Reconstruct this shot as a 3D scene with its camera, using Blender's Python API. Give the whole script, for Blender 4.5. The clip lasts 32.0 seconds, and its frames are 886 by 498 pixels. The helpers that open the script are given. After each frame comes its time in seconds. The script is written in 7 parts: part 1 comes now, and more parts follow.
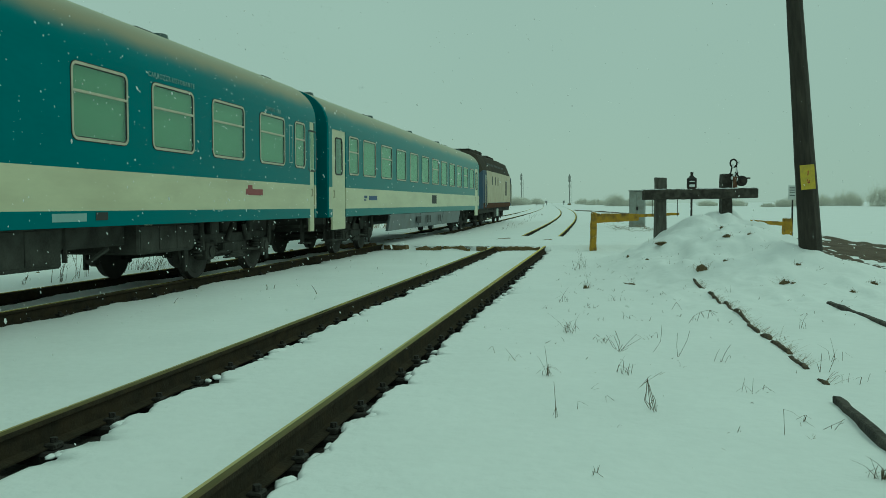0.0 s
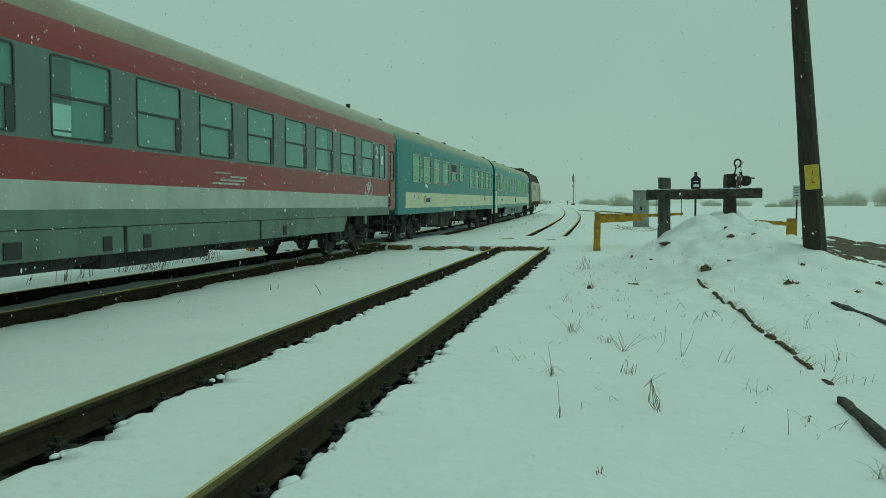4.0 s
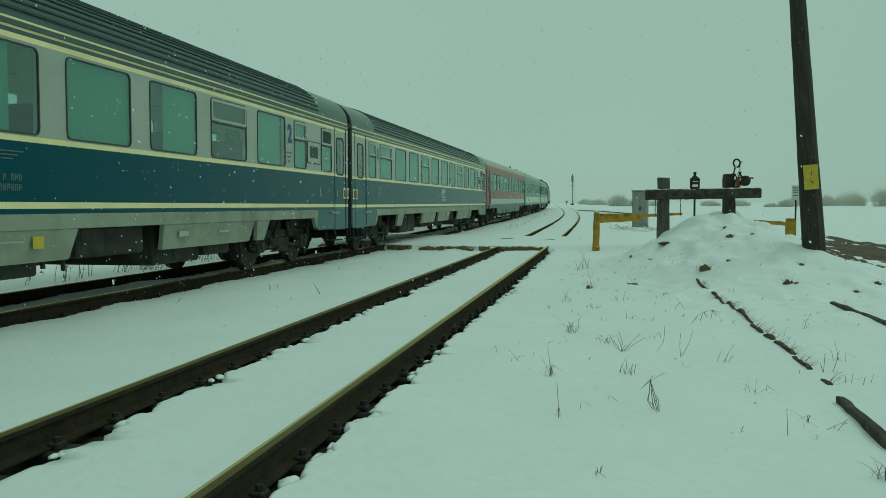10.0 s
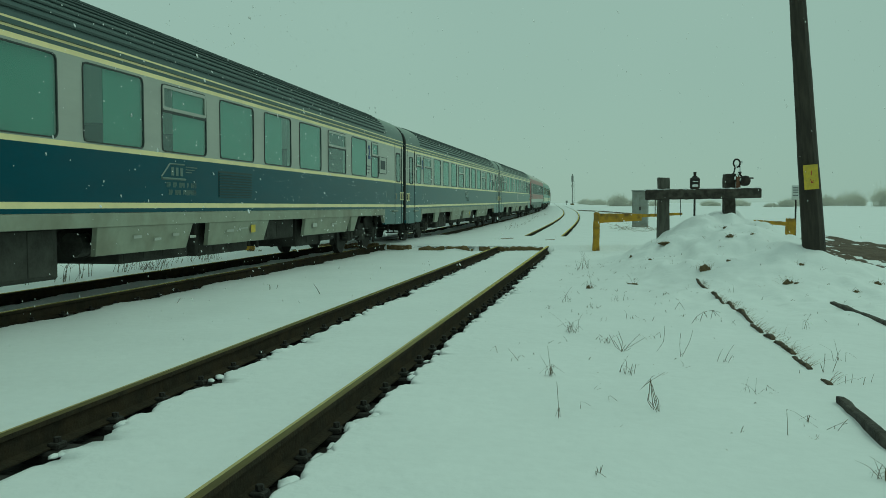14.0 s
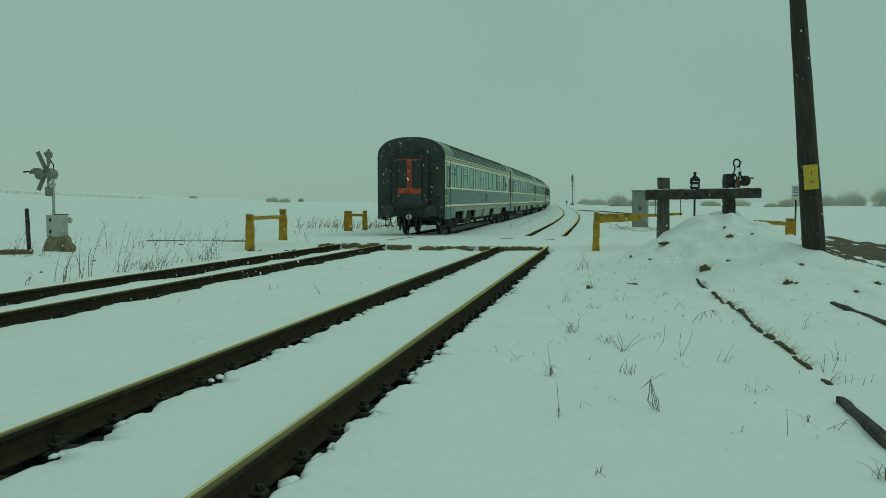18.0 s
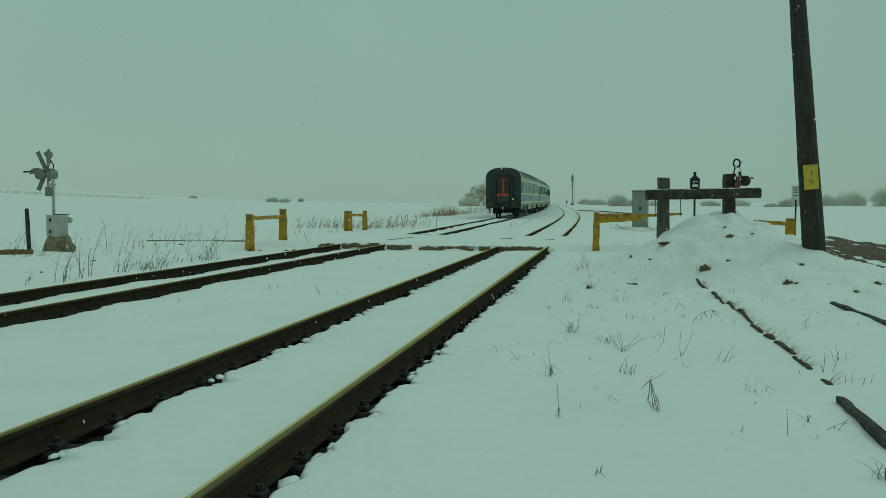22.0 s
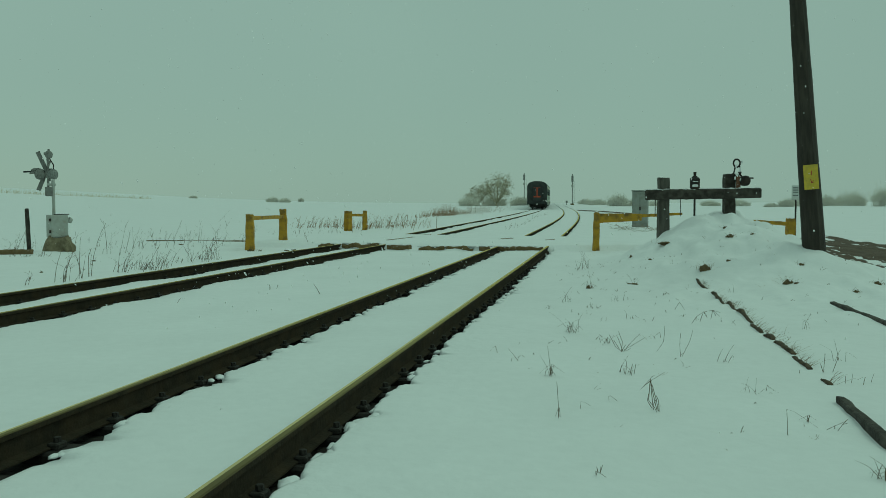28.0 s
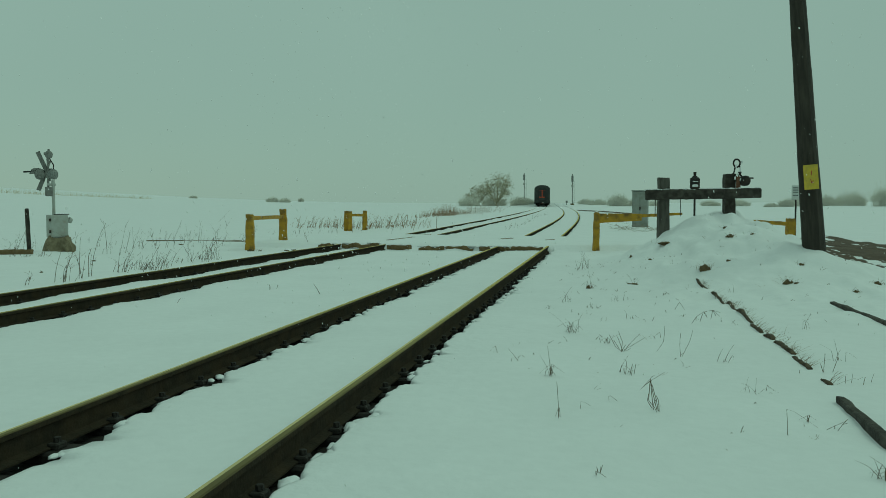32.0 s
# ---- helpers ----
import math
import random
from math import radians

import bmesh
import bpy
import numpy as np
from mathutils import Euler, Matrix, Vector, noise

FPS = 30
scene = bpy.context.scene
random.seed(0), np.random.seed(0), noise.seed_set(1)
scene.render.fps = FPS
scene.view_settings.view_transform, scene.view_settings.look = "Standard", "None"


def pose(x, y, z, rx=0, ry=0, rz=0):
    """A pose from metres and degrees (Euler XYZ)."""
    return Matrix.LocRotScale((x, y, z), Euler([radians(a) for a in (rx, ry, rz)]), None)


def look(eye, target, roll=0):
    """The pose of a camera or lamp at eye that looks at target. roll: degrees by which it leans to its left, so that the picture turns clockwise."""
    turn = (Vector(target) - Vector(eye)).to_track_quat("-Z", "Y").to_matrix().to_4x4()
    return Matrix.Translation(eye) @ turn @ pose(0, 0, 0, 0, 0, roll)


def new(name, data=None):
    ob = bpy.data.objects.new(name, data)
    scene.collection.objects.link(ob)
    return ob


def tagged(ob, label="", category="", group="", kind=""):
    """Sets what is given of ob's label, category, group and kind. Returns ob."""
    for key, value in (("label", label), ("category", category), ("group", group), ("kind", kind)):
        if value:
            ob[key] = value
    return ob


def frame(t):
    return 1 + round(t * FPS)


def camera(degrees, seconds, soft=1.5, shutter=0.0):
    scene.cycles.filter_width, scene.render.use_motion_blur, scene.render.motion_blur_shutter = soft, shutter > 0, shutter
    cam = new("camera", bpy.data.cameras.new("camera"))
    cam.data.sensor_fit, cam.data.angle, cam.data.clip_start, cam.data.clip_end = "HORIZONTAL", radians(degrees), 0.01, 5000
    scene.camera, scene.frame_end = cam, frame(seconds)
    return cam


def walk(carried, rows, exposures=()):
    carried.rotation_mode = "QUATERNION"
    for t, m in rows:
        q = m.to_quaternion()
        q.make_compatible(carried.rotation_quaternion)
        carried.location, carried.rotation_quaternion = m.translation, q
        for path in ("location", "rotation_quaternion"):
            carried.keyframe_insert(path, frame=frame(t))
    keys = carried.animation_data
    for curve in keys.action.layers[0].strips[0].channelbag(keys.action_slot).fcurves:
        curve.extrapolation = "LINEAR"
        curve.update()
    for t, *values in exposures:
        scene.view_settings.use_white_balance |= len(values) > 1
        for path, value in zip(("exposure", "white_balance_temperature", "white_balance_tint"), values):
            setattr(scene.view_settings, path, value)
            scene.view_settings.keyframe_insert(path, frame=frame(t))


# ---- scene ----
# ---------------- camera ----------------
EYE_Z = 1.235
cam = camera(53.56, 32.0, 0.7)


def aim(right=0.0, down=0.0):
    """The camera's pose, turned by small angles (degrees)."""
    return pose(0, 0, EYE_Z, 87.195 - down, 0, 10.429 - right) @ pose(0, 0, 0, 0, 0, -0.075)


walk(cam, [(0.0, aim(0.185)), (0.3, aim(0.12, 0.03)), (0.6, aim(0.03, 0.055)), (1.0, aim(-0.03, 0.045)), (1.5, aim(-0.065)), (2.2, aim(-0.06)),
           (5.5, aim(-0.05)), (6.6, aim(0.0)), (7.4, aim(0.0)), (32.0, aim(0.0))],
     [(0.0, -0.26, 5870, -39), (9.0, -0.28, 5870, -39), (14.0, -0.31, 5870, -39), (17.0, -0.43, 5870, -39), (24.0, -0.53, 5870, -39), (32.0, -0.53, 5870, -39)])

# ---------------- light ----------------
world = bpy.data.worlds.new("overcast_sky")
scene.world = world
world.use_nodes = True
wn = world.node_tree
wn.nodes.clear()
w_out = wn.nodes.new("ShaderNodeOutputWorld")
w_bg = wn.nodes.new("ShaderNodeBackground")
w_sky = wn.nodes.new("ShaderNodeTexSky")
w_sky.sky_type, w_sky.sun_disc = "NISHITA", False
w_sky.sun_elevation, w_sky.sun_rotation = radians(38), radians(-60)
w_dim = wn.nodes.new("ShaderNodeVectorMath")
w_dim.operation = "SCALE"
w_dim.inputs["Scale"].default_value = 0.06
w_mix = wn.nodes.new("ShaderNodeMix")
w_mix.data_type = "RGBA"
w_mix.inputs["Factor"].default_value = 0.9
w_co = wn.nodes.new("ShaderNodeTexCoord")
w_noise = wn.nodes.new("ShaderNodeTexNoise")
w_noise.inputs["Scale"].default_value, w_noise.inputs["Detail"].default_value = 1.6, 3
w_ramp = wn.nodes.new("ShaderNodeValToRGB")
w_ramp.color_ramp.elements[0].position, w_ramp.color_ramp.elements[1].position = 0.3, 0.7
w_ramp.color_ramp.elements[0].color = (0.50, 0.52, 0.52, 1)
w_ramp.color_ramp.elements[1].color = (0.55, 0.57, 0.565, 1)
wn.links.new(w_co.outputs["Generated"], w_noise.inputs["Vector"])
wn.links.new(w_noise.outputs["Fac"], w_ramp.inputs["Fac"])
# the cloud deck brightens towards the zenith
w_sep = wn.nodes.new("ShaderNodeSeparateXYZ")
w_up = wn.nodes.new("ShaderNodeMapRange")
w_up.interpolation_type = "SMOOTHSTEP"
w_up.inputs["From Min"].default_value, w_up.inputs["From Max"].default_value = 0.05, 1.0
w_up.inputs["To Min"].default_value, w_up.inputs["To Max"].default_value = 1.0, 1.16
w_cloud = wn.nodes.new("ShaderNodeVectorMath")
w_cloud.operation = "SCALE"
wn.links.new(w_co.outputs["Generated"], w_sep.inputs["Vector"])
wn.links.new(w_sep.outputs["Z"], w_up.inputs["Value"])
wn.links.new(w_ramp.outputs["Color"], w_cloud.inputs[0])
wn.links.new(w_up.outputs["Result"], w_cloud.inputs["Scale"])
wn.links.new(w_sky.outputs["Color"], w_dim.inputs[0])
wn.links.new(w_dim.outputs["Vector"], w_mix.inputs["A"])
wn.links.new(w_cloud.outputs["Vector"], w_mix.inputs["B"])
wn.links.new(w_mix.outputs["Result"], w_bg.inputs["Color"])
w_bg.inputs["Strength"].default_value = 1.0
wn.links.new(w_bg.outputs["Background"], w_out.inputs["Surface"])

sun_data = bpy.data.lights.new("sun", "SUN")
sun_data.energy, sun_data.angle, sun_data.color = 0.6, radians(25), (1.0, 0.96, 0.9)
sun = new("sun", sun_data)
sun.matrix_world = look((40, 30, 60), (0, 10, 0))


# ---------------- materials ----------------
def mat(name, base, rough=0.6, vary=0.12, scale=6.0, metal=0.0, bump=0.0, bump_scale=60.0, dirt=None, dirt_amount=0.0, dirt_scale=1.5, spec=0.5, stretch=None, sheen=None):
    """A surface with colour variation at two scales, dirt patches and fine relief."""
    m = bpy.data.materials.new(name)
    m.use_nodes = True
    nt = m.node_tree
    b = nt.nodes["Principled BSDF"]
    b.inputs["Roughness"].default_value, b.inputs["Metallic"].default_value = rough, metal
    b.inputs["Specular IOR Level"].default_value = spec
    if sheen:
        b.inputs["Specular Tint"].default_value = (*sheen, 1)
    co = nt.nodes.new("ShaderNodeTexCoord")
    vec = co.outputs["Object"]
    if stretch:
        mp = nt.nodes.new("ShaderNodeMapping")
        mp.inputs["Scale"].default_value = stretch
        nt.links.new(vec, mp.inputs["Vector"])
        vec = mp.outputs["Vector"]

    def noise_tex(s, detail=4):
        n = nt.nodes.new("ShaderNodeTexNoise")
        n.inputs["Scale"].default_value, n.inputs["Detail"].default_value = s, detail
        nt.links.new(vec, n.inputs["Vector"])
        return n.outputs["Fac"]

    def mixed(kind, fac, a, c):
        x = nt.nodes.new("ShaderNodeMix")
        x.data_type, x.blend_type = "RGBA", kind
        for sock, v in (("Factor", fac), ("A", a), ("B", c)):
            if isinstance(v, (float, int)):
                x.inputs[sock].default_value = v
            elif isinstance(v, tuple):
                x.inputs[sock].default_value = (*v, 1)
            else:
                nt.links.new(v, x.inputs[sock])
        return x.outputs["Result"]

    lo, hi = tuple(max(0, c * (1 - vary)) for c in base), tuple(min(1, c * (1 + vary)) for c in base)
    col = mixed("MIX", noise_tex(scale), lo, hi)
    fine = nt.nodes.new("ShaderNodeMapRange")
    fine.inputs["To Min"].default_value, fine.inputs["To Max"].default_value = 1 - vary * 0.8, 1 + vary * 0.8
    nt.links.new(noise_tex(scale * 9, 3), fine.inputs["Value"])
    tint = nt.nodes.new("ShaderNodeVectorMath")
    tint.operation = "SCALE"
    nt.links.new(col, tint.inputs[0])
    nt.links.new(fine.outputs["Result"], tint.inputs["Scale"])
    col = tint.outputs["Vector"]
    if dirt:
        r = nt.nodes.new("ShaderNodeMapRange")
        r.inputs["From Min"].default_value, r.inputs["From Max"].default_value = 0.42, 0.72
        r.inputs["To Max"].default_value = dirt_amount
        nt.links.new(noise_tex(dirt_scale, 6), r.inputs["Value"])
        col = mixed("MIX", r.outputs["Result"], col, dirt)
    nt.links.new(col, b.inputs["Base Color"])
    if bump:
        bp = nt.nodes.new("ShaderNodeBump")
        bp.inputs["Strength"].default_value, bp.inputs["Distance"].default_value = bump, 0.02
        nt.links.new(noise_tex(bump_scale, 5), bp.inputs["Height"])
        nt.links.new(bp.outputs["Normal"], b.inputs["Normal"])
    return m


def glass_mat(name, tint, gloss_rough=0.03, gloss=0.5, sheen=(1, 1, 1)):
    m = bpy.data.materials.new(name)
    m.use_nodes = True
    nt = m.node_tree
    nt.nodes.remove(nt.nodes["Principled BSDF"])
    out = nt.nodes["Material Output"]
    tr, gl, mx, fr, pw, mr = (nt.nodes.new("ShaderNode" + k) for k in ("BsdfTransparent", "BsdfGlossy", "MixShader", "LayerWeight", "Math", "MapRange"))
    tr.inputs["Color"].default_value = (*tint, 1)
    gl.inputs["Roughness"].default_value = gloss_rough
    gl.inputs["Color"].default_value = (*sheen, 1)
    fr.inputs["Blend"].default_value = 0.5
    pw.operation = "POWER"
    pw.inputs[1].default_value = 2.5
    mr.inputs["To Min"].default_value, mr.inputs["To Max"].default_value = 0.05, gloss
    nt.links.new(fr.outputs["Facing"], pw.inputs[0])
    nt.links.new(pw.outputs["Value"], mr.inputs["Value"])
    nt.links.new(mr.outputs["Result"], mx.inputs["Fac"])
    nt.links.new(tr.outputs["BSDF"], mx.inputs[1])
    nt.links.new(gl.outputs["BSDF"], mx.inputs[2])
    nt.links.new(mx.outputs["Shader"], out.inputs["Surface"])
    return m


M_SNOW = mat("snow", (0.79, 0.80, 0.81), 0.75, 0.05, 0.9, bump=0.5, bump_scale=11, spec=0.2)
M_BALLAST = mat("dirty_ballast", (0.028, 0.025, 0.02), 0.9, 0.5, 18, bump=1.0, bump_scale=40)
M_RAIL = mat("rusty_rail_side", (0.034, 0.029, 0.020), 0.95, 0.5, 12, spec=0.08, bump=0.4, bump_scale=50, dirt=(0.065, 0.046, 0.024), dirt_amount=0.5, dirt_scale=5)
M_RAIL_TOP = mat("worn_rail_head", (0.085, 0.070, 0.028), 0.6, 0.35, 8, spec=0.12, stretch=(6, 0.5, 1))


def grazing_shine(m, colour, rough, most, power):
    """Polish that shows at a low angle of view."""
    nt = m.node_tree
    gl, mx, lw, pw, ml = (nt.nodes.new("ShaderNode" + k) for k in ("BsdfGlossy", "MixShader", "LayerWeight", "Math", "Math"))
    gl.inputs["Color"].default_value, gl.inputs["Roughness"].default_value = (*colour, 1), rough
    lw.inputs["Blend"].default_value = 0.5
    pw.operation, ml.operation = "POWER", "MULTIPLY"
    pw.inputs[1].default_value, ml.inputs[1].default_value = power, most
    nt.links.new(lw.outputs["Facing"], pw.inputs[0])
    nt.links.new(pw.outputs["Value"], ml.inputs[0])
    nt.links.new(ml.outputs["Value"], mx.inputs["Fac"])
    nt.links.new(nt.nodes["Principled BSDF"].outputs["BSDF"], mx.inputs[1])
    nt.links.new(gl.outputs["BSDF"], mx.inputs[2])
    nt.links.new(mx.outputs["Shader"], nt.nodes["Material Output"].inputs["Surface"])


grazing_shine(M_RAIL_TOP, (0.95, 0.78, 0.28), 0.16, 0.95, 7.0)
# Pale strip paints the bright line along the rail head's left edge.
M_RAIL_GLINT = mat("painted_rail_glint", (0.46, 0.37, 0.15), 0.4, 0.25, 5, stretch=(6, 0.4, 1))
grazing_shine(M_RAIL_GLINT, (0.98, 0.84, 0.36), 0.16, 0.95, 5.0)
M_SLEEPER = mat("tarred_sleeper", (0.020, 0.017, 0.014), 0.9, 0.4, 10, bump=0.6, bump_scale=40)
M_IRON = mat("dark_iron", (0.018, 0.017, 0.016), 0.75, 0.3, 10, bump=0.3, dirt=(0.10, 0.055, 0.03), dirt_amount=0.35, dirt_scale=6)
M_WOOD_DARK = mat("weathered_dark_timber", (0.032, 0.028, 0.022), 0.9, 0.5, 9, bump=0.9, bump_scale=35, dirt=(0.20, 0.185, 0.15), dirt_amount=0.35, dirt_scale=8)
M_WOOD_GREY = mat("silvered_old_timber", (0.115, 0.110, 0.092), 0.9, 0.4, 9, bump=0.9, bump_scale=35, dirt=(0.035, 0.03, 0.024), dirt_amount=0.7, dirt_scale=5, stretch=(3, 3, 0.6))
M_YELLOW = mat("chipped_yellow_paint", (0.46, 0.275, 0.022), 0.8, 0.3, 5, bump=0.6, dirt=(0.07, 0.05, 0.025), dirt_amount=0.9, dirt_scale=5)
M_PLATE = mat("yellow_plate", (0.56, 0.43, 0.04), 0.6, 0.15, 8, dirt=(0.25, 0.19, 0.06), dirt_amount=0.5, dirt_scale=12)
M_POLE = mat("tarred_pole", (0.026, 0.022, 0.016), 0.85, 0.4, 5, bump=0.6, bump_scale=40, dirt=(0.075, 0.065, 0.048), dirt_amount=0.5, dirt_scale=4, stretch=(4, 4, 0.6))
M_GREY = mat("grey_cabinet_paint", (0.40, 0.42, 0.39), 0.6, 0.10, 5, dirt=(0.25, 0.21, 0.16), dirt_amount=0.5, dirt_scale=6)
M_RELAY = mat("faded_green_grey_paint", (0.29, 0.31, 0.285), 0.65, 0.12, 3, dirt=(0.14, 0.12, 0.09), dirt_amount=0.6, dirt_scale=3)
M_CONC = mat("mossy_concrete", (0.22, 0.19, 0.12), 0.95, 0.35, 6, bump=0.9, bump_scale=20, dirt=(0.06, 0.05, 0.028), dirt_amount=0.7, dirt_scale=7)
M_GRASS = mat("dry_grass", (0.20, 0.15, 0.085), 0.85, 0.4, 3)
M_STALK = mat("dark_dry_stalk", (0.115, 0.085, 0.048), 0.9, 0.4, 5)
M_EARTH = mat("wet_brown_earth", (0.085, 0.06, 0.038), 0.95, 0.5, 3, bump=1.0, bump_scale=25)
M_PLANK = mat("wet_brown_plank", (0.15, 0.105, 0.045), 0.9, 0.45, 6, bump=0.8, bump_scale=30, dirt=(0.22, 0.17, 0.10), dirt_amount=0.4, dirt_scale=6)
M_FLAKE = bpy.data.materials.new("snowflake")
M_FLAKE.use_nodes = True
fl = M_FLAKE.node_tree
fl_a, fl_b, fl_m = (fl.nodes.new("ShaderNode" + k) for k in ("BsdfDiffuse", "BsdfTranslucent", "MixShader"))
fl_a.inputs["Color"].default_value = fl_b.inputs["Color"].default_value = (0.97, 0.97, 0.97, 1)
fl_m.inputs["Fac"].default_value = 0.65
fl.links.new(fl_a.outputs["BSDF"], fl_m.inputs[1])
fl.links.new(fl_b.outputs["BSDF"], fl_m.inputs[2])
fl.links.new(fl_m.outputs["Shader"], fl.nodes["Material Output"].inputs["Surface"])
M_SIGNAL = mat("dull_signal_grey", (0.20, 0.205, 0.19), 0.7, 0.25, 6, dirt=(0.06, 0.05, 0.04), dirt_amount=0.6, dirt_scale=7)
M_EDGING = mat("rotten_brown_edging", (0.055, 0.040, 0.024), 0.95, 0.5, 9, bump=1.0, bump_scale=40, dirt=(0.17, 0.125, 0.07), dirt_amount=0.7, dirt_scale=9)
M_CLOD = mat("matted_brown_grass", (0.12, 0.088, 0.042), 0.95, 0.5, 9, bump=1.0, bump_scale=40)
# Twig and branch colours are lightened to paint in the distance haze.
M_TWIG = mat("haze_paled_twigs", (0.72, 0.71, 0.64), 0.9, 0.15, 3)
M_BRANCH = mat("haze_paled_bare_branches", (0.42, 0.39, 0.28), 0.9, 0.2, 3)
M_REED = mat("russet_reeds", (0.27, 0.18, 0.10), 0.9, 0.3, 3)
M_STRAW = mat("pale_straw", (0.60, 0.53, 0.38), 0.9, 0.25, 3)
# Signal grey with distance haze mixed into its colour.
M_FAR_GREY = mat("haze_paled_signal_grey", (0.22, 0.23, 0.22), 0.7, 0.2, 4)


# ---------------- mesh helpers ----------------
def link_mesh(name, bm, material, parent=None, smooth=False):
    me = bpy.data.meshes.new(name)
    bm.to_mesh(me)
    bm.free()
    for m in (material if isinstance(material, (list, tuple)) else [material]):
        me.materials.append(m)
    if smooth:
        me.polygons.foreach_set("use_smooth", [True] * len(me.polygons))
    ob = new(name, me)
    if parent is not None:
        ob.parent = parent
    return ob


def part(name, bm, material, parent, label="", smooth=False):
    ob = link_mesh(name, bm, material, parent, smooth)
    return tagged(ob, label) if label else ob


def again(ob, parent, m):
    """A further part on the same mesh."""
    c = new(ob.name.split(".")[0], ob.data)
    c.parent = parent
    c.matrix_local = m
    if "label" in ob:
        c["label"] = ob["label"]
    return c


def from_np(name, verts, faces, material, parent=None, smooth=False):
    me = bpy.data.meshes.new(name)
    me.from_pydata([tuple(v) for v in verts], [], [tuple(int(i) for i in f) for f in faces])
    for m in (material if isinstance(material, (list, tuple)) else [material]):
        me.materials.append(m)
    if smooth:
        me.polygons.foreach_set("use_smooth", [True] * len(me.polygons))
    me.update()
    ob = new(name, me)
    if parent is not None:
        ob.parent = parent
    return ob


def thing(name, m, label, category, group="", kind=""):
    e = new(name)
    e.empty_display_size = 0.2
    e.matrix_world = m
    return tagged(e, label, category, group, kind)


def box(bm, x0, x1, y0, y1, z0, z1, bevel=0.0, m=None, mi=0):
    r = bmesh.ops.create_cube(bm, size=1.0, matrix=Matrix.Translation(((x0 + x1) / 2, (y0 + y1) / 2, (z0 + z1) / 2)) @ Matrix.Diagonal((x1 - x0, y1 - y0, z1 - z0, 1)))
    vs = r["verts"]
    if bevel > 0:
        es = list({e for v in vs for e in v.link_edges})
        rb = bmesh.ops.bevel(bm, geom=es, offset=bevel, segments=1, affect="EDGES")
        vs = list({v for f in rb["faces"] for v in f.verts} | {v for v in vs if v.is_valid})
    if mi:
        for f in {f for v in vs for f in v.link_faces}:
            f.material_index = mi
    if m is not None:
        bmesh.ops.transform(bm, matrix=m, verts=vs)
    return vs


def cyl(bm, a, b, r0, r1=None, n=10, cap=True):
    """A round bar from a to b."""
    a, b = Vector(a), Vector(b)
    r1 = r0 if r1 is None else r1
    d = b - a
    m = Matrix.Translation((a + b) / 2) @ d.to_track_quat("Z", "Y").to_matrix().to_4x4()
    return bmesh.ops.create_cone(bm, cap_ends=cap, segments=n, radius1=r0, radius2=r1, depth=d.length, matrix=m)["verts"]


def bm_new():
    return bmesh.new()


def roughen(bm, amount, scale=6.0, seed=0.0):
    for v in bm.verts:
        v.co += noise.noise_vector(v.co * scale + Vector((seed, seed * 2, 0))) * amount


# ---------------- the two tracks ----------------
GRADE = 0.00763


def grade(y):
    return GRADE * np.clip(np.asarray(y, float) - 35.0, 0, 320)


def line_table(x0, ang, y0, length, k, most):
    """A track's centre line: straight, then a transition, a left-hand curve and a straight."""
    s = np.arange(-700.0, 900.0, 1.0)
    u = np.clip(s - y0, 0, None)
    th = ang + np.where(u < length, k * u * u / (2 * length), k * (u - length / 2))
    th = np.minimum(th, most)
    i0 = int(np.argmin(np.abs(s)))
    x = np.concatenate([[0], np.cumsum(-np.sin((th[1:] + th[:-1]) / 2))])
    y = np.concatenate([[0], np.cumsum(np.cos((th[1:] + th[:-1]) / 2))])
    return s, x - x[i0] + x0, y - y[i0], th


FAR_LINE = line_table(-7.633, 0.00412, 32.9, 49.3, 0.00054, 0.068)
NEAR_LINE = line_table(-2.470, 0.0, 33.3, 20.0, 0.00081, 0.09)
GAUGE = 0.7525


def x_far(y):
    return np.interp(y, FAR_LINE[2], FAR_LINE[1])


def x_near(y):
    a, b = np.interp(y, NEAR_LINE[2], NEAR_LINE[1]), x_far(y) + 3.6
    return np.maximum(a, b) + 0.15 * np.exp(-((a - b) / 0.6) ** 2)


def on_far(s):
    """Place and heading on the far track's centre line."""
    x, y, th = (np.interp(s, FAR_LINE[0], FAR_LINE[i]) for i in (1, 2, 3))
    return float(x), float(y), float(grade(y)), float(th)
# ---------------- ground ----------------
def smooth(a, b, v):
    t = np.clip((v - a) / (b - a), 0, 1)
    return t * t * (3 - 2 * t)


_rng = np.random.default_rng(5)
_lat = _rng.random((64, 64))


def vnoise(x, y):
    """Smooth noise from 0 to 1 on a repeating lattice."""
    xi, yi = np.floor(x).astype(int), np.floor(y).astype(int)
    fx, fy = x - xi, y - yi
    fx, fy = fx * fx * (3 - 2 * fx), fy * fy * (3 - 2 * fy)
    g = lambda a, b: _lat[a % 64, b % 64]
    return (g(xi, yi) * (1 - fx) + g(xi + 1, yi) * fx) * (1 - fy) + (g(xi, yi + 1) * (1 - fx) + g(xi + 1, yi + 1) * fx) * fy


SNOW_Z = -0.14


def road_near(x):
    k = smooth(-6.2, -4.6, x)
    return (27.35 + 0.17 * x) * k + 27.6 * (1 - k) + 0.25 * (vnoise(x * 0.9, 3.3 + 0 * x) - 0.5)


def road_far(x):
    return 35.1 - 0.20 * (x + 1.7) + 0.3 * (vnoise(x * 0.9, 9.3 + 0 * x) - 0.5)


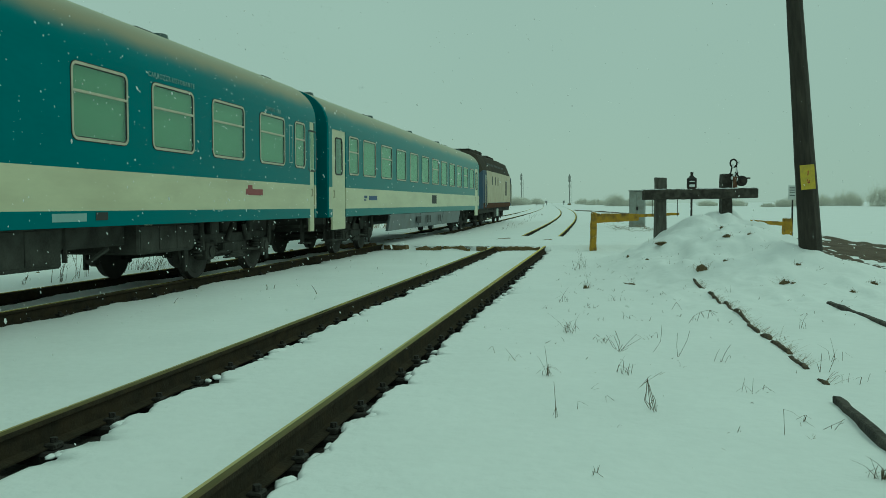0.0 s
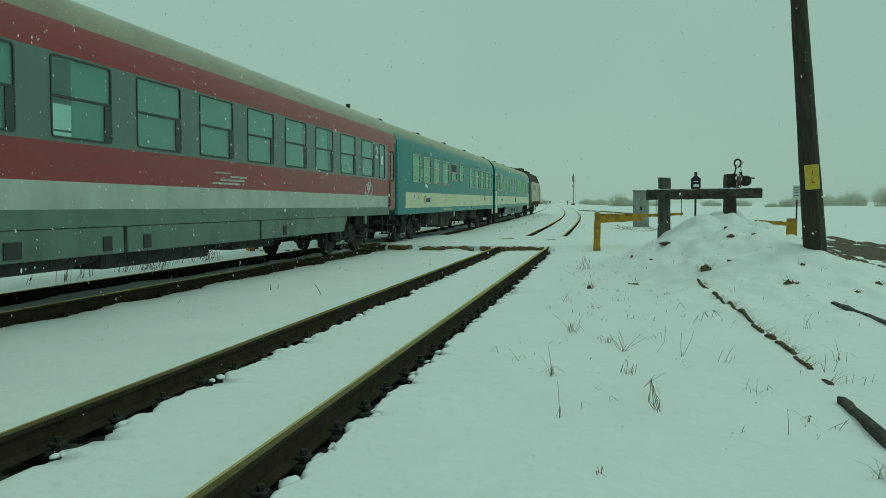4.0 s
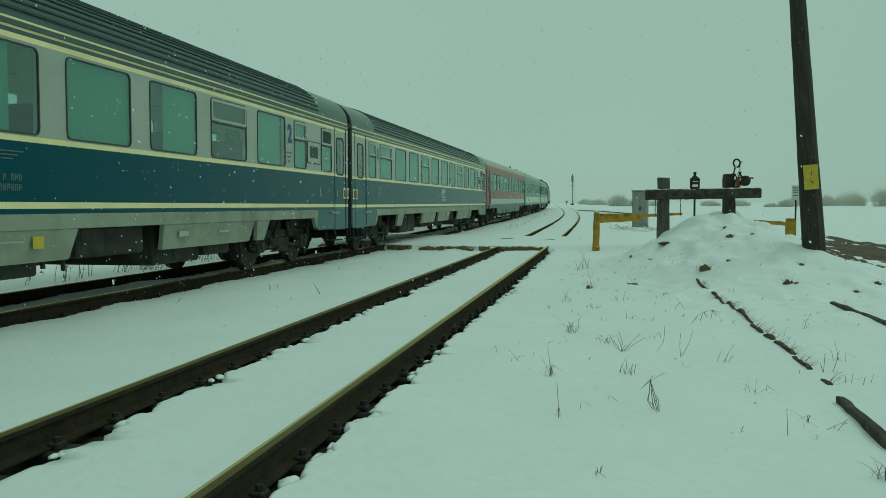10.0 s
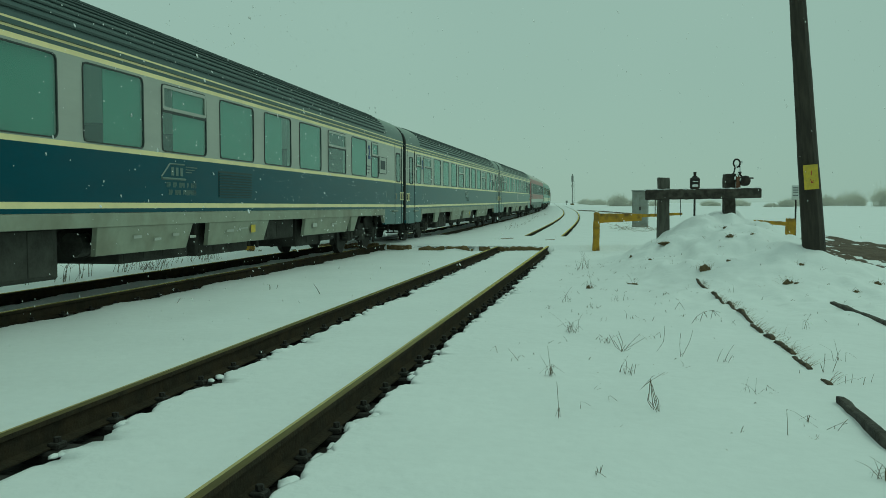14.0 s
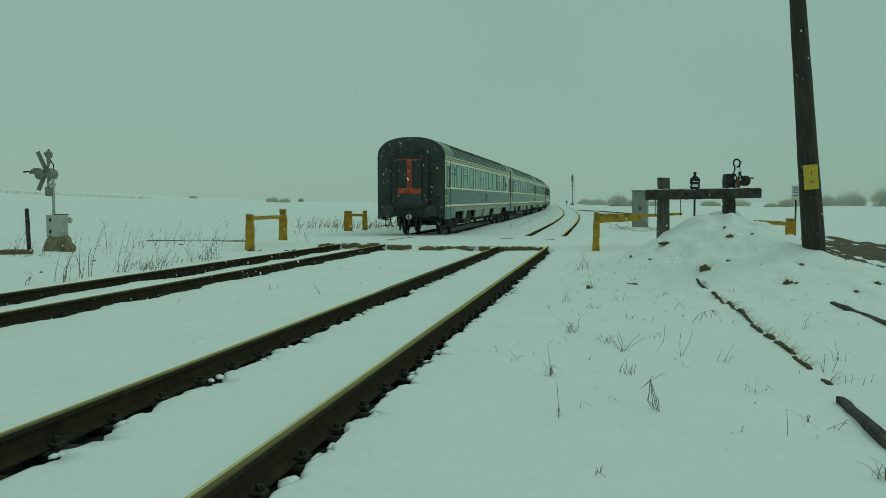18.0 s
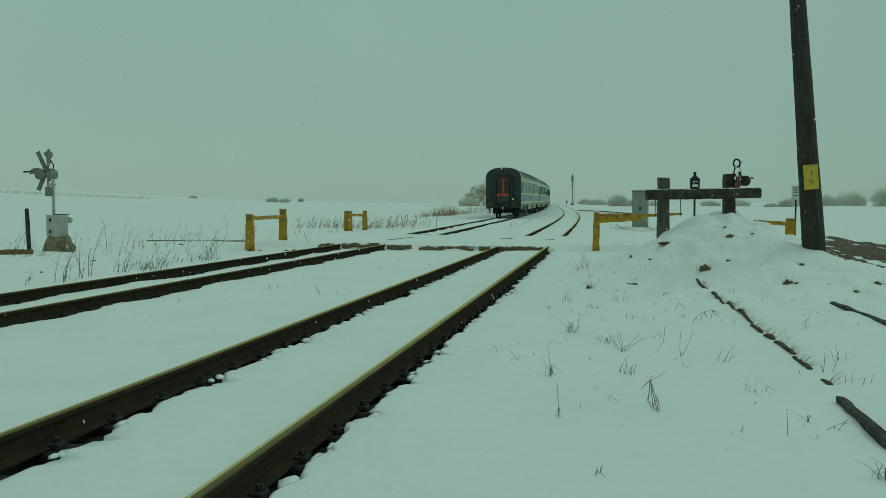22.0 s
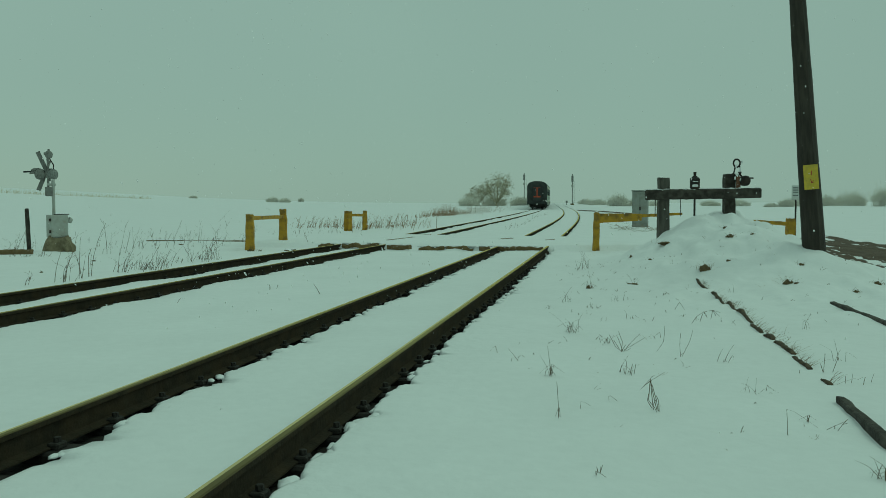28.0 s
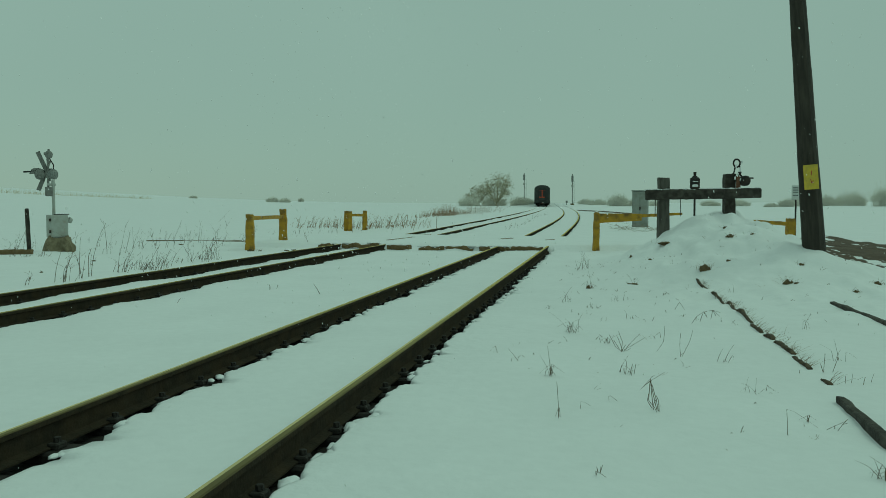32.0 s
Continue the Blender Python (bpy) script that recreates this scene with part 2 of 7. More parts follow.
def mound(x, y):
    front = smooth(13.2, 19.8, y)
    back = 1 - smooth(20.6, 25.0, y)
    cx = 2.55
    w = np.where(x < cx, 1.75, 1.85)
    return 1.09 * np.exp(-np.abs((x - cx) / w) ** 2.4) * front * back


def ground_z(x, y):
    """Snow surface without the melted gaps beside the rails."""
    x, y = np.asarray(x, float), np.asarray(y, float)
    z = SNOW_Z + grade(y)
    z = z + 0.06 * (vnoise(x * 0.45 + 7, y * 0.3) - 0.5) * smooth(1.2, 3.0, np.abs(x + 5)) + 0.05 * (vnoise(x * 1.3, y * 0.9 + 11) - 0.5) * smooth(0.9, 1.3, np.abs(x + 2.47)) + 0.008 * (vnoise(x * 5.1, y * 4.3 + 5) - 0.5)
    z = z + 0.05 * smooth(33.5, 36.5, y) * (1 - smooth(6.5, 8.5, np.abs(x - x_far(y) - 2.5)))
    in_road = smooth(-0.15, 0.15, y - road_near(x)) * (1 - smooth(-0.2, 0.2, y - road_far(x))) * (1 - smooth(1.0, 3.0, x)) * smooth(-13.5, -11.5, x)
    z = z + in_road * (0.03 - z + grade(y)) * 1.0
    z = z + mound(x, y) * (1 + 0.32 * (vnoise(x * 1.5 + 3, y * 1.1) - 0.5) + 0.17 * (vnoise(x * 4.1, y * 3.1) - 0.5))
    rough = smooth(0.0, 1.6, x + 0.06 * (y - 12)) * smooth(8.5, 14, y) * (1 - smooth(25, 30, y)) * (1 - smooth(5.5, 8, x))
    z = z + rough * (0.10 * (vnoise(x * 2.1 + 31, y * 1.3 + 2) - 0.5) + 0.075 * (vnoise(x * 4.7 + 9, y * 2.9 + 21) - 0.5) + 0.035 * (vnoise(x * 8.9 + 5, y * 5.3 + 13) - 0.5))
    z = z + 0.17 * np.exp(-((x - 3.9) ** 2 / 1.3 + (y - 16.0) ** 2 / 1.6))
    # the field rises to a low hill beyond the far track
    z = z + 7.0 * np.exp(-(((x + 235) / 105) ** 2 + ((y - 240) / 130) ** 2))
    z = z + 1.2 * smooth(60, 400, np.hypot(x + 60, y)) * (vnoise(x * 0.006 + 5, y * 0.006) - 0.4)
    return z


def scallops(y, step, seed):
    """Rounded bumps of uneven width along a line, from 0 to 1."""
    c = np.floor(y / step)
    best = np.zeros_like(y)
    for o in (-1, 0, 1):
        k = (c + o).astype(int)
        h1, h2 = _lat[k % 64, seed % 64], _lat[(k + 17) % 64, (seed + 9) % 64]
        half = step * (0.40 + 0.38 * h2)
        d = (y - (k + 0.25 + 0.5 * h1) * step) / half
        best = np.maximum(best, (0.35 + 0.65 * h2) * np.sqrt(np.clip(1 - d * d, 0, 1)))
    return best


def gap_edge(d, y, xc):
    """How far from a rail's middle the snow ends; it reaches towards the rail in uneven lobes."""
    q = int(abs(np.mean(xc)) * 10)
    lobe = 0.85 * scallops(y, 0.46, q) + 0.36 * scallops(y + 0.1, 0.17, q + 5) + 0.10 * scallops(y, 0.085, q + 11)
    wide = 0.64 + 0.72 * vnoise(y * 0.5, xc * 5 + 3 + 0 * y)
    edge = np.where(d > 0, 0.088 + (0.178 - 0.140 * lobe) * wide + 0.055 * vnoise(y * 1.3, xc * 3 + 0 * y) + 0.07 * (1 - smooth(4.4, 5.3, y)) * (xc < -3), 0.072 + 0.03 * (1 - lobe))
    return np.maximum(edge, 0.07) * (1 - 0.42 * smooth(30, 40, y)) * (1 - 0.35 * smooth(38, 55, y))


def rail_gap(x, y, xc):
    """How deep the snow is melted away beside one rail."""
    d = x - xc
    edge = gap_edge(d, y, xc)
    return 1 - smooth(edge - 0.010, edge + 0.022, np.abs(d))


def build_ground():
    ys = [-900.0, -400.0, -150.0, -60.0, -20.0, -6.0, 0.0, 1.5]
    y = 2.3
    while y < 2600:
        ys.append(y)
        y += 0.045 if y < 14 else (0.045 + (y - 14) * 0.006 if y < 60 else 0.32 + (y - 60) * 0.02)
    ys = np.array(ys)
    fine = [-0.26, -0.19, -0.15, -0.125, -0.105, -0.09, -0.075, -0.05, 0.0, 0.05, 0.07, 0.085, 0.098, 0.11, 0.122, 0.134, 0.146, 0.158, 0.17, 0.182, 0.194, 0.206, 0.218, 0.23, 0.245, 0.265, 0.30]
    near_off = sorted([-GAUGE + f for f in fine] + [GAUGE + f for f in fine] + [-0.3, -0.15, 0.0, 0.15, 0.3])
    far_off = near_off
    right = list(np.arange(1.15, 9.0, 0.065)) + list(9.0 * 1.07 ** np.arange(0, 78))
    left = [-v for v in list(np.arange(1.15, 6.0, 0.2)) + list(6.0 * 1.07 ** np.arange(0, 84))]
    xs_n, xs_f = x_near(ys), x_far(ys)
    cols = [xs_f + o for o in sorted(left)] + [xs_f + o for o in far_off]
    a, b = xs_f + 1.1, xs_n - 1.1
    cols += [a + (b - a) * q for q in np.linspace(0, 1, 20)[1:-1]]
    cols += [xs_n + o for o in near_off] + [xs_n + o for o in right]
    X = np.stack(cols, 1)
    Y = np.repeat(ys[:, None], X.shape[1], 1)
    Z = ground_z(X, Y)
    road = (Y > road_near(X)) & (Y < road_far(X))
    for centre in (xs_n, xs_f):
        for g in (-GAUGE, GAUGE):
            gap = rail_gap(X, Y, (centre + g)[:, None])
            gap = np.where(road, 0, gap) * (Y < 500) * np.where(Y < 31, 1 - smooth(-0.55, 0.0, Y - road_near(X)), smooth(0.0, 0.8, Y - road_far(X)))
            Z = Z - gap * 0.28
    n, m = X.shape
    verts = np.stack([X, Y, Z], -1).reshape(-1, 3)
    i = np.arange(n * m).reshape(n, m)
    faces = np.stack([i[:-1, :-1], i[:-1, 1:], i[1:, 1:], i[1:, :-1]], -1).reshape(-1, 4)
    ob = from_np("ground", verts, faces, M_SNOW, smooth=True)
    return tagged(ob, "snow-covered ground with melted gaps beside the rails", "snow", kind="structure")


build_ground()


def snow_clods():
    """Small rounded lumps broken off the snow's edge beside the near rails."""
    rng = np.random.default_rng(23)
    bm = bmesh.new()
    for g in (-GAUGE, GAUGE):
        for _ in range(70):
            y = 3.0 + 23.0 * rng.random() ** 1.4
            xc = float(x_near(y)) + g
            e = float(gap_edge(np.array([1.0]), np.array([y]), xc)[0])
            r = rng.uniform(0.02, 0.055)
            vs = bmesh.ops.create_icosphere(bm, subdivisions=2, radius=1.0)["verts"]
            turn = Euler((0, 0, rng.uniform(-0.6, 0.6))).to_matrix()
            for v in vs:
                k = 1 + 0.35 * noise.noise(v.co * 1.3 + Vector((y * 7, g, 0)))
                v.co = turn @ Vector((v.co.x * r * k, v.co.y * r * 2.1 * k, v.co.z * r * 0.5 * k)) + Vector((xc + e + rng.uniform(-0.006, 0.004) + 0.85 * r, y, SNOW_Z - 0.008))
    ob = link_mesh("snow_clods", bm, M_SNOW, smooth=True)
    return tagged(ob, "rounded clods of snow along the rails", "snow", kind="stuff")


snow_clods()

RAIL_PROFILE = [(-0.075, -0.172), (0.075, -0.172), (0.075, -0.162), (0.014, -0.145), (0.010, -0.05), (0.036, -0.036), (0.036, -0.006), (0.028, 0.0),
                (-0.006, 0.0), (-0.028, -0.001), (-0.036, -0.006), (-0.036, -0.036), (-0.010, -0.05), (-0.014, -0.145), (-0.075, -0.162)]


def build_track(name, xc, label):
    track = thing(name, pose(0, 0, 0), label, "railway track", kind="structure")
    ys = np.concatenate([np.arange(-60, 0, 5.0), np.arange(0, 80, 1.0), np.arange(80, 640, 4.0)])
    for g in (-GAUGE, GAUGE):
        verts, faces = [], []
        k = len(RAIL_PROFILE)
        for y in ys:
            x = float(xc(y)) + g
            for (px, pz) in RAIL_PROFILE:
                verts.append((x + px, y, pz + float(grade(y))))
        for r in range(len(ys) - 1):
            for q in range(k):
                faces.append((r * k + q, r * k + (q + 1) % k, (r + 1) * k + (q + 1) % k, (r + 1) * k + q))
        ob = from_np("rail", verts, faces, [M_RAIL, M_RAIL_TOP, M_RAIL_GLINT], track)
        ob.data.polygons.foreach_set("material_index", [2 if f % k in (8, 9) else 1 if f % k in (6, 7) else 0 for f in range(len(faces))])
    # ballast seen in the gaps
    vs, fs = [], []
    offs = np.linspace(-1.25, 1.25, 26)
    yy = np.concatenate([np.arange(-10, 30, 0.15), np.arange(30, 640, 3.0)])
    for y in yy:
        for o in offs:
            x = float(xc(y)) + o
            vs.append((x, y, -0.24 + float(grade(y)) + 0.02 * noise.noise(Vector((x * 9, y * 9, 0)))))
    n = len(offs)
    for r in range(len(yy) - 1):
        for q in range(n - 1):
            fs.append((r * n + q, r * n + q + 1, (r + 1) * n + q + 1, (r + 1) * n + q))
    tagged(from_np("ballast", vs, fs, M_BALLAST, track), kind="stuff")
    # sleepers and their rail clips, seen in the gaps
    bm = bm_new()
    box(bm, -1.25, 1.25, -0.12, 0.12, -0.32, -0.178, 0.015)
    first = None
    bm2 = bm_new()
    box(bm2, 0.045, 0.12, -0.05, 0.05, -0.178, -0.140, 0.008)
    cyl(bm2, (0.085, 0, -0.15), (0.085, 0, -0.11), 0.022, n=6)
    clip = None
    for i in range(75):
        y = -1.0 + i * 0.62
        if 26.6 < y < 36:
            continue
        m = pose(float(xc(y)), y, float(grade(y)))
        if first is None:
            first = part("sleeper", bm, M_SLEEPER, track)
            first.matrix_local = m
        else:
            again(first, track, m)
        if y < 20:
            for g in (-GAUGE, GAUGE):
                for flip in (0, 180):
                    mm = m @ pose(g, 0, 0, 0, 0, flip)
                    if clip is None:
                        clip = part("rail_clip", bm2, M_BALLAST, track)
                        clip.matrix_local = mm
                    else:
                        again(clip, track, mm)
    return track


build_track("track_near", x_near, "railway track half buried in snow, dark rusty rails")
build_track("track_far", x_far, "second railway track half buried in snow, used by the train")
# ---------------- train ----------------
GL_DARK = glass_mat("tinted_glass", (0.82, 0.92, 0.89), gloss=0.42, sheen=(0.86, 0.97, 0.92))
# Green and pale tones paint the sky's reflection behind the panes.
M_REFLECT_GREEN = mat("grey_green_pane_reflection", (0.12, 0.25, 0.20), 0.9, 0.10, 2.0)
M_REFLECT_PALE = mat("pale_pane_reflection", (0.125, 0.24, 0.145), 0.9, 0.08, 2.0)
M_BLIND_GREY = mat("drawn_grey_blind", (0.105, 0.145, 0.125), 0.9, 0.12, 2.0)
M_BLIND_DARK = mat("dark_roller_blind", (0.07, 0.085, 0.085), 0.9, 0.15, 2.0)
GL_PALE = glass_mat("pale_glass", (0.92, 0.98, 0.93), gloss=0.36, sheen=(0.80, 1.0, 0.86))
M_TEAL = mat("turquoise_coach_paint", (0.002, 0.140, 0.155), 0.45, 0.10, 1.2, spec=0.1, dirt=(0.010, 0.125, 0.130), dirt_amount=0.35, dirt_scale=1.1, stretch=(1, 0.5, 2))
M_CREAM = mat("cream_coach_paint", (0.56, 0.55, 0.37), 0.45, 0.07, 1.2, dirt=(0.36, 0.33, 0.21), dirt_amount=0.4, dirt_scale=1.4, stretch=(1, 0.5, 2))
M_ROOF_GREY = mat("sooty_grey_roof", (0.26, 0.24, 0.165), 0.6, 0.14, 1.0, dirt=(0.15, 0.13, 0.09), dirt_amount=0.6, dirt_scale=0.9)
M_NAVY = mat("navy_coach_paint", (0.005, 0.057, 0.083), 0.4, 0.12, 1.2, spec=0.1, dirt=(0.018, 0.05, 0.066), dirt_amount=0.35, dirt_scale=1.3, stretch=(1, 0.5, 2))
M_STEEL_BLUE = mat("faded_blue_sill_paint", (0.014, 0.085, 0.102), 0.5, 0.12, 1.2, dirt=(0.06, 0.085, 0.09), dirt_amount=0.5, dirt_scale=1.5)
M_LGREY = mat("light_grey_coach_paint", (0.365, 0.38, 0.335), 0.45, 0.06, 1.2, dirt=(0.24, 0.24, 0.23), dirt_amount=0.35, dirt_scale=1.5, stretch=(1, 0.5, 2))
M_LINE = mat("pale_yellow_line", (0.86, 0.74, 0.39), 0.5, 0.06, 2.0, dirt=(0.4, 0.36, 0.2), dirt_amount=0.3)
M_RIB_ROOF = mat("dark_slate_roof", (0.078, 0.115, 0.112), 0.55, 0.15, 0.8, spec=0.3, dirt=(0.07, 0.08, 0.08), dirt_amount=0.4, dirt_scale=0.8)
M_SKIRT = mat("grimy_grey_skirt", (0.285, 0.305, 0.235), 0.6, 0.14, 1.5, dirt=(0.15, 0.14, 0.095), dirt_amount=0.65, dirt_scale=1.8)
M_LOCO_CREAM = mat("yellowed_cream_loco_paint", (0.44, 0.40, 0.27), 0.5, 0.08, 1.0, dirt=(0.30, 0.20, 0.10), dirt_amount=0.5, dirt_scale=1.6)
M_RIB = mat("dark_roof_rib", (0.050, 0.070, 0.066), 0.6, 0.15, 1.0, spec=0.2)
M_PAPER = mat("white_paper_notice", (0.66, 0.74, 0.70), 0.8, 0.04, 4)
M_RED = mat("brick_red_coach_paint", (0.225, 0.025, 0.031), 0.5, 0.16, 1.2, dirt=(0.13, 0.05, 0.045), dirt_amount=0.45, dirt_scale=1.2, stretch=(1, 0.5, 2))
M_SLATE = mat("slate_grey_coach_paint", (0.105, 0.155, 0.135), 0.45, 0.1, 1.2, dirt=(0.12, 0.13, 0.13), dirt_amount=0.4, dirt_scale=1.3)
M_PALEBLUE = mat("pale_grey_band", (0.41, 0.45, 0.405), 0.5, 0.07, 1.2, dirt=(0.2, 0.21, 0.2), dirt_amount=0.5, dirt_scale=1.4)
M_MIDGREY = mat("mid_grey_sill", (0.14, 0.16, 0.165), 0.55, 0.12, 1.5, dirt=(0.08, 0.075, 0.065), dirt_amount=0.6, dirt_scale=1.8)
M_UNDER = mat("black_underframe", (0.048, 0.048, 0.042), 0.95, 0.45, 4, bump=0.5, bump_scale=20, dirt=(0.085, 0.085, 0.075), dirt_amount=0.7, dirt_scale=3, spec=0.12)
M_TYRE = mat("worn_steel_tyre", (0.045, 0.042, 0.038), 0.7, 0.3, 6, spec=0.2)
M_RUBBER = mat("black_rubber", (0.024, 0.026, 0.025), 0.7, 0.25, 6)
M_GASKET = mat("greyed_rubber_gasket", (0.045, 0.055, 0.050), 0.7, 0.25, 6)
M_ALU = mat("aluminium_frame", (0.52, 0.48, 0.36), 0.45, 0.1, 6, metal=0.2, dirt=(0.22, 0.2, 0.16), dirt_amount=0.4, dirt_scale=5)
M_INSIDE = mat("white_lining", (0.78, 0.78, 0.74), 0.7, 0.08, 2)
M_SEAT = mat("blue_grey_seat_cloth", (0.05, 0.06, 0.08), 0.9, 0.2, 6)
M_BLACKENED = mat("sooty_end_wall", (0.030, 0.036, 0.033), 0.75, 0.4, 2.0, bump=0.4, dirt=(0.075, 0.085, 0.075), dirt_amount=0.5, dirt_scale=2.2)
M_ORANGE = mat("orange_red_door", (0.42, 0.060, 0.018), 0.5, 0.2, 3, dirt=(0.06, 0.025, 0.018), dirt_amount=0.85, dirt_scale=5)
M_WHITE = mat("white_marking", (0.62, 0.64, 0.62), 0.6, 0.06, 5)
M_BLUE_MARK = mat("blue_marking", (0.02, 0.06, 0.16), 0.5, 0.08, 5)
M_FADED = mat("faded_pale_lettering", (0.25, 0.38, 0.36), 0.6, 0.1, 8)
M_GOLD = mat("gold_marking", (0.42, 0.26, 0.05), 0.5, 0.08, 5)

M_DARKSILL = mat("dark_grey_green_sill", (0.115, 0.165, 0.135), 0.5, 0.12, 1.5, dirt=(0.05, 0.055, 0.045), dirt_amount=0.6, dirt_scale=1.6)
# Green tone paints the reflection in the red coach's panes.
M_REFLECT_RED = mat("green_pane_reflection", (0.14, 0.275, 0.22), 0.9, 0.12, 1.5)
for m in (M_NAVY, M_TEAL, M_CREAM, M_STEEL_BLUE, M_LGREY, M_LINE, M_RIB_ROOF):
    grazing_shine(m, (0.88, 0.97, 0.82), 0.32, 0.38, 5.0)
for m in (M_RED, M_SLATE, M_PALEBLUE):
    grazing_shine(m, (0.86, 0.97, 0.83), 0.36, 0.24, 5.0)
grazing_shine(M_ROOF_GREY, (0.92, 0.97, 0.95), 0.4, 0.4, 6.0)

W = 1.41


def side_wall(bm, y0, y1, bands, holes, zones=()):
    """Both side walls with their openings; bands are (z0, z1, material index)."""
    zs = sorted({z for b in bands for z in b[:2]} | {z for h in holes for z in h[2:4]} | {z for q in zones for z in q[2:4]})
    ys = sorted({y0, y1} | {y for h in holes for y in h[:2]} | {y for q in zones for y in q[:2]})
    zs = [z for z in zs if bands[0][0] <= z <= bands[-1][1]]

    def inside(y, z):
        return any(h[0] < y < h[1] and h[2] < z < h[3] for h in holes)

    def paint(y, z):
        for q in zones:
            if q[0] < y < q[1] and q[2] < z < q[3]:
                return q[4]
        return next(b[2] for b in bands if b[0] < z < b[1])

    cells = [[None if inside((ys[i] + ys[i + 1]) / 2, (zs[j] + zs[j + 1]) / 2) else paint((ys[i] + ys[i + 1]) / 2, (zs[j] + zs[j + 1]) / 2)
              for j in range(len(zs) - 1)] for i in range(len(ys) - 1)]
    for sx in (1, -1):
        grids = []
        for x in (W * sx, (W - 0.07) * sx):
            grids.append([[bm.verts.new((x, y, z)) for z in zs] for y in ys])
        for i in range(len(ys) - 1):
            for j in range(len(zs) - 1):
                c = cells[i][j]
                if c is None:
                    continue
                for g, idx in ((0, c), (1, 1)):
                    q = [grids[g][i][j], grids[g][i + 1][j], grids[g][i + 1][j + 1], grids[g][i][j + 1]]
                    if (sx < 0) != (g == 1):
                        q.reverse()
                    f = bm.faces.new(q)
                    f.material_index = idx
                for (a, b), (di, dj) in ((((i, j), (i + 1, j)), (0, -1)), (((i, j + 1), (i + 1, j + 1)), (0, 1)), (((i, j), (i, j + 1)), (-1, 0)), (((i + 1, j), (i + 1, j + 1)), (1, 0))):
                    ii, jj = i + di, j + dj
                    if 0 <= ii < len(cells) and 0 <= jj < len(cells[0]) and cells[ii][jj] is not None:
                        continue
                    f = bm.faces.new([grids[0][a[0]][a[1]], grids[0][b[0]][b[1]], grids[1][b[0]][b[1]], grids[1][a[0]][a[1]]])
                    f.material_index = c


def roof_profile(z0, z1, inset=0.0, n=18, power=0.82):
    pts = []
    for i in range(n + 1):
        a = math.pi * i / n
        c = math.cos(a)
        pts.append(((W - inset) * math.copysign(abs(c) ** power, c), z0 + (z1 - z0 - inset) * max(0.0, math.sin(a)) ** 0.95))
    return pts


def loft(bm, profiles, mi=0, closed=False):
    """A skin through profiles [(y, points)]."""
    rows = [[bm.verts.new((x, y, z)) for x, z in pts] for y, pts in profiles]
    for a, b in zip(rows, rows[1:]):
        for i in range(len(a) - (0 if closed else 1)):
            j = (i + 1) % len(a)
            f = bm.faces.new((a[i], b[i], b[j], a[j]))
            f.material_index = mi
    return rows


def rounded_ring(bm, w, h, r, band, depth, n=4, mi=0, back=0.05):
    """A rounded rectangular frame round (0, 0) in the yz plane, proud towards +x."""
    def loop(w, h, r):
        out = []
        for cy, cz, a0 in ((w / 2 - r, h / 2 - r, 0), (-w / 2 + r, h / 2 - r, 90), (-w / 2 + r, -h / 2 + r, 180), (w / 2 - r, -h / 2 + r, 270)):
            for i in range(n + 1):
                a = radians(a0 + 90 * i / n)
                out.append((cy + r * math.cos(a), cz + r * math.sin(a)))
        return out
    o, i = loop(w, h, r), loop(w - 2 * band, h - 2 * band, max(0.012, r - band))
    rings = [[bm.verts.new((x, y, z)) for y, z in pts] for x, pts in ((-back, o), (depth, o), (depth, i), (-back, i))]
    for a, b in zip(rings, rings[1:] + rings[:1]):
        for k in range(len(a)):
            f = bm.faces.new((a[k], a[(k + 1) % len(a)], b[(k + 1) % len(b)], b[k]))
            f.material_index = mi


MESHES = {}
BACKING_RNG = random.Random(12)


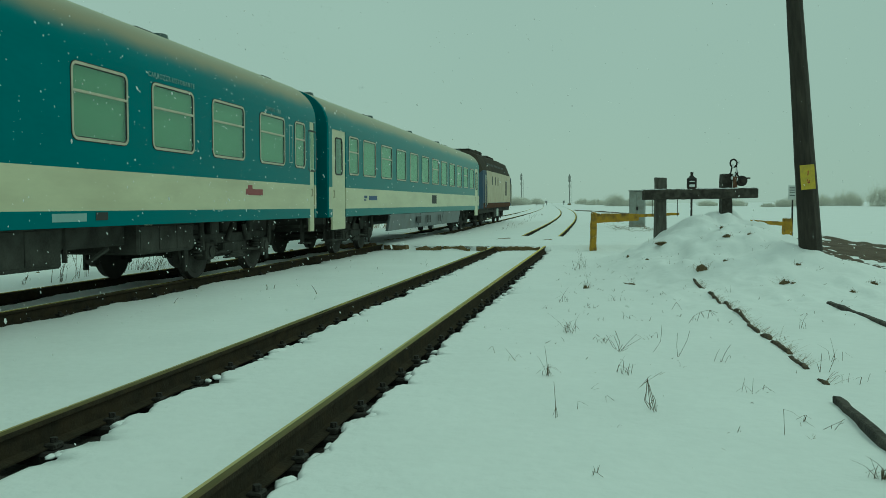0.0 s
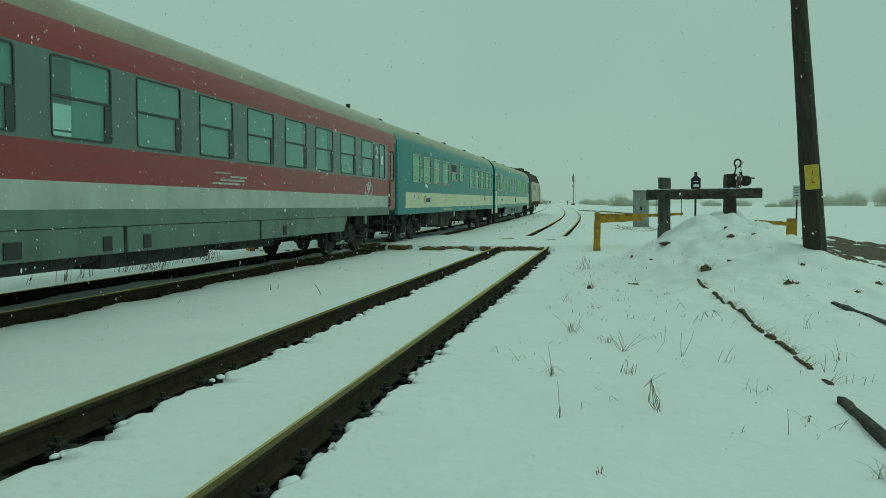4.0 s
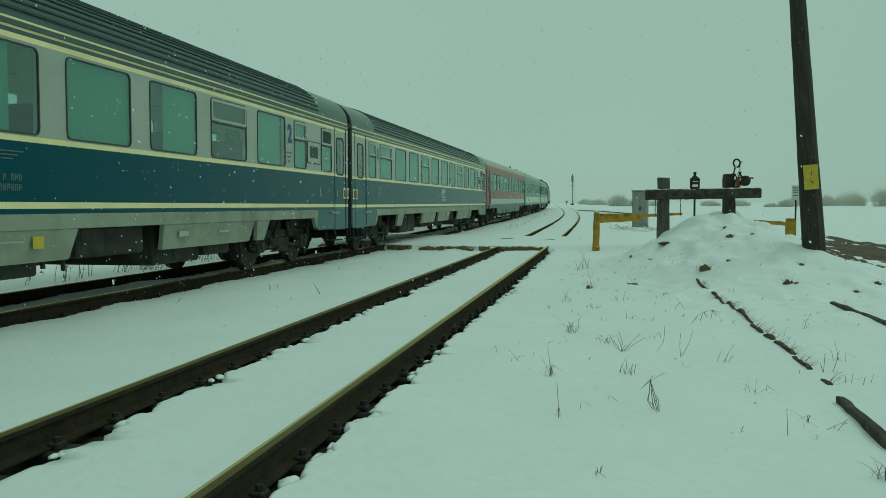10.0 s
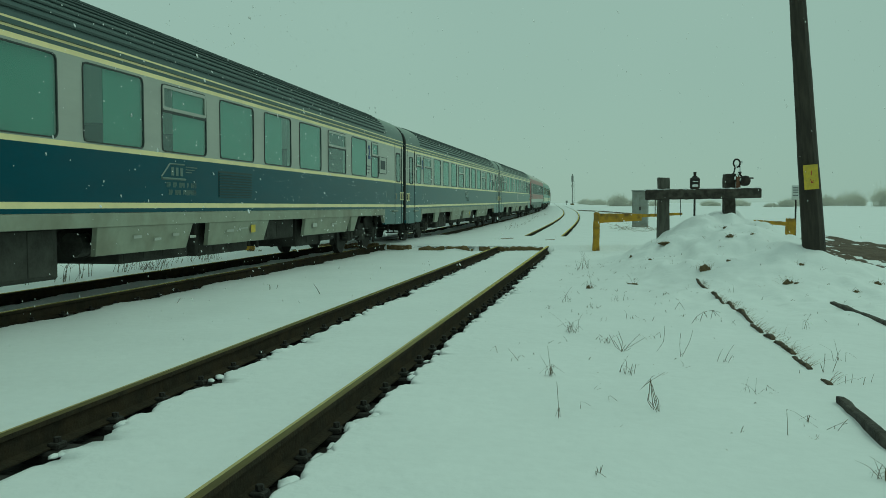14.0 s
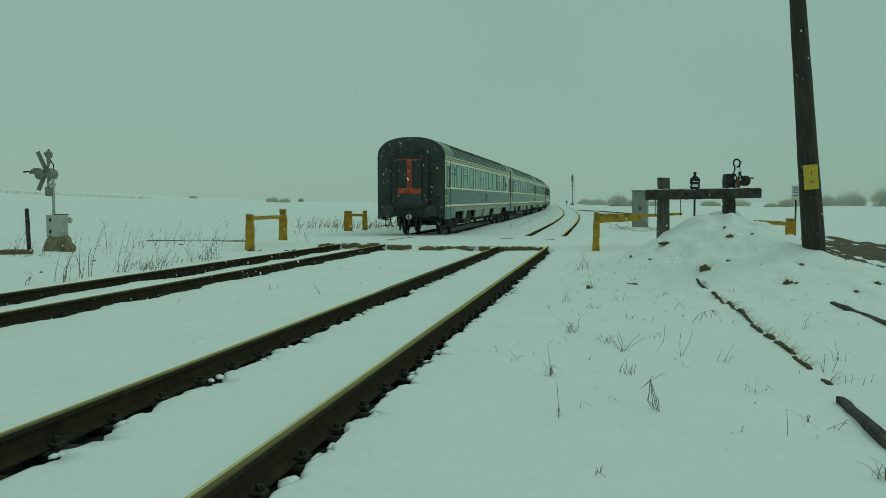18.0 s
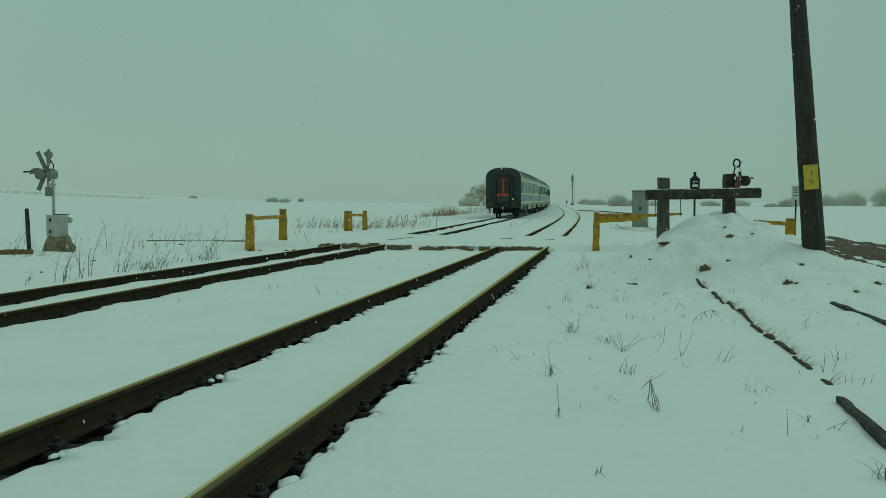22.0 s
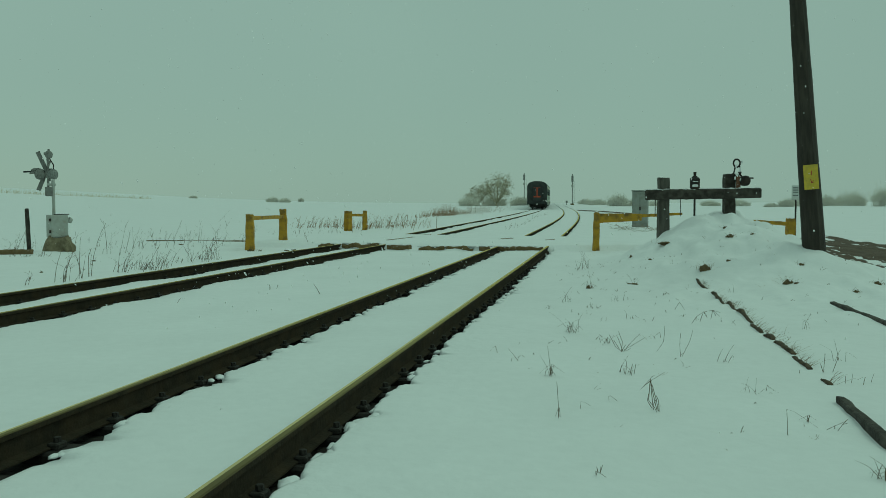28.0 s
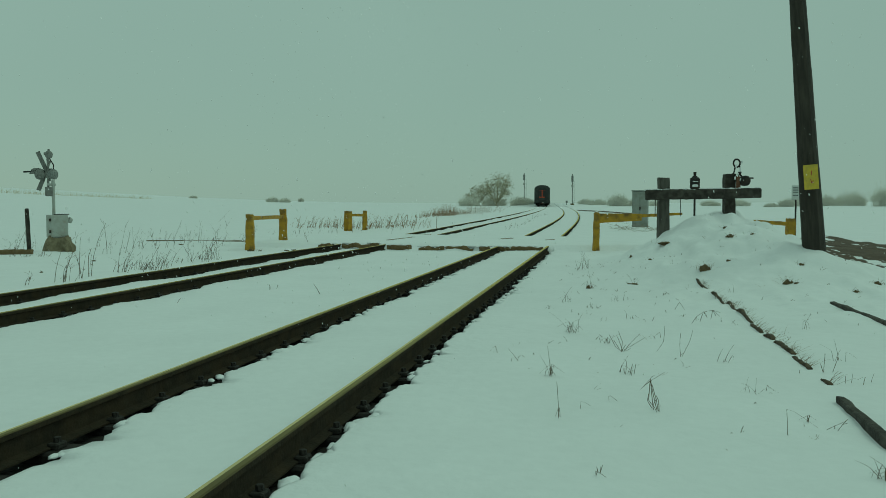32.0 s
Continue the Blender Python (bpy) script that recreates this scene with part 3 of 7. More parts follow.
def window_mesh(key, w, h, r, band, bar_z=None, bar=0.035, inner=False, shade_strip=0.0, gasket=False):
    """Frame and pane of a coach window (shared meshes); the upper light sits in its own frame where it opens."""
    if key in MESHES:
        return MESHES[key]
    bm = bm_new()
    rounded_ring(bm, w, h, r, band, 0.012, back=0.012)
    if gasket:
        rounded_ring(bm, w - 2 * band + 0.004, h - 2 * band + 0.004, max(0.02, r - band), 0.014, 0.006, mi=1, back=0.010)
        rounded_ring(bm, w + 0.022, h + 0.022, r + 0.011, 0.013, 0.005, mi=1, back=0.010)
    # Dark strip stands for the shaded reveal beside the lower pane.
    if shade_strip:
        box(bm, -0.008, 0.009, w / 2 - shade_strip - band, w / 2 - band * 0.5, -h / 2 + band * 0.5, bar_z)
    if bar_z is not None:
        box(bm, -0.008, 0.014, -w / 2 + band * 0.6, w / 2 - band * 0.6, bar_z - bar / 2, bar_z + bar / 2, 0.004)
        if inner:
            top = h / 2 - band
            hh = top - bar_z
            bi = bm_new()
            rounded_ring(bi, w - 2 * band - 0.01, hh - 0.02, 0.04, 0.045, 0.016, mi=1, back=0.006)
            bmesh.ops.translate(bi, verts=bi.verts, vec=(0, 0, bar_z + hh / 2 + 0.01))
            tmp = bpy.data.meshes.new("tmp")
            bi.to_mesh(tmp)
            bi.free()
            bm.from_mesh(tmp)
    me = bpy.data.meshes.new("window_frame")
    bm.to_mesh(me)
    bm.free()
    bp = bm_new()
    box(bp, -0.004, 0.002, -w / 2 + band * 0.5, w / 2 - band * 0.5, -h / 2 + band * 0.5, h / 2 - band * 0.5)
    mp = bpy.data.meshes.new("pane")
    bp.to_mesh(mp)
    bp.free()
    bp = bm_new()
    box(bp, -0.040, -0.034, -w / 2 + band * 0.2, w / 2 - band * 0.2, -h / 2 + band * 0.2, h / 2 - band * 0.2)
    bl = bpy.data.meshes.new("blind")
    bp.to_mesh(bl)
    bp.free()
    MESHES[key] = (me, mp, bl)
    return MESHES[key]


def add_window(coach, key, y0, y1, z0, z1, mats, glass, r=0.09, band=0.04, bar_z=None, inner=False, sides=(1, -1), shade_strip=0.0, blind=None, open_top=False, gasket=False):
    w, h = y1 - y0 + 0.03, z1 - z0 + 0.03
    zc = (z0 + z1) / 2
    me, mp, bl = window_mesh(key, w, h, r, band, None if bar_z is None else bar_z - zc, inner=inner, shade_strip=shade_strip, gasket=gasket)
    if not me.materials:
        for m in mats:
            me.materials.append(m)
        mp.materials.append(glass)
    for sx in sides:
        fr = new("window", me)
        fr.parent = coach
        fr.matrix_local = pose(W * sx, (y0 + y1) / 2, zc, 0, 0, 0 if sx > 0 else 180)
        p = new("pane", mp)
        p.parent = fr
        p.visible_shadow = False
        # Black sheet stands for the shaded opening of the upper light.
        if open_top and sx > 0:
            bm = bm_new()
            box(bm, 0.003, 0.008, -w / 2 + band + 0.02, w / 2 - band - 0.02, bar_z - zc + 0.02, h / 2 - band - 0.02)
            part("open_light", bm, M_RUBBER, fr, "black sheet for the shade inside the opened upper light")
        # Sheet added behind the glass carries painted reflections and the dark blinds.
        if blind and sx > 0:
            q = new("blind", bl.copy())
            q.data.materials.append(blind)
            q.parent = fr
            pick = BACKING_RNG.random()
            if w > 1.2 and blind is not M_REFLECT_PALE and pick < 0.55:
                share = BACKING_RNG.uniform(0.62, 0.9)
                q.matrix_local = pose(0, (1 - share) * w / 2 * BACKING_RNG.choice((-1, 1)), 0) @ Matrix.Diagonal((1, share, 1, 1))


def text_mesh(body, size, material, depth=0.003, bold=0.0, spacing=1.0):
    cu = bpy.data.curves.new("lettering", "FONT")
    cu.offset, cu.space_character = bold, spacing
    cu.body, cu.size, cu.extrude, cu.align_x, cu.align_y = body, size, depth, "CENTER", "CENTER"
    tmp = bpy.data.objects.new("tmp", cu)
    scene.collection.objects.link(tmp)
    bpy.context.view_layer.update()
    me = bpy.data.meshes.new_from_object(tmp.evaluated_get(bpy.context.evaluated_depsgraph_get()))
    bpy.data.objects.remove(tmp)
    me.materials.clear()
    me.materials.append(material)
    return me


def lettering(coach, body, size, y, z, material, name="lettering", label=""):
    if " " in body:
        words, pen = body.split(" "), 0.0
        for w_ in words:
            half = len(w_) * size * 0.36
            lettering(coach, w_, size, y + pen + half - (len(body) * size * 0.36), z, material, name, label)
            pen += 2 * half + size * 0.72
        return None
    ob = new(name, text_mesh(body, size, material, bold=0.018 if name == "class_number" else 0.0, spacing=1.0 if name == "class_number" else 1.3))
    ob.parent = coach
    ob.matrix_local = pose(W + 0.006, y, z) @ Matrix(((0, 0, 1, 0), (1, 0, 0, 0), (0, 1, 0, 0), (0, 0, 0, 1)))
    return tagged(ob, label) if label else ob


def marks(coach, name, rects, material, label=""):
    """Flat painted bars (y0, y1, z0, z1) on the side facing the camera."""
    joined = name in ("small_print", "logo", "logo_bars", "pictogram_panel")
    for group in ([rects] if joined else [[r] for r in rects]):
        bm = bm_new()
        for y0, y1, z0, z1 in group:
            box(bm, W - 0.002, W + 0.005, y0, y1, z0, z1)
        ob = part(name, bm, material, coach, label)
        if name == "small_print":
            ob["kind"] = "stuff"


WHEEL_R = 0.46
WHEELSETS = []


def wheelset_mesh():
    if "wheelset" in MESHES:
        return MESHES["wheelset"]
    bm = bm_new()
    cyl(bm, (-1.0, 0, 0), (1.0, 0, 0), 0.085, n=10)
    for sx in (-1, 1):
        for a, b, r0, r1 in ((0.69, 0.72, 0.49, 0.485), (0.72, 0.825, WHEEL_R + 0.004, WHEEL_R - 0.002)):
            vs = cyl(bm, (a * sx, 0, 0), (b * sx, 0, 0), r0, r1, n=28)
            for f in {f for v in vs for f in v.link_faces}:
                f.material_index = 1
        cyl(bm, (0.822 * sx, 0, 0), (0.835 * sx, 0, 0), 0.38, 0.36, n=24)
        cyl(bm, (0.83 * sx, 0, 0), (0.90 * sx, 0, 0), 0.14, 0.13, n=12)
    me = bpy.data.meshes.new("wheelset")
    bm.to_mesh(me)
    bm.free()
    me.materials.append(M_UNDER)
    me.materials.append(M_TYRE)
    MESHES["wheelset"] = me
    return me


def bogie(coach, y, base=2.5):
    key = "bogie%.2f" % base
    if key not in MESHES:
        bm = bm_new()
        for sx in (-1, 1):
            box(bm, 0.93 * sx - 0.06, 0.93 * sx + 0.06, -base / 2 - 0.55, base / 2 + 0.55, 0.58, 0.76, 0.02)
            box(bm, 0.93 * sx - 0.08, 0.93 * sx + 0.08, -0.5, 0.5, 0.36, 0.60, 0.03)
            for e in (-1, 1):
                box(bm, 0.98 * sx - 0.12, 0.98 * sx + 0.12, e * base / 2 - 0.15, e * base / 2 + 0.15, 0.32, 0.62, 0.03)
                cyl(bm, (1.10 * sx - 0.02, e * base / 2, 0.46), (1.10 * sx + 0.03, e * base / 2, 0.46), 0.10, n=12)
                for d in (-0.30, 0.30):
                    for k in range(5):
                        cyl(bm, (0.98 * sx, e * base / 2 + d, 0.40 + k * 0.055), (0.98 * sx, e * base / 2 + d, 0.43 + k * 0.055), 0.10, 0.085, n=10)
                cyl(bm, (1.03 * sx, e * 0.45, 0.62), (1.06 * sx, e * 0.25, 0.92), 0.045, n=8)
            box(bm, 0.90 * sx - 0.02, 0.90 * sx + 0.02, -base / 2 - 0.62, -base / 2 - 0.50, 0.16, 0.60)
            box(bm, 0.90 * sx - 0.02, 0.90 * sx + 0.02, base / 2 + 0.50, base / 2 + 0.62, 0.16, 0.60)
            for k in range(4):
                box(bm, 0.99 * sx - 0.05, 0.99 * sx + 0.05, -0.42 + 0.07 * k, 0.42 - 0.07 * k, 0.30 + k * 0.03, 0.325 + k * 0.03)
        box(bm, -0.9, 0.9, -0.35, 0.35, 0.56, 0.98, 0.03)
        for sx in (-1, 1):
            box(bm, 0.60 * sx - 0.05, 0.60 * sx + 0.05, -base / 2 + 0.1, base / 2 - 0.1, 0.30, 0.72, 0.02)
            for e in (-1, 1):
                box(bm, 0.76 * sx - 0.07, 0.76 * sx + 0.07, e * (base / 2 - 0.52) - 0.06, e * (base / 2 - 0.52) + 0.06, 0.22, 0.70, 0.02)
                box(bm, 0.76 * sx - 0.07, 0.76 * sx + 0.07, e * (base / 2 + 0.54) - 0.05, e * (base / 2 + 0.54) + 0.05, 0.22, 0.70, 0.02)
                cyl(bm, (1.0 * sx, e * 0.25, 0.44), (1.0 * sx, e * (base / 2 - 0.2), 0.40), 0.03, n=6)
                cyl(bm, (1.06 * sx, e * (base / 2 + 0.25), 0.50), (1.06 * sx, e * (base / 2 + 0.30), 0.98), 0.05, n=8)
                cyl(bm, (0.85 * sx, e * (base / 2 + 0.62), 0.30), (0.85 * sx, e * (base / 2 + 0.85), 0.95), 0.025, n=6)
                box(bm, 0.95 * sx - 0.05, 0.95 * sx + 0.05, e * 0.85 - 0.16, e * 0.85 + 0.16, 0.74, 0.98, 0.02)
        for e in (-1, 1):
            box(bm, -0.9, 0.9, e * (base / 2 + 0.45) - 0.06, e * (base / 2 + 0.45) + 0.06, 0.58, 0.74)
        me = bpy.data.meshes.new("bogie")
        bm.to_mesh(me)
        bm.free()
        me.materials.append(M_UNDER)
        MESHES[key] = me
    ob = new("bogie", MESHES[key])
    ob.parent = coach
    ob.matrix_local = pose(0, y, 0)
    for e in (-1, 1):
        w = new("wheelset", wheelset_mesh())
        w.parent = ob
        w.matrix_local = pose(0, e * base / 2, WHEEL_R)
        WHEELSETS.append((w, e * base / 2))
    return ob


def buffers(coach, y, d):
    if "buffer" not in MESHES:
        bm = bm_new()
        cyl(bm, (0, -0.05, 0), (0, 0.22, 0), 0.10, 0.085, n=12)
        cyl(bm, (0, 0.20, 0), (0, 0.36, 0), 0.065, n=12)
        cyl(bm, (0, 0.35, 0), (0, 0.40, 0), 0.23, 0.215, n=18)
        MESHES["buffer"] = bpy.data.meshes.new("buffer")
        bm.to_mesh(MESHES["buffer"])
        bm.free()
        MESHES["buffer"].materials.append(M_BLACKENED)
    for sx in (-1, 1):
        ob = new("buffer", MESHES["buffer"])
        ob.parent = coach
        ob.matrix_local = pose(0.875 * sx, y, 1.05, 0, 0, 0 if d > 0 else 180)


def gangway(coach, y, d, material):
    """The rubber-framed passage at a coach's end."""
    bm = bm_new()
    rounded_ring(bm, 1.46, 2.14, 0.16, 0.20, 0.25)
    ob = part("gangway_bellows", bm, material, coach, "black rubber gangway bellows")
    ob.matrix_local = pose(0, y, 2.26, 0, 0, 90 * d)
    return ob


def end_wall(coach, y, d, z0, zg, ztop, material):
    bm = bm_new()
    pts = [(W, z0), (W, zg)] + roof_profile(zg, ztop)[1:-1] + [(-W, zg), (-W, z0)]
    front = [bm.verts.new((x * 0.985, y + d * 0.06, z)) for x, z in pts]
    back = [bm.verts.new((x, y, z)) for x, z in pts]
    f = bm.faces.new(front)
    bm.faces.new(list(reversed(back)))
    for i in range(len(pts)):
        j = (i + 1) % len(pts)
        bm.faces.new((back[i], back[j], front[j], front[i]))
    bmesh.ops.recalc_face_normals(bm, faces=bm.faces)
    return part("end_wall", bm, material, coach)


def coach_door(coach, y0, y1, z0, z1, material, frame, glass, key, stripes=(), win=(2.0, 2.86), sides=(1, -1), seal=False):
    """A hinged door leaf with its tall rounded pane, handle and stripes."""
    w = y1 - y0
    for sx in sides:
        bm = bm_new()
        yc = (y0 + y1) / 2
        ww, wz0, wz1 = min(0.56, w * 0.5), win[0], win[1]
        for a, b, c, e in ((-w / 2, -ww / 2, z0, z1), (ww / 2, w / 2, z0, z1), (-ww / 2, ww / 2, z0, wz0), (-ww / 2, ww / 2, wz1, z1)):
            box(bm, -0.055, -0.012, a + 0.024 * (a == -w / 2), b - 0.024 * (b == w / 2), c, e)
        leaf = part("door", bm, material, coach)
        leaf.matrix_local = pose(W * sx, yc, 0, 0, 0, 0 if sx > 0 else 180)
        me, mp, _ = window_mesh(key, ww + 0.05, wz1 - wz0 + 0.05, 0.12, 0.035)
        if not me.materials:
            me.materials.append(frame)
            mp.materials.append(glass)
        fr = new("door_window", me)
        fr.parent = leaf
        fr.matrix_local = pose(-0.012, 0, (wz0 + wz1) / 2)
        pn = new("door_pane", mp)
        pn.parent = leaf
        pn.visible_shadow = False
        pn.matrix_local = pose(-0.012, 0, (wz0 + wz1) / 2)
        bm = bm_new()
        cyl(bm, (0.025, -w / 2 + 0.10, 1.45), (0.025, -w / 2 + 0.10, 1.62), 0.012, n=8)
        cyl(bm, (-0.02, -w / 2 + 0.10, 1.46), (0.03, -w / 2 + 0.10, 1.46), 0.010, n=6)
        cyl(bm, (-0.02, -w / 2 + 0.10, 1.61), (0.03, -w / 2 + 0.10, 1.61), 0.010, n=6)
        part("door_handle", bm, M_ALU, leaf)
        if seal:
            for e in (-w / 2, w / 2):
                bm = bm_new()
                box(bm, -0.03, 0.004, e - 0.019, e + 0.019, z0, z1)
                part("door_seal", bm, M_RUBBER, leaf, "black rubber door seal")
        for a, b, m in stripes:
            bm = bm_new()
            box(bm, -0.012, -0.006, -w / 2 + 0.008, w / 2 - 0.008, a, b)
            part("door_stripe", bm, m, leaf)


def steps(coach, y0, y1):
    for sx in (1, -1):
        bm = bm_new()
        for z, o in ((0.40, 0.0), (0.66, 0.06)):
            box(bm, 1.08, 1.36 - o, y0, y1, z, z + 0.03, 0.005)
        for y in (y0, y1):
            box(bm, 1.14, 1.18, y - 0.02, y + 0.02, 0.40, 1.0)
        ob = part("step", bm, M_UNDER, coach)
        if sx < 0:
            ob.matrix_local = pose(0, y0 + y1, 0, 0, 0, 180)


def floor_and_ends(coach, L, z0, zg, ztop, endmat, bellows=(1, -1)):
    bm = bm_new()
    box(bm, -W + 0.08, W - 0.08, -L / 2 + 0.02, L / 2 - 0.02, 1.02, 1.13)
    box(bm, -0.55, -0.35, -L / 2 + 0.3, L / 2 - 0.3, 0.72, 1.02)
    box(bm, 0.35, 0.55, -L / 2 + 0.3, L / 2 - 0.3, 0.72, 1.02)
    for d in (-1, 1):
        box(bm, -1.25, 1.25, d * (L / 2 - 0.12) - 0.10, d * (L / 2 - 0.12) + 0.10, 0.82, 1.14)
        box(bm, -0.05, 0.05, d * (L / 2 + 0.15) - 0.17, d * (L / 2 + 0.15) + 0.17, 0.95, 1.08)
    part("underframe", bm, M_UNDER, coach)
    add_floor = bm_new()
    box(add_floor, -W + 0.08, W - 0.08, -L / 2 + 0.03, L / 2 - 0.03, 1.132, 1.16)
    part("floor", add_floor, M_INSIDE, coach)
    for d in (1, -1):
        end_wall(coach, d * L / 2, d, z0, zg, ztop, endmat)
        buffers(coach, d * (L / 2 + 0.0), d)
        if d in bellows:
            gangway(coach, d * (L / 2 + 0.06), d, M_RUBBER)


def boxes_below(coach, name, specs, material, label=""):
    """Equipment boxes (y0, y1, z0, half-width) hung below the floor, one part each."""
    for y0, y1, z0, hw in specs:
        bm = bm_new()
        box(bm, -hw, hw, y0, y1, z0, 1.0, 0.03)
        case = part(name, bm, material, coach, label)
        for k in range(max(1, int((y1 - y0) / 0.55))):
            ya = y0 + 0.06 + k * 0.55
            bm = bm_new()
            box(bm, hw - 0.012, hw + 0.012, ya, min(y1 - 0.05, ya + 0.47), z0 + 0.05, 0.95, 0.006)
            part("hatch", bm, material, case)


def pipework(coach, y0, y1, seed):
    """Tanks, pipes and hangers below the floor."""
    rng = random.Random(seed)
    y = y0
    while y < y1:
        ln = rng.uniform(0.5, 1.3)
        kind = rng.random()
        bm = bm_new()
        if kind < 0.35:
            r, zc = rng.uniform(0.16, 0.24), rng.uniform(0.62, 0.74)
            cyl(bm, (1.0, y, zc), (1.0, y + ln, zc), r, n=14)
            for f in (0.2, 0.8):
                cyl(bm, (1.0, y + ln * f - 0.02, zc), (1.0, y + ln * f + 0.02, zc), r + 0.015, n=14)
            part("air_tank", bm, M_UNDER, coach)
        elif kind < 0.7:
            ln *= 0.6
            z0 = rng.uniform(0.38, 0.6)
            box(bm, 0.75, rng.uniform(1.05, 1.25), y, y + ln, z0, 0.98, 0.03)
            box(bm, 1.0, 1.27, y + 0.08, y + ln - 0.08, z0 + 0.08, z0 + 0.26, 0.02)
            part("apparatus_box", bm, M_UNDER, coach)
        else:
            for k in range(3):
                yy = y + ln * (k + 0.5) / 3
                cyl(bm, (1.1, yy, 0.98), (1.12, yy + rng.uniform(-0.1, 0.1), rng.uniform(0.42, 0.6)), 0.03, n=6)
            cyl(bm, (1.1, y - 0.1, 0.66), (1.1, y + ln + 0.1, 0.62), 0.035, n=6)
            cyl(bm, (1.15, y - 0.1, 0.82), (1.15, y + ln + 0.1, 0.84), 0.025, n=6)
            box(bm, 0.55, 0.75, y, y + ln, 0.5, 0.98, 0.02)
            part("pipe_hanger", bm, M_UNDER, coach)
        y += ln + rng.uniform(0.02, 0.18)


def partitions(coach, ys, z1, material):
    """Cross walls between the compartments, beside a corridor."""
    for y in ys:
        bm = bm_new()
        box(bm, -0.45, W - 0.09, y - 0.02, y + 0.02, 1.14, z1)
        part("partition", bm, material, coach)


def seats(coach, ys):
    for y in ys:
        bm = bm_new()
        for d in (-1, 1):
            box(bm, -0.4, W - 0.12, y + d * 0.05 - 0.045, y + d * 0.05 + 0.045, 1.5, 2.42, 0.03)
        part("seat_back", bm, M_SEAT, coach)


# ---- blue and grey coaches with ribbed roofs ----
LOGO_LAST = -2.0

def blue_grey_coach(number, openers, label, last=False, toilet=True):
    lg = LOGO_LAST if last else 0.0
    pale = M_WHITE if number == "1" else M_SLATE
    c = thing("passenger_coach", pose(0, 0, 0), label, "railway coach", "train")
    L, ZG, ZT = 26.3, 3.28, 4.04
    R, F = -13.45, 13.40
    z0, z1 = 2.04, 2.99
    wins = [(R + 1.94, R + 2.68, True, "s")]
    for i in range(10):
        a = R + 3.16 + 1.955 * i
        wins.append((a, a + 1.42, i in openers, "b"))
    wins += [(F - 4.15, F - 3.39, True, "s")] + ([(F - 2.38, F - 1.59, True, "s")] if toilet else [])
    doors = [(R + 0.55, R + 1.65), (F - 1.35, F - 0.43)]
    holes = [(a, b, z0, z1) for a, b, *_ in wins] + [(a, b, 0.68, 3.11) for a, b in doors]
    bands = [(0.70, 1.155, 2), (1.155, 1.21, 3), (1.21, 1.285, 4), (1.285, 1.945, 3), (1.945, 2.01, 4), (2.01, 3.04, 0), (3.04, 3.10, 4), (3.10, 3.15, 5), (3.15, 3.18, 4), (3.18, 3.245, 5), (3.245, 3.27, 4), (3.27, ZG, 5)]
    bm = bm_new()
    side_wall(bm, -L / 2, L / 2, bands, holes + [(-L / 2 + 2.4, L / 2 - 2.4, 0.70, 1.155)])
    part("body", bm, [M_LGREY, M_INSIDE, M_STEEL_BLUE, M_NAVY, M_LINE, M_RIB_ROOF], c)
    # skirt between the ends, cut out over the bogies
    for sx in (1, -1):
        def skirt_panel(x0, x1, y0, y1, z0, z1, slant_a, slant_b, sink=0.0):
            bm = bm_new()
            for q in box(bm, x0, x1, y0, y1, z0, z1, 0.006):
                if q.co.z < (z0 + z1) / 2:
                    q.co.y += slant_a if q.co.y < (y0 + y1) / 2 else slant_b
                    q.co.x -= sink
            ob = part("skirt_panel", bm, M_SKIRT, c, "grimy grey skirt panel")
            if sx < 0:
                ob.matrix_local = pose(0, 0, 0, 0, 0, 180)
        skirt_panel(W - 0.09, W + 0.012, -L / 2 + 2.4, L / 2 - 2.4, 0.97, 1.15, 0, 0)
        for a, b in ((-8.0, -7.1), (-4.16, -1.53), (-0.94, 1.64), (3.76, 7.15), (7.27, 7.9)):
            skirt_panel(W - 0.08, W - 0.005, a, b, 0.60, 0.972, 0.14 if a < -7 or a > 7 else 0.06, -0.14 if b < -7 or b > 7.5 else -0.10, 0.07)
        for a in (-L / 2 + 2.32, L / 2 - 2.62):
            skirt_panel(W - 0.08, W - 0.002, a, a + 0.30, 0.74, 0.972, -0.16 if a < 0 else 0.16, -0.16 if a < 0 else 0.16)
    # roof
    bm = bm_new()
    prof = roof_profile(ZG, ZT)
    loft(bm, [(-L / 2, prof), (L / 2, prof)])
    loft(bm, [(-L / 2, list(reversed(roof_profile(ZG, ZT, 0.10)))), (L / 2, list(reversed(roof_profile(ZG, ZT, 0.10))))], 1)
    part("roof", bm, [M_RIB_ROOF, M_INSIDE], c, smooth=True)
    bm = bm_new()
    fine = roof_profile(ZG, ZT, n=240)
    run_ = [0.0]
    for p, q in zip(fine, fine[1:]):
        run_.append(run_[-1] + math.hypot(q[0] - p[0], q[1] - p[1]))
    for k in range(1, 38):
        i = min(range(1, 239), key=lambda n: abs(run_[n] - run_[-1] * k / 38))
        (x, z), (xa, za), (xb, zb) = fine[i], fine[i - 1], fine[i + 1]
        ang = math.degrees(math.atan2(za - zb, xa - xb))
        box(bm, -0.016, 0.016, -L / 2 + 2.3, L / 2 - 2.3, -0.01, 0.020, 0.004, m=pose(x, 0, z, 0, -ang, 0))
    part("roof_ribs", bm, M_RIB, c)
    for y in (-L / 2 + 2.5, L / 2 - 2.7):
        for x in (-0.95, 0.95):
            bm = bm_new()
            box(bm, -0.16, 0.16, y, y + 0.55, 0, 0.06, 0.01, m=pose(x, 0, 3.80, 0, math.copysign(40, x), 0))
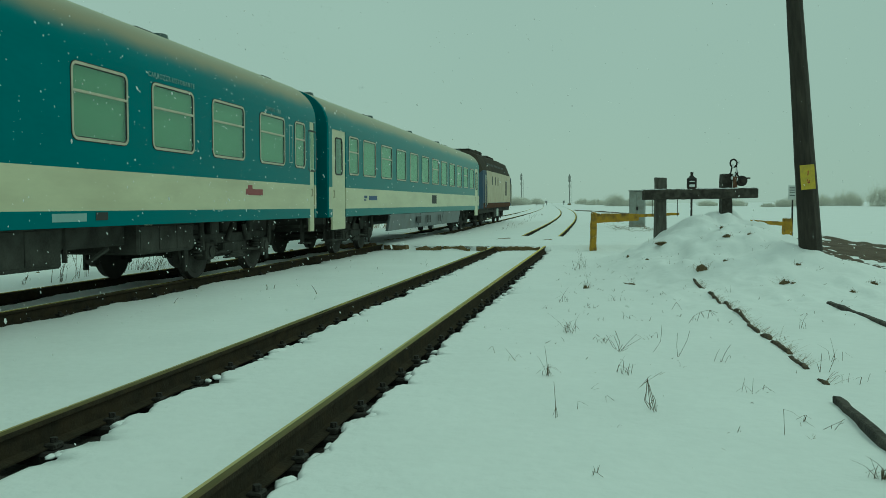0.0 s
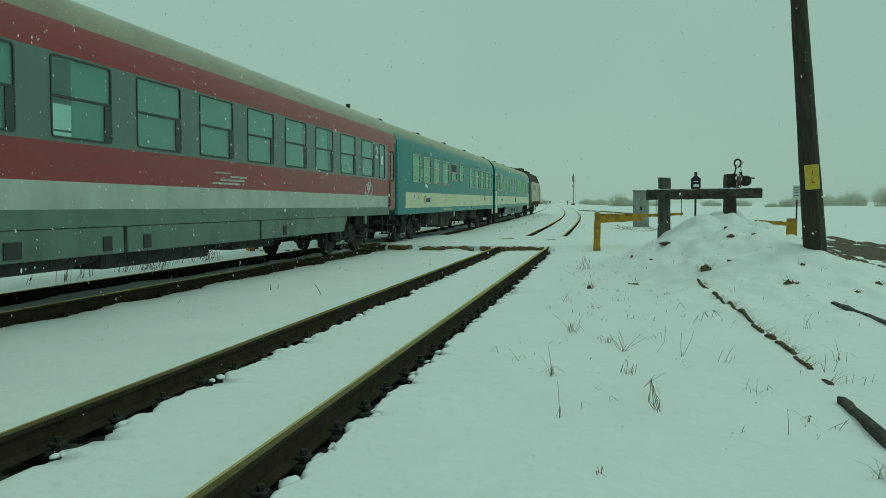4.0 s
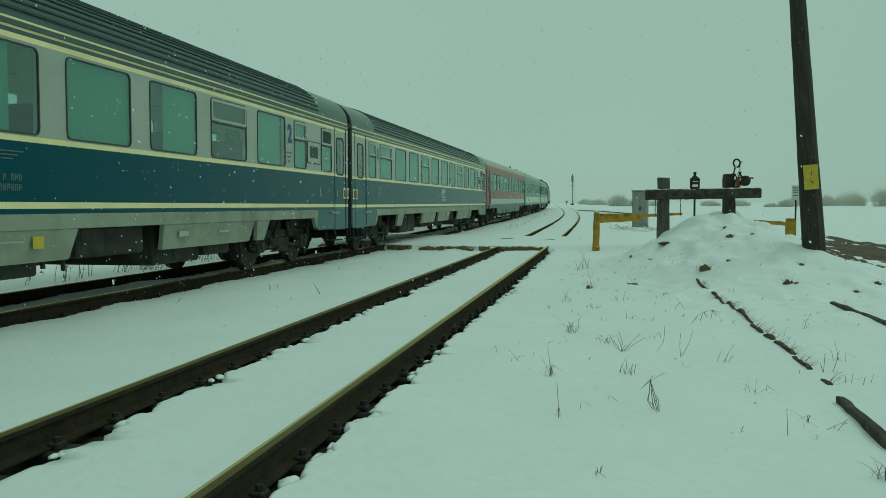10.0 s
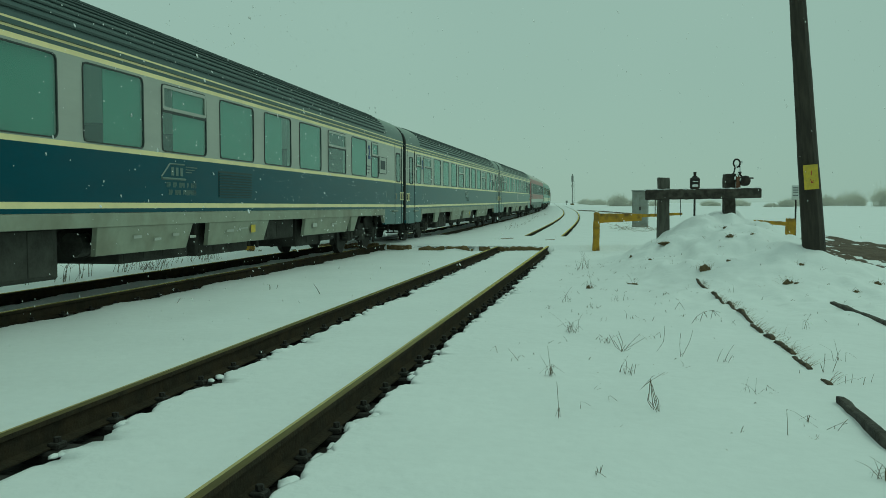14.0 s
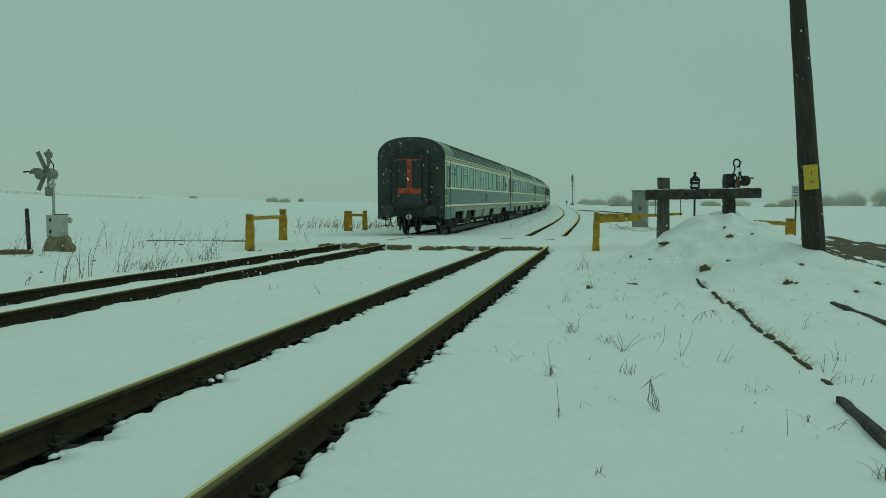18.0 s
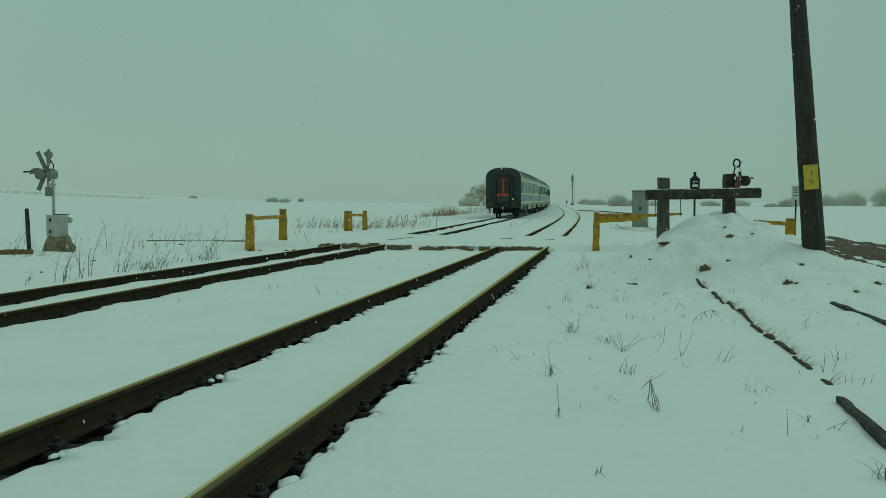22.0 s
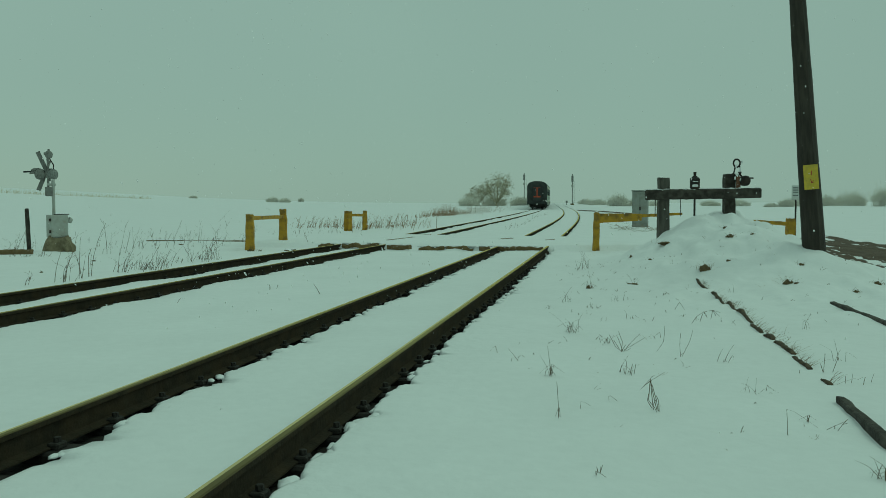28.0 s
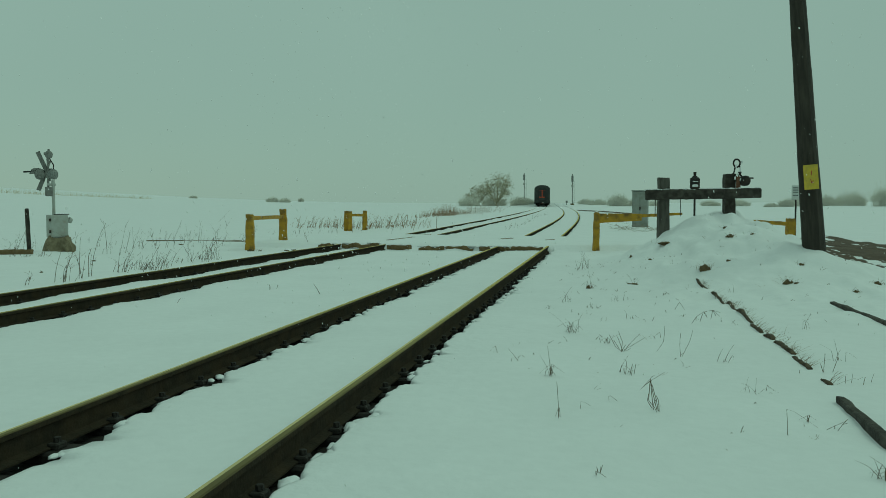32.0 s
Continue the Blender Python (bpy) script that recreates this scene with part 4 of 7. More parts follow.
            part("roof_vent", bm, M_RUBBER, c)
    bm = bm_new()
    for sx in (-1, 1):
        box(bm, sx * (W + 0.01) - 0.02, sx * (W + 0.01) + 0.02, -L / 2, L / 2, 3.185, 3.205)
    part("rain_gutter", bm, M_RIB_ROOF, c)
    for a, b, op, kind in wins:
        key = "bg_" + kind + ("_open" if op else "")
        add_window(c, key, a, b, z0, z1, [M_GASKET, M_LGREY], GL_DARK, bar_z=2.61 if op else None, inner=op, band=0.018, open_top=a > F - 2.5, blind=None if kind == "b" and 4.5 < a < 7.0 else M_BLIND_DARK if kind == "b" and number == "1" and 1.0 < a < 2.5 else M_BLIND_GREY if kind == "b" and op and number == "2" and not last else M_REFLECT_GREEN)
    for i, (a, b) in enumerate(doors):
        coach_door(c, a, b, 0.68, 3.11, M_LGREY, M_RUBBER, GL_DARK, "bg_door", [(0.68, 1.21, M_STEEL_BLUE), (1.21, 1.285, M_LINE), (1.285, 1.945, M_NAVY), (1.945, 2.01, M_LINE), (3.04, 3.10, M_LINE)], seal=True)
        steps(c, a + 0.1, b - 0.1)
    for yc in (R + 0.42, R + 0.68, F - 0.57, F - 0.28):
        bm = bm_new()
        box(bm, W - 0.01, W + 0.012, yc - 0.075, yc + 0.075, 1.42, 1.68, 0.006)
        rec = part("handle_recess", bm, M_LINE, c)
        bm = bm_new()
        box(bm, W + 0.008, W + 0.016, yc - 0.045, yc + 0.045, 1.46, 1.64, 0.004)
        part("door_grip", bm, M_RUBBER, rec)
    bm = bm_new()
    box(bm, W - 0.01, W + 0.012, F - 3.32, F - 2.47, 2.17, 2.64, 0.01)
    pl = part("destination_panel", bm, M_LGREY, c)
    bm = bm_new()
    box(bm, W + 0.008, W + 0.016, F - 3.18, F - 2.62, 2.29, 2.54, 0.004)
    part("display", bm, M_BLIND_DARK, pl, "dark destination display")
    bm = bm_new()
    rounded_ring(bm, 0.86, 0.48, 0.03, 0.016, 0.016)
    part("panel_rim", bm, M_GASKET, pl).matrix_local = pose(W, F - 2.895, 2.405)
    lettering(c, number, 0.50, F - 4.40, 2.68, M_BLUE_MARK, "class_number", "dark blue class number")
    lettering(c, number, 0.42, R + 2.92, 2.68, M_BLUE_MARK, "class_number", "dark blue class number")
    marks(c, "small_print", [(F - 4.60, F - 4.28, 2.30, 2.335), (F - 4.56, F - 4.30, 2.22, 2.25), (F - 4.52, F - 4.40, 2.12, 2.16)], M_MIDGREY)
    # running number and name as plain strokes
    for z, n, gaps, start in ((1.515, 16, (2, 5, 9, 11, 15), -0.36), (1.405, 14, (2, 6), -0.30)):
        rects = []
        for k in range(n):
            if k not in gaps:
                a0 = lg + start + 0.064 * k
                rects += [(a0, a0 + 0.014, z, z + 0.075), (a0 + 0.030, a0 + 0.044, z + 0.02 * (k % 3 == 1), z + 0.075), (a0, a0 + 0.044, z + 0.061 - 0.03 * (k % 2), z + 0.075 - 0.03 * (k % 2))]
        marks(c, "small_print", rects, pale, "pale lettering too small to read")
    marks(c, "yellow_notice", [(0.75, 0.95, 0.76, 0.90)], M_PLATE)
    marks(c, "small_print", [(-3.3 + 0.55 * k, -3.1 + 0.55 * k, 0.80 - 0.05 * (k % 2), 0.84 - 0.05 * (k % 2)) for k in range(4)] + [(-0.3, 0.0, 0.80, 0.84), (0.2, 0.6, 0.84, 0.86), (4.2, 4.5, 0.78, 0.86), (5.6, 6.0, 0.80, 0.84)], M_LGREY)
    marks(c, "small_print", [(R + 3.0, R + 3.06, 1.50, 1.66), (F - 2.45, F - 2.41, 1.50, 1.64)], M_LGREY)
    bm = bm_new()
    for p, q, r in (((-0.52, 1.66), (-0.26, 1.86), 0.014), ((-0.26, 1.86), (0.20, 1.86), 0.011), ((0.22, 1.64), (-0.50, 1.64), 0.017), ((-0.52, 1.66), (-0.50, 1.64), 0.014),
                    ((0.24, 1.83), (0.62, 1.83), 0.007), ((0.24, 1.79), (0.52, 1.79), 0.007), ((0.24, 1.75), (0.44, 1.75), 0.007)):
        cyl(bm, (W + 0.003, lg + p[0], p[1]), (W + 0.003, lg + q[0], q[1]), r, n=4)
    for k in range(3):
        box(bm, W - 0.002, W + 0.006, lg - 0.22 + 0.14 * k, lg - 0.14 + 0.14 * k, 1.69, 1.81)
    part("logo", bm, pale, c, "pale outlined emblem")
    if last:
        marks(c, "vent_grille", [(lg + 1.40, lg + 2.80, 1.38, 1.82)], M_RIB, "dark louvred vent grille")
        bm = bm_new()
        for k in range(9):
            box(bm, W + 0.003, W + 0.014, lg + 1.42, lg + 2.78, 1.395 + 0.046 * k, 1.418 + 0.046 * k)
        tagged(part("louvre", bm, M_NAVY, c), kind="stuff")
    for y in (F - 1.43, R + 1.73):
        bm = bm_new()
        cyl(bm, (W + 0.035, y - 0.31, 1.085), (W + 0.035, y + 0.31, 1.085), 0.022, n=8)
        for d in (-0.29, 0.29):
            cyl(bm, (W - 0.01, y + d, 1.085), (W + 0.035, y + d, 1.085), 0.018, n=6)
        part("grab_bar", bm, M_SKIRT, c, "dull grey grab bar above the step")
    floor_and_ends(c, L, 0.80, ZG, ZT, M_BLACKENED, (1, -1))
    partitions(c, [R + 3.16 + 1.955 * i - 0.265 for i in range(1, 10, 3)], 3.5, M_INSIDE)
    seats(c, [R + 3.16 + 1.955 * i - 0.265 for i in range(0, 11)])
    boxes_below(c, "equipment_box", [(-7.0, -4.7, 0.36, 1.22), (-3.2, -1.2, 0.44, 1.15), (-0.9, 1.2, 0.42, 1.15), (1.9, 3.5, 0.58, 1.22), (3.9, 5.4, 0.36, 1.15), (5.6, 6.6, 0.42, 1.15)], M_UNDER)
    for y, q in ((-7.6, 21), (-4.1, 22), (0.7, 23), (4.7, 24)):
        pipework(c, y, y + 0.9, q)
    for y in (-9.5, 9.5):
        bogie(c, y)
    if last:
        e = -L / 2 - 0.06
        bm = bm_new()
        box(bm, -0.50, 0.50, e - 0.30, e - 0.25, 1.30, 3.14, 0.01)
        shut = part("end_door", bm, M_BLACKENED, c)
        for sx in (-1, 1):
            bm = bm_new()
            box(bm, sx * 0.245 - 0.238, sx * 0.245 + 0.238, e - 0.325, e - 0.298, 1.74, 3.13, 0.01)
            lf = part("door_leaf", bm, M_ORANGE, shut, "orange-red end door leaf")
            bm = bm_new()
            rounded_ring(bm, 0.39, 1.14, 0.08, 0.03, 0.012)
            box(bm, -0.03, 0.004, -0.18, 0.18, -0.55, 0.55, 0.0)
            wn_ = part("door_window", bm, M_RUBBER, lf)
            wn_.matrix_local = pose(sx * 0.29, e - 0.325, 2.52, 0, 0, -90)
        bm = bm_new()
        cyl(bm, (0, e - 0.42, 0.80), (0, e - 0.44, 0.80), 0.11, n=24)
        disc = part("tail_disc", bm, M_WHITE, c, "white tail disc with a red centre")
        bm = bm_new()
        cyl(bm, (0, e - 0.44, 0.80), (0, e - 0.45, 0.80), 0.065, n=20)
        part("disc_centre", bm, M_ORANGE, disc)
        bm = bm_new()
        cyl(bm, (0.0, e - 0.2, 1.02), (0.0, e - 0.42, 0.9), 0.05, n=8)
        cyl(bm, (0.0, e - 0.42, 0.9), (0.02, e - 0.40, 0.45), 0.04, n=8)
        for sx in (-0.45, 0.45, -0.25, 0.25):
            cyl(bm, (sx, e, 0.95), (sx, e - 0.22, 0.55), 0.028, n=6)
            cyl(bm, (sx, e - 0.22, 0.55), (sx * 0.9, e - 0.16, 0.30), 0.028, n=6)
        part("coupling", bm, M_UNDER, c)
        for sx in (-1, 1):
            bm = bm_new()
            box(bm, sx * 1.12 - 0.09, sx * 1.12 + 0.09, e - 0.05, e, 1.42, 1.62, 0.02)
            part("tail_lamp", bm, M_UNDER, c)
            bm = bm_new()
            cyl(bm, (sx * 0.85, e - 0.05, 1.2), (sx * 0.85, e - 0.05, 2.9), 0.015, n=6)
            part("grab_rail", bm, M_UNDER, c)
    return c


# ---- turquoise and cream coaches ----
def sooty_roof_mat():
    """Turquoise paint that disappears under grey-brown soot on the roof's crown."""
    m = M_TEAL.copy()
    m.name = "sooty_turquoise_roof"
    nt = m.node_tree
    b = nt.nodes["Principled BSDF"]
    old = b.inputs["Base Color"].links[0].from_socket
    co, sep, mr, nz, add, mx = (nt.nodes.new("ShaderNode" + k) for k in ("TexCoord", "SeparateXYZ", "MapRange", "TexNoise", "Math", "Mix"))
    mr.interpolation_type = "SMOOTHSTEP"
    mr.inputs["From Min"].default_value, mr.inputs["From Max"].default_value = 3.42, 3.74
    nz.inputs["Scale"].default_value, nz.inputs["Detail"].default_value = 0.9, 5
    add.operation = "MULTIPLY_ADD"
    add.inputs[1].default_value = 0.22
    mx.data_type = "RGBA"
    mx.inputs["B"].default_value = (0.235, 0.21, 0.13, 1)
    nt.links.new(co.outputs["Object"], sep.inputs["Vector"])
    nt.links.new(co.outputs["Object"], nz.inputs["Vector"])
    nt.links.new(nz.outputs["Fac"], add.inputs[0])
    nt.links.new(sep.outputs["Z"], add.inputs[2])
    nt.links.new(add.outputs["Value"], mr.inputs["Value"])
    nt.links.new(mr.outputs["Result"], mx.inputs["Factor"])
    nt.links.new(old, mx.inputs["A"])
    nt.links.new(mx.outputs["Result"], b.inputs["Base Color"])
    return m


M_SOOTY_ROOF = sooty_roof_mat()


def turquoise_shell(c, L, wins, doors, zones, skirt):
    ZG, ZT = 3.12, 4.04
    bands = [(0.98, 1.18, 0), (1.18, 1.70, 2), (1.70, 3.0, 0), (3.0, ZG, 0)]
    holes = [(a, b, z0, z1) for a, b, z0, z1, *_ in wins] + [(a, b, 0.98, 3.08) for a, b in doors]
    bm = bm_new()
    side_wall(bm, -L / 2, L / 2, bands, holes, zones)
    part("body", bm, [M_TEAL, M_INSIDE, M_CREAM], c)
    bm = bm_new()
    prof = roof_profile(ZG, ZT, n=28)
    rows = loft(bm, [(-L / 2, prof), (-L / 2 + 0.9, prof), (L / 2 - 0.9, prof), (L / 2, prof)])
    for f in bm.faces:
        f.material_index = 0
    loft(bm, [(-L / 2, list(reversed(roof_profile(ZG, ZT, 0.10)))), (L / 2, list(reversed(roof_profile(ZG, ZT, 0.10))))], 1)
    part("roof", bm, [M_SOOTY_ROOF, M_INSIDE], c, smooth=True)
    for a, b, z0, z1, bar in wins:
        add_window(c, "tq%.2f%.2f%s" % (b - a, z0, bar is not None), a, b, z0, z1, [M_ALU, M_RUBBER], GL_PALE, r=0.11, band=0.035, bar_z=bar, blind=M_REFLECT_PALE, open_top=z0 > 2.1 and bar > 2.6, gasket=True)
    for a, b in doors:
        coach_door(c, a, b, 0.68, 3.08, M_CREAM, M_RUBBER, GL_PALE, "tq_door", win=(2.02, 2.88))
        steps(c, a + 0.1, b - 0.1)
    floor_and_ends(c, L, 0.98, ZG, ZT, M_TEAL)
    for y in np.arange(-L / 2 + 1.3, L / 2 - 0.8, 5.9):
        bm = bm_new()
        cyl(bm, (0.45, y, 3.92), (0.45, y, 4.07), 0.20, 0.15, n=12)
        part("roof_vent", bm, M_RIB_ROOF, c)
    for y in (L / 2 - 1.1, L / 2 - 6.2, -L / 2 + 6.0):
        bm = bm_new()
        box(bm, 0.40, 0.74, y - 0.30, y + 0.30, 3.72, 3.98, 0.05)
        part("roof_hatch", bm, M_RUBBER, c)
    if skirt:
        for sx in (1, -1):
            for a, b in ((-6.9, -2.4), (-2.3, 2.3), (2.4, 6.9)):
                bm = bm_new()
                v = box(bm, W - 0.09, W - 0.01, a, b, 0.46, 0.975, 0.01)
                for q in v:
                    if q.co.z < 0.6:
                        q.co.x -= 0.10
                ob = part("skirt", bm, M_MIDGREY, c, "grey skirt panel")
                if sx < 0:
                    ob.matrix_local = pose(0, 0, 0, 0, 0, 180)


def turquoise_coach():
    c = thing("passenger_coach", pose(0, 0, 0), "turquoise and cream passenger coach with a sooty grey roof", "railway coach", "train")
    L, R = 26.4, -13.4 + 0.05
    wins = [(R + 1.85, R + 2.74, 2.05, 3.0, 2.62)]
    for i in range(11):
        a = R + 3.22 + 1.995 * i
        wins.append((a, min(a + 1.33, L / 2 - 1.9), 2.05, 3.0, 2.62 if i in (1, 5, 9) else None))
    turquoise_shell(c, L, wins, [(R + 0.42, R + 1.55), (L / 2 - 1.5, L / 2 - 0.4)], [], True)
    marks(c, "logo", [(R + 3.3, R + 3.6, 1.45, 1.52), (R + 3.3, R + 3.5, 1.38, 1.42), (R + 3.8, R + 4.7, 1.40, 1.52)], M_BLUE_MARK)
    marks(c, "vent_grille", [(-0.2, 0.75, 1.30, 1.62)], M_RUBBER)
    marks(c, "skirt_grille", [(-3.0, -2.3, 0.62, 0.85), (-1.2, -1.05, 0.6, 0.86), (-0.9, -0.75, 0.6, 0.86), (-0.6, -0.45, 0.6, 0.86), (1.2, 1.35, 0.6, 0.86), (1.55, 1.7, 0.6, 0.86)], M_RUBBER)
    partitions(c, [R + 3.22 + 1.995 * i - 0.33 for i in range(1, 11, 2)], 3.5, M_INSIDE)
    for y in (-9.5, 9.5):
        bogie(c, y)
    return c


def dining_coach():
    c = thing("dining_coach", pose(0, 0, 0), "turquoise and cream dining coach with lettered windows and grey roof", "railway coach", "train")
    L, J = 24.3, 12.35
    spans = [(-22.24, -21.04), (-20.37, -19.13), (-18.46, -17.20), (-16.54, -15.28), (-14.51, -13.25), (-12.43, -11.17), (-9.46, -8.20), (-7.52, -6.24), (-5.55, -4.25), (-3.50, -2.20)]
    wins = [(J + a, J + b, 2.26 if i in (4, 5) else 2.06, 2.98, 2.61 if i == 4 else 2.59 if i == 5 else 2.64) for i, (a, b) in enumerate(spans)] + [(J - 1.58, J - 0.96, 2.06, 2.99, 2.64)]
    turquoise_shell(c, L, wins, [(J - 0.62, J - 0.30)], [(-L / 2, -L / 2 + 1.1, 1.18, 1.70, 0)], False)
    for body, y in (("ÉTKEZŐ KOCSI", -19.75), ("SPEISEWAGEN", -15.9), ("CARROZZA RISTORANTE", -6.9), ("DINING CAR", -2.8)):
        lettering(c, body, 0.112 if len(body) < 16 else 0.102, J + y, 3.095, M_FADED, "lettering", "pale lettering above a window")
    marks(c, "small_print", [(J - 12.35 + 0.085 * k, J - 12.35 + 0.085 * k + 0.05, 3.05, 3.12) for k in range(13)], M_FADED)
    bm = bm_new()
    y, z = J - 20.2, 1.46
    for k in range(20):
        a0, a1 = 2 * math.pi * k / 20, 2 * math.pi * (k + 1) / 20
        cyl(bm, (W + 0.002, y + 0.14 * math.cos(a0), z + 0.14 * math.sin(a0)), (W + 0.002, y + 0.14 * math.cos(a1), z + 0.14 * math.sin(a1)), 0.012, n=4)
    for d in (-0.06, 0.0, 0.06):
        box(bm, W - 0.002, W + 0.006, y - 0.28, y + 0.05, z + d - 0.012, z + d + 0.012)
    part("logo", bm, M_GOLD, c, "gold ring emblem with bars")
    marks(c, "logo_bars", [(y + 0.22 + 0.10 * k, y + 0.22 + 0.10 * k + 0.07, z - 0.09, z + 0.05 + 0.03 * (k % 2)) for k in range(8)], M_BLUE_MARK)
    marks(c, "small_print", [(J - 16.45 + 0.078 * k, J - 16.45 + 0.078 * k + 0.045, 1.05, 1.125) for k in range(25) if k not in (7, 10, 13, 16, 19)], M_CREAM)
    marks(c, "small_print", [(J - 9.9, J - 9.2, 1.05, 1.15), (J - 11.6, J - 11.0, 1.03, 1.08), (J - 12.6, J - 12.1, 1.03, 1.08)], M_FADED)
    marks(c, "pictogram_panel", [(J - 20.84, J - 20.58, 2.12, 2.14), (J - 20.84, J - 20.58, 2.88, 2.90), (J - 20.84, J - 20.82, 2.12, 2.90), (J - 20.60, J - 20.58, 2.12, 2.90), (J - 20.76, J - 20.66, 2.64, 2.74), (J - 20.82, J - 20.60, 2.5, 2.515),
                                 (J - 20.82, J - 20.73, 2.38, 2.47), (J - 20.70, J - 20.62, 2.38, 2.47), (J - 20.82, J - 20.73, 2.25, 2.33), (J - 20.70, J - 20.62, 2.25, 2.33)], M_PALEBLUE, "pale pictogram panel")
    marks(c, "pictogram_panel", [(J - 1.92, J - 1.72, 2.12, 2.14), (J - 1.92, J - 1.72, 2.88, 2.90), (J - 1.92, J - 1.905, 2.12, 2.90), (J - 1.735, J - 1.72, 2.12, 2.90)], M_PALEBLUE, "pale pictogram panel")
    marks(c, "logo", [(J - 4.2, J - 3.4, 1.44, 1.55), (J - 4.1, J - 3.9, 1.55, 1.62)], M_RED)
    marks(c, "vent_slot", [(J - 21.99, J - 21.94, 1.5, 1.58), (J - 21.39, J - 21.34, 1.5, 1.58), (J - 9.0, J - 8.72, 1.06, 1.16)], M_RUBBER)
    marks(c, "rail_line", [(-L / 2 + 1.12, -L / 2 + 1.15, 1.25, 1.9)], M_GOLD)
    boxes_below(c, "equipment_box", [(-6.4, -4.1, 0.47, 1.2), (-3.72, -2.57, 0.36, 1.2), (-2.42, -1.5, 0.34, 1.2), (0.1, 1.5, 0.58, 1.1), (1.62, 2.95, 0.48, 1.2), (4.75, 6.5, 0.54, 1.2)], M_UNDER)
    for hw, a, b, z in ((1.15, -1.5, 0.1, 0.66), (1.0, 2.95, 4.75, 0.68), (1.1, -4.1, -3.72, 0.72)):
        bm = bm_new()
        box(bm, -hw, hw, a, b, z, 1.0, 0.02)
        part("pipe_trough", bm, M_UNDER, c)
    for a, b in (((1.12, 0.15, 0.40), (1.12, 0.75, 0.98)), ((1.12, 1.45, 0.42), (1.12, 1.2, 0.98)), ((1.0, 3.3, 0.52), (1.0, 3.3, 0.95)), ((1.05, 3.75, 0.50), (1.05, 4.2, 0.66))):
        bm = bm_new()
        cyl(bm, a, b, 0.035, n=6)
        part("hanger", bm, M_UNDER, c)
    for y, z in ((-0.26, 0.86), (5.05, 0.86)):
        bm = bm_new()
        box(bm, 1.18, 1.20, y - 0.13, y + 0.13, z - 0.12, z + 0.12, 0.004)
        part("white_plate", bm, M_CREAM, c, "cream plate on the underframe")
    for y in (-8.6, 8.6):
        bogie(c, y)
    return c


# ---- red coach ----
def red_coach():
    c = thing("passenger_coach", pose(0, 0, 0), "red and slate-grey passenger coach with a grey roof", "railway coach", "train")
    L, J = 26.3, 13.35
    ZG, ZT = 3.14, 4.04
    wins = [(J - 2.28, J - 1.66, None)] + [(J - 4.10 - 1.895 * i, J - 2.86 - 1.895 * i, 2.52) for i in range(11)]
    wins += [(-L / 2 + 1.75, -L / 2 + 2.45, 2.52)]
    doors = [(J - 1.11, J - 0.28), (-L / 2 + 0.35, -L / 2 + 1.2)]
    bands = [(0.98, 1.20, 4), (1.20, 1.53, 3), (1.53, 1.99, 0), (1.99, 3.02, 2), (3.02, ZG, 0)]
    holes = [(a, b, 2.05, 2.98) for a, b, _ in wins] + [(a, b, 0.98, 3.12) for a, b in doors]
    bm = bm_new()
    zones = [(J - 1.3, L / 2, 1.2, ZG, 0), (-L / 2, -L / 2 + 1.4, 1.2, ZG, 0)]
    side_wall(bm, -L / 2, L / 2, bands, holes, zones)
    part("body", bm, [M_RED, M_INSIDE, M_SLATE, M_PALEBLUE, M_DARKSILL], c)
    bm = bm_new()
    loft(bm, [(-L / 2, roof_profile(ZG, ZT, n=22)), (L / 2, roof_profile(ZG, ZT, n=22))])
    for f in bm.faces:
        f.material_index = 0 if f.calc_center_median().z > 3.40 else 2
    loft(bm, [(-L / 2, list(reversed(roof_profile(ZG, ZT, 0.10)))), (L / 2, list(reversed(roof_profile(ZG, ZT, 0.10))))], 1)
    part("roof", bm, [M_ROOF_GREY, M_INSIDE, M_RED], c, smooth=True)
    for a, b, bar in wins:
        add_window(c, "rd%.2f%s" % (b - a, bar is not None), a, b, 2.05, 2.98, [M_GASKET], GL_DARK, r=0.06, band=0.022, bar_z=bar, shade_strip=0.14 if bar else 0.0, blind=M_REFLECT_RED)
    for a, b in doors:
        coach_door(c, a, b, 1.15, 3.12, M_RED, M_RUBBER, GL_PALE, "rd_door", win=(2.0, 2.86), seal=True)
        steps(c, a + 0.1, b - 0.1)
    for y in (J - 1.2, -L / 2 + 1.32):
        bm = bm_new()
        cyl(bm, (W + 0.05, y, 1.25), (W + 0.05, y, 1.95), 0.016, n=6)
        for z in (1.25, 1.95):
            cyl(bm, (W, y, z), (W + 0.05, y, z), 0.014, n=6)
        part("handrail", bm, M_RUBBER, c)
    floor_and_ends(c, L, 0.98, ZG, ZT, M_RED)
    for y in (-9.66, 9.66):
        bm = bm_new()
        box(bm, W - 0.05, W - 0.01, y - 0.12, y + 0.12, 0.76, 0.985, 0.004)
        part("bracket_plate", bm, M_DARKSILL, c)
    for a, b in ((-7.9, -2.5), (-2.4, 2.2), (2.3, 7.9)):
        for sx in (1, -1):
            bm = bm_new()
            for q in box(bm, W - 0.08, W - 0.008, a, b, 0.62, 0.975, 0.01):
                if q.co.z < 0.8 and abs(q.co.y) > 7.5:
                    q.co.y -= math.copysign(0.28, q.co.y)
            ob = part("skirt", bm, M_DARKSILL, c, "grey skirt panel")
            if sx < 0:
                ob.matrix_local = pose(0, 0, 0, 0, 0, 180)
    boxes_below(c, "equipment_box", [(-6.0, -3.2, 0.45, 1.15), (-2.6, 0.6, 0.40, 1.15), (1.6, 3.6, 0.45, 1.15)], M_UNDER)
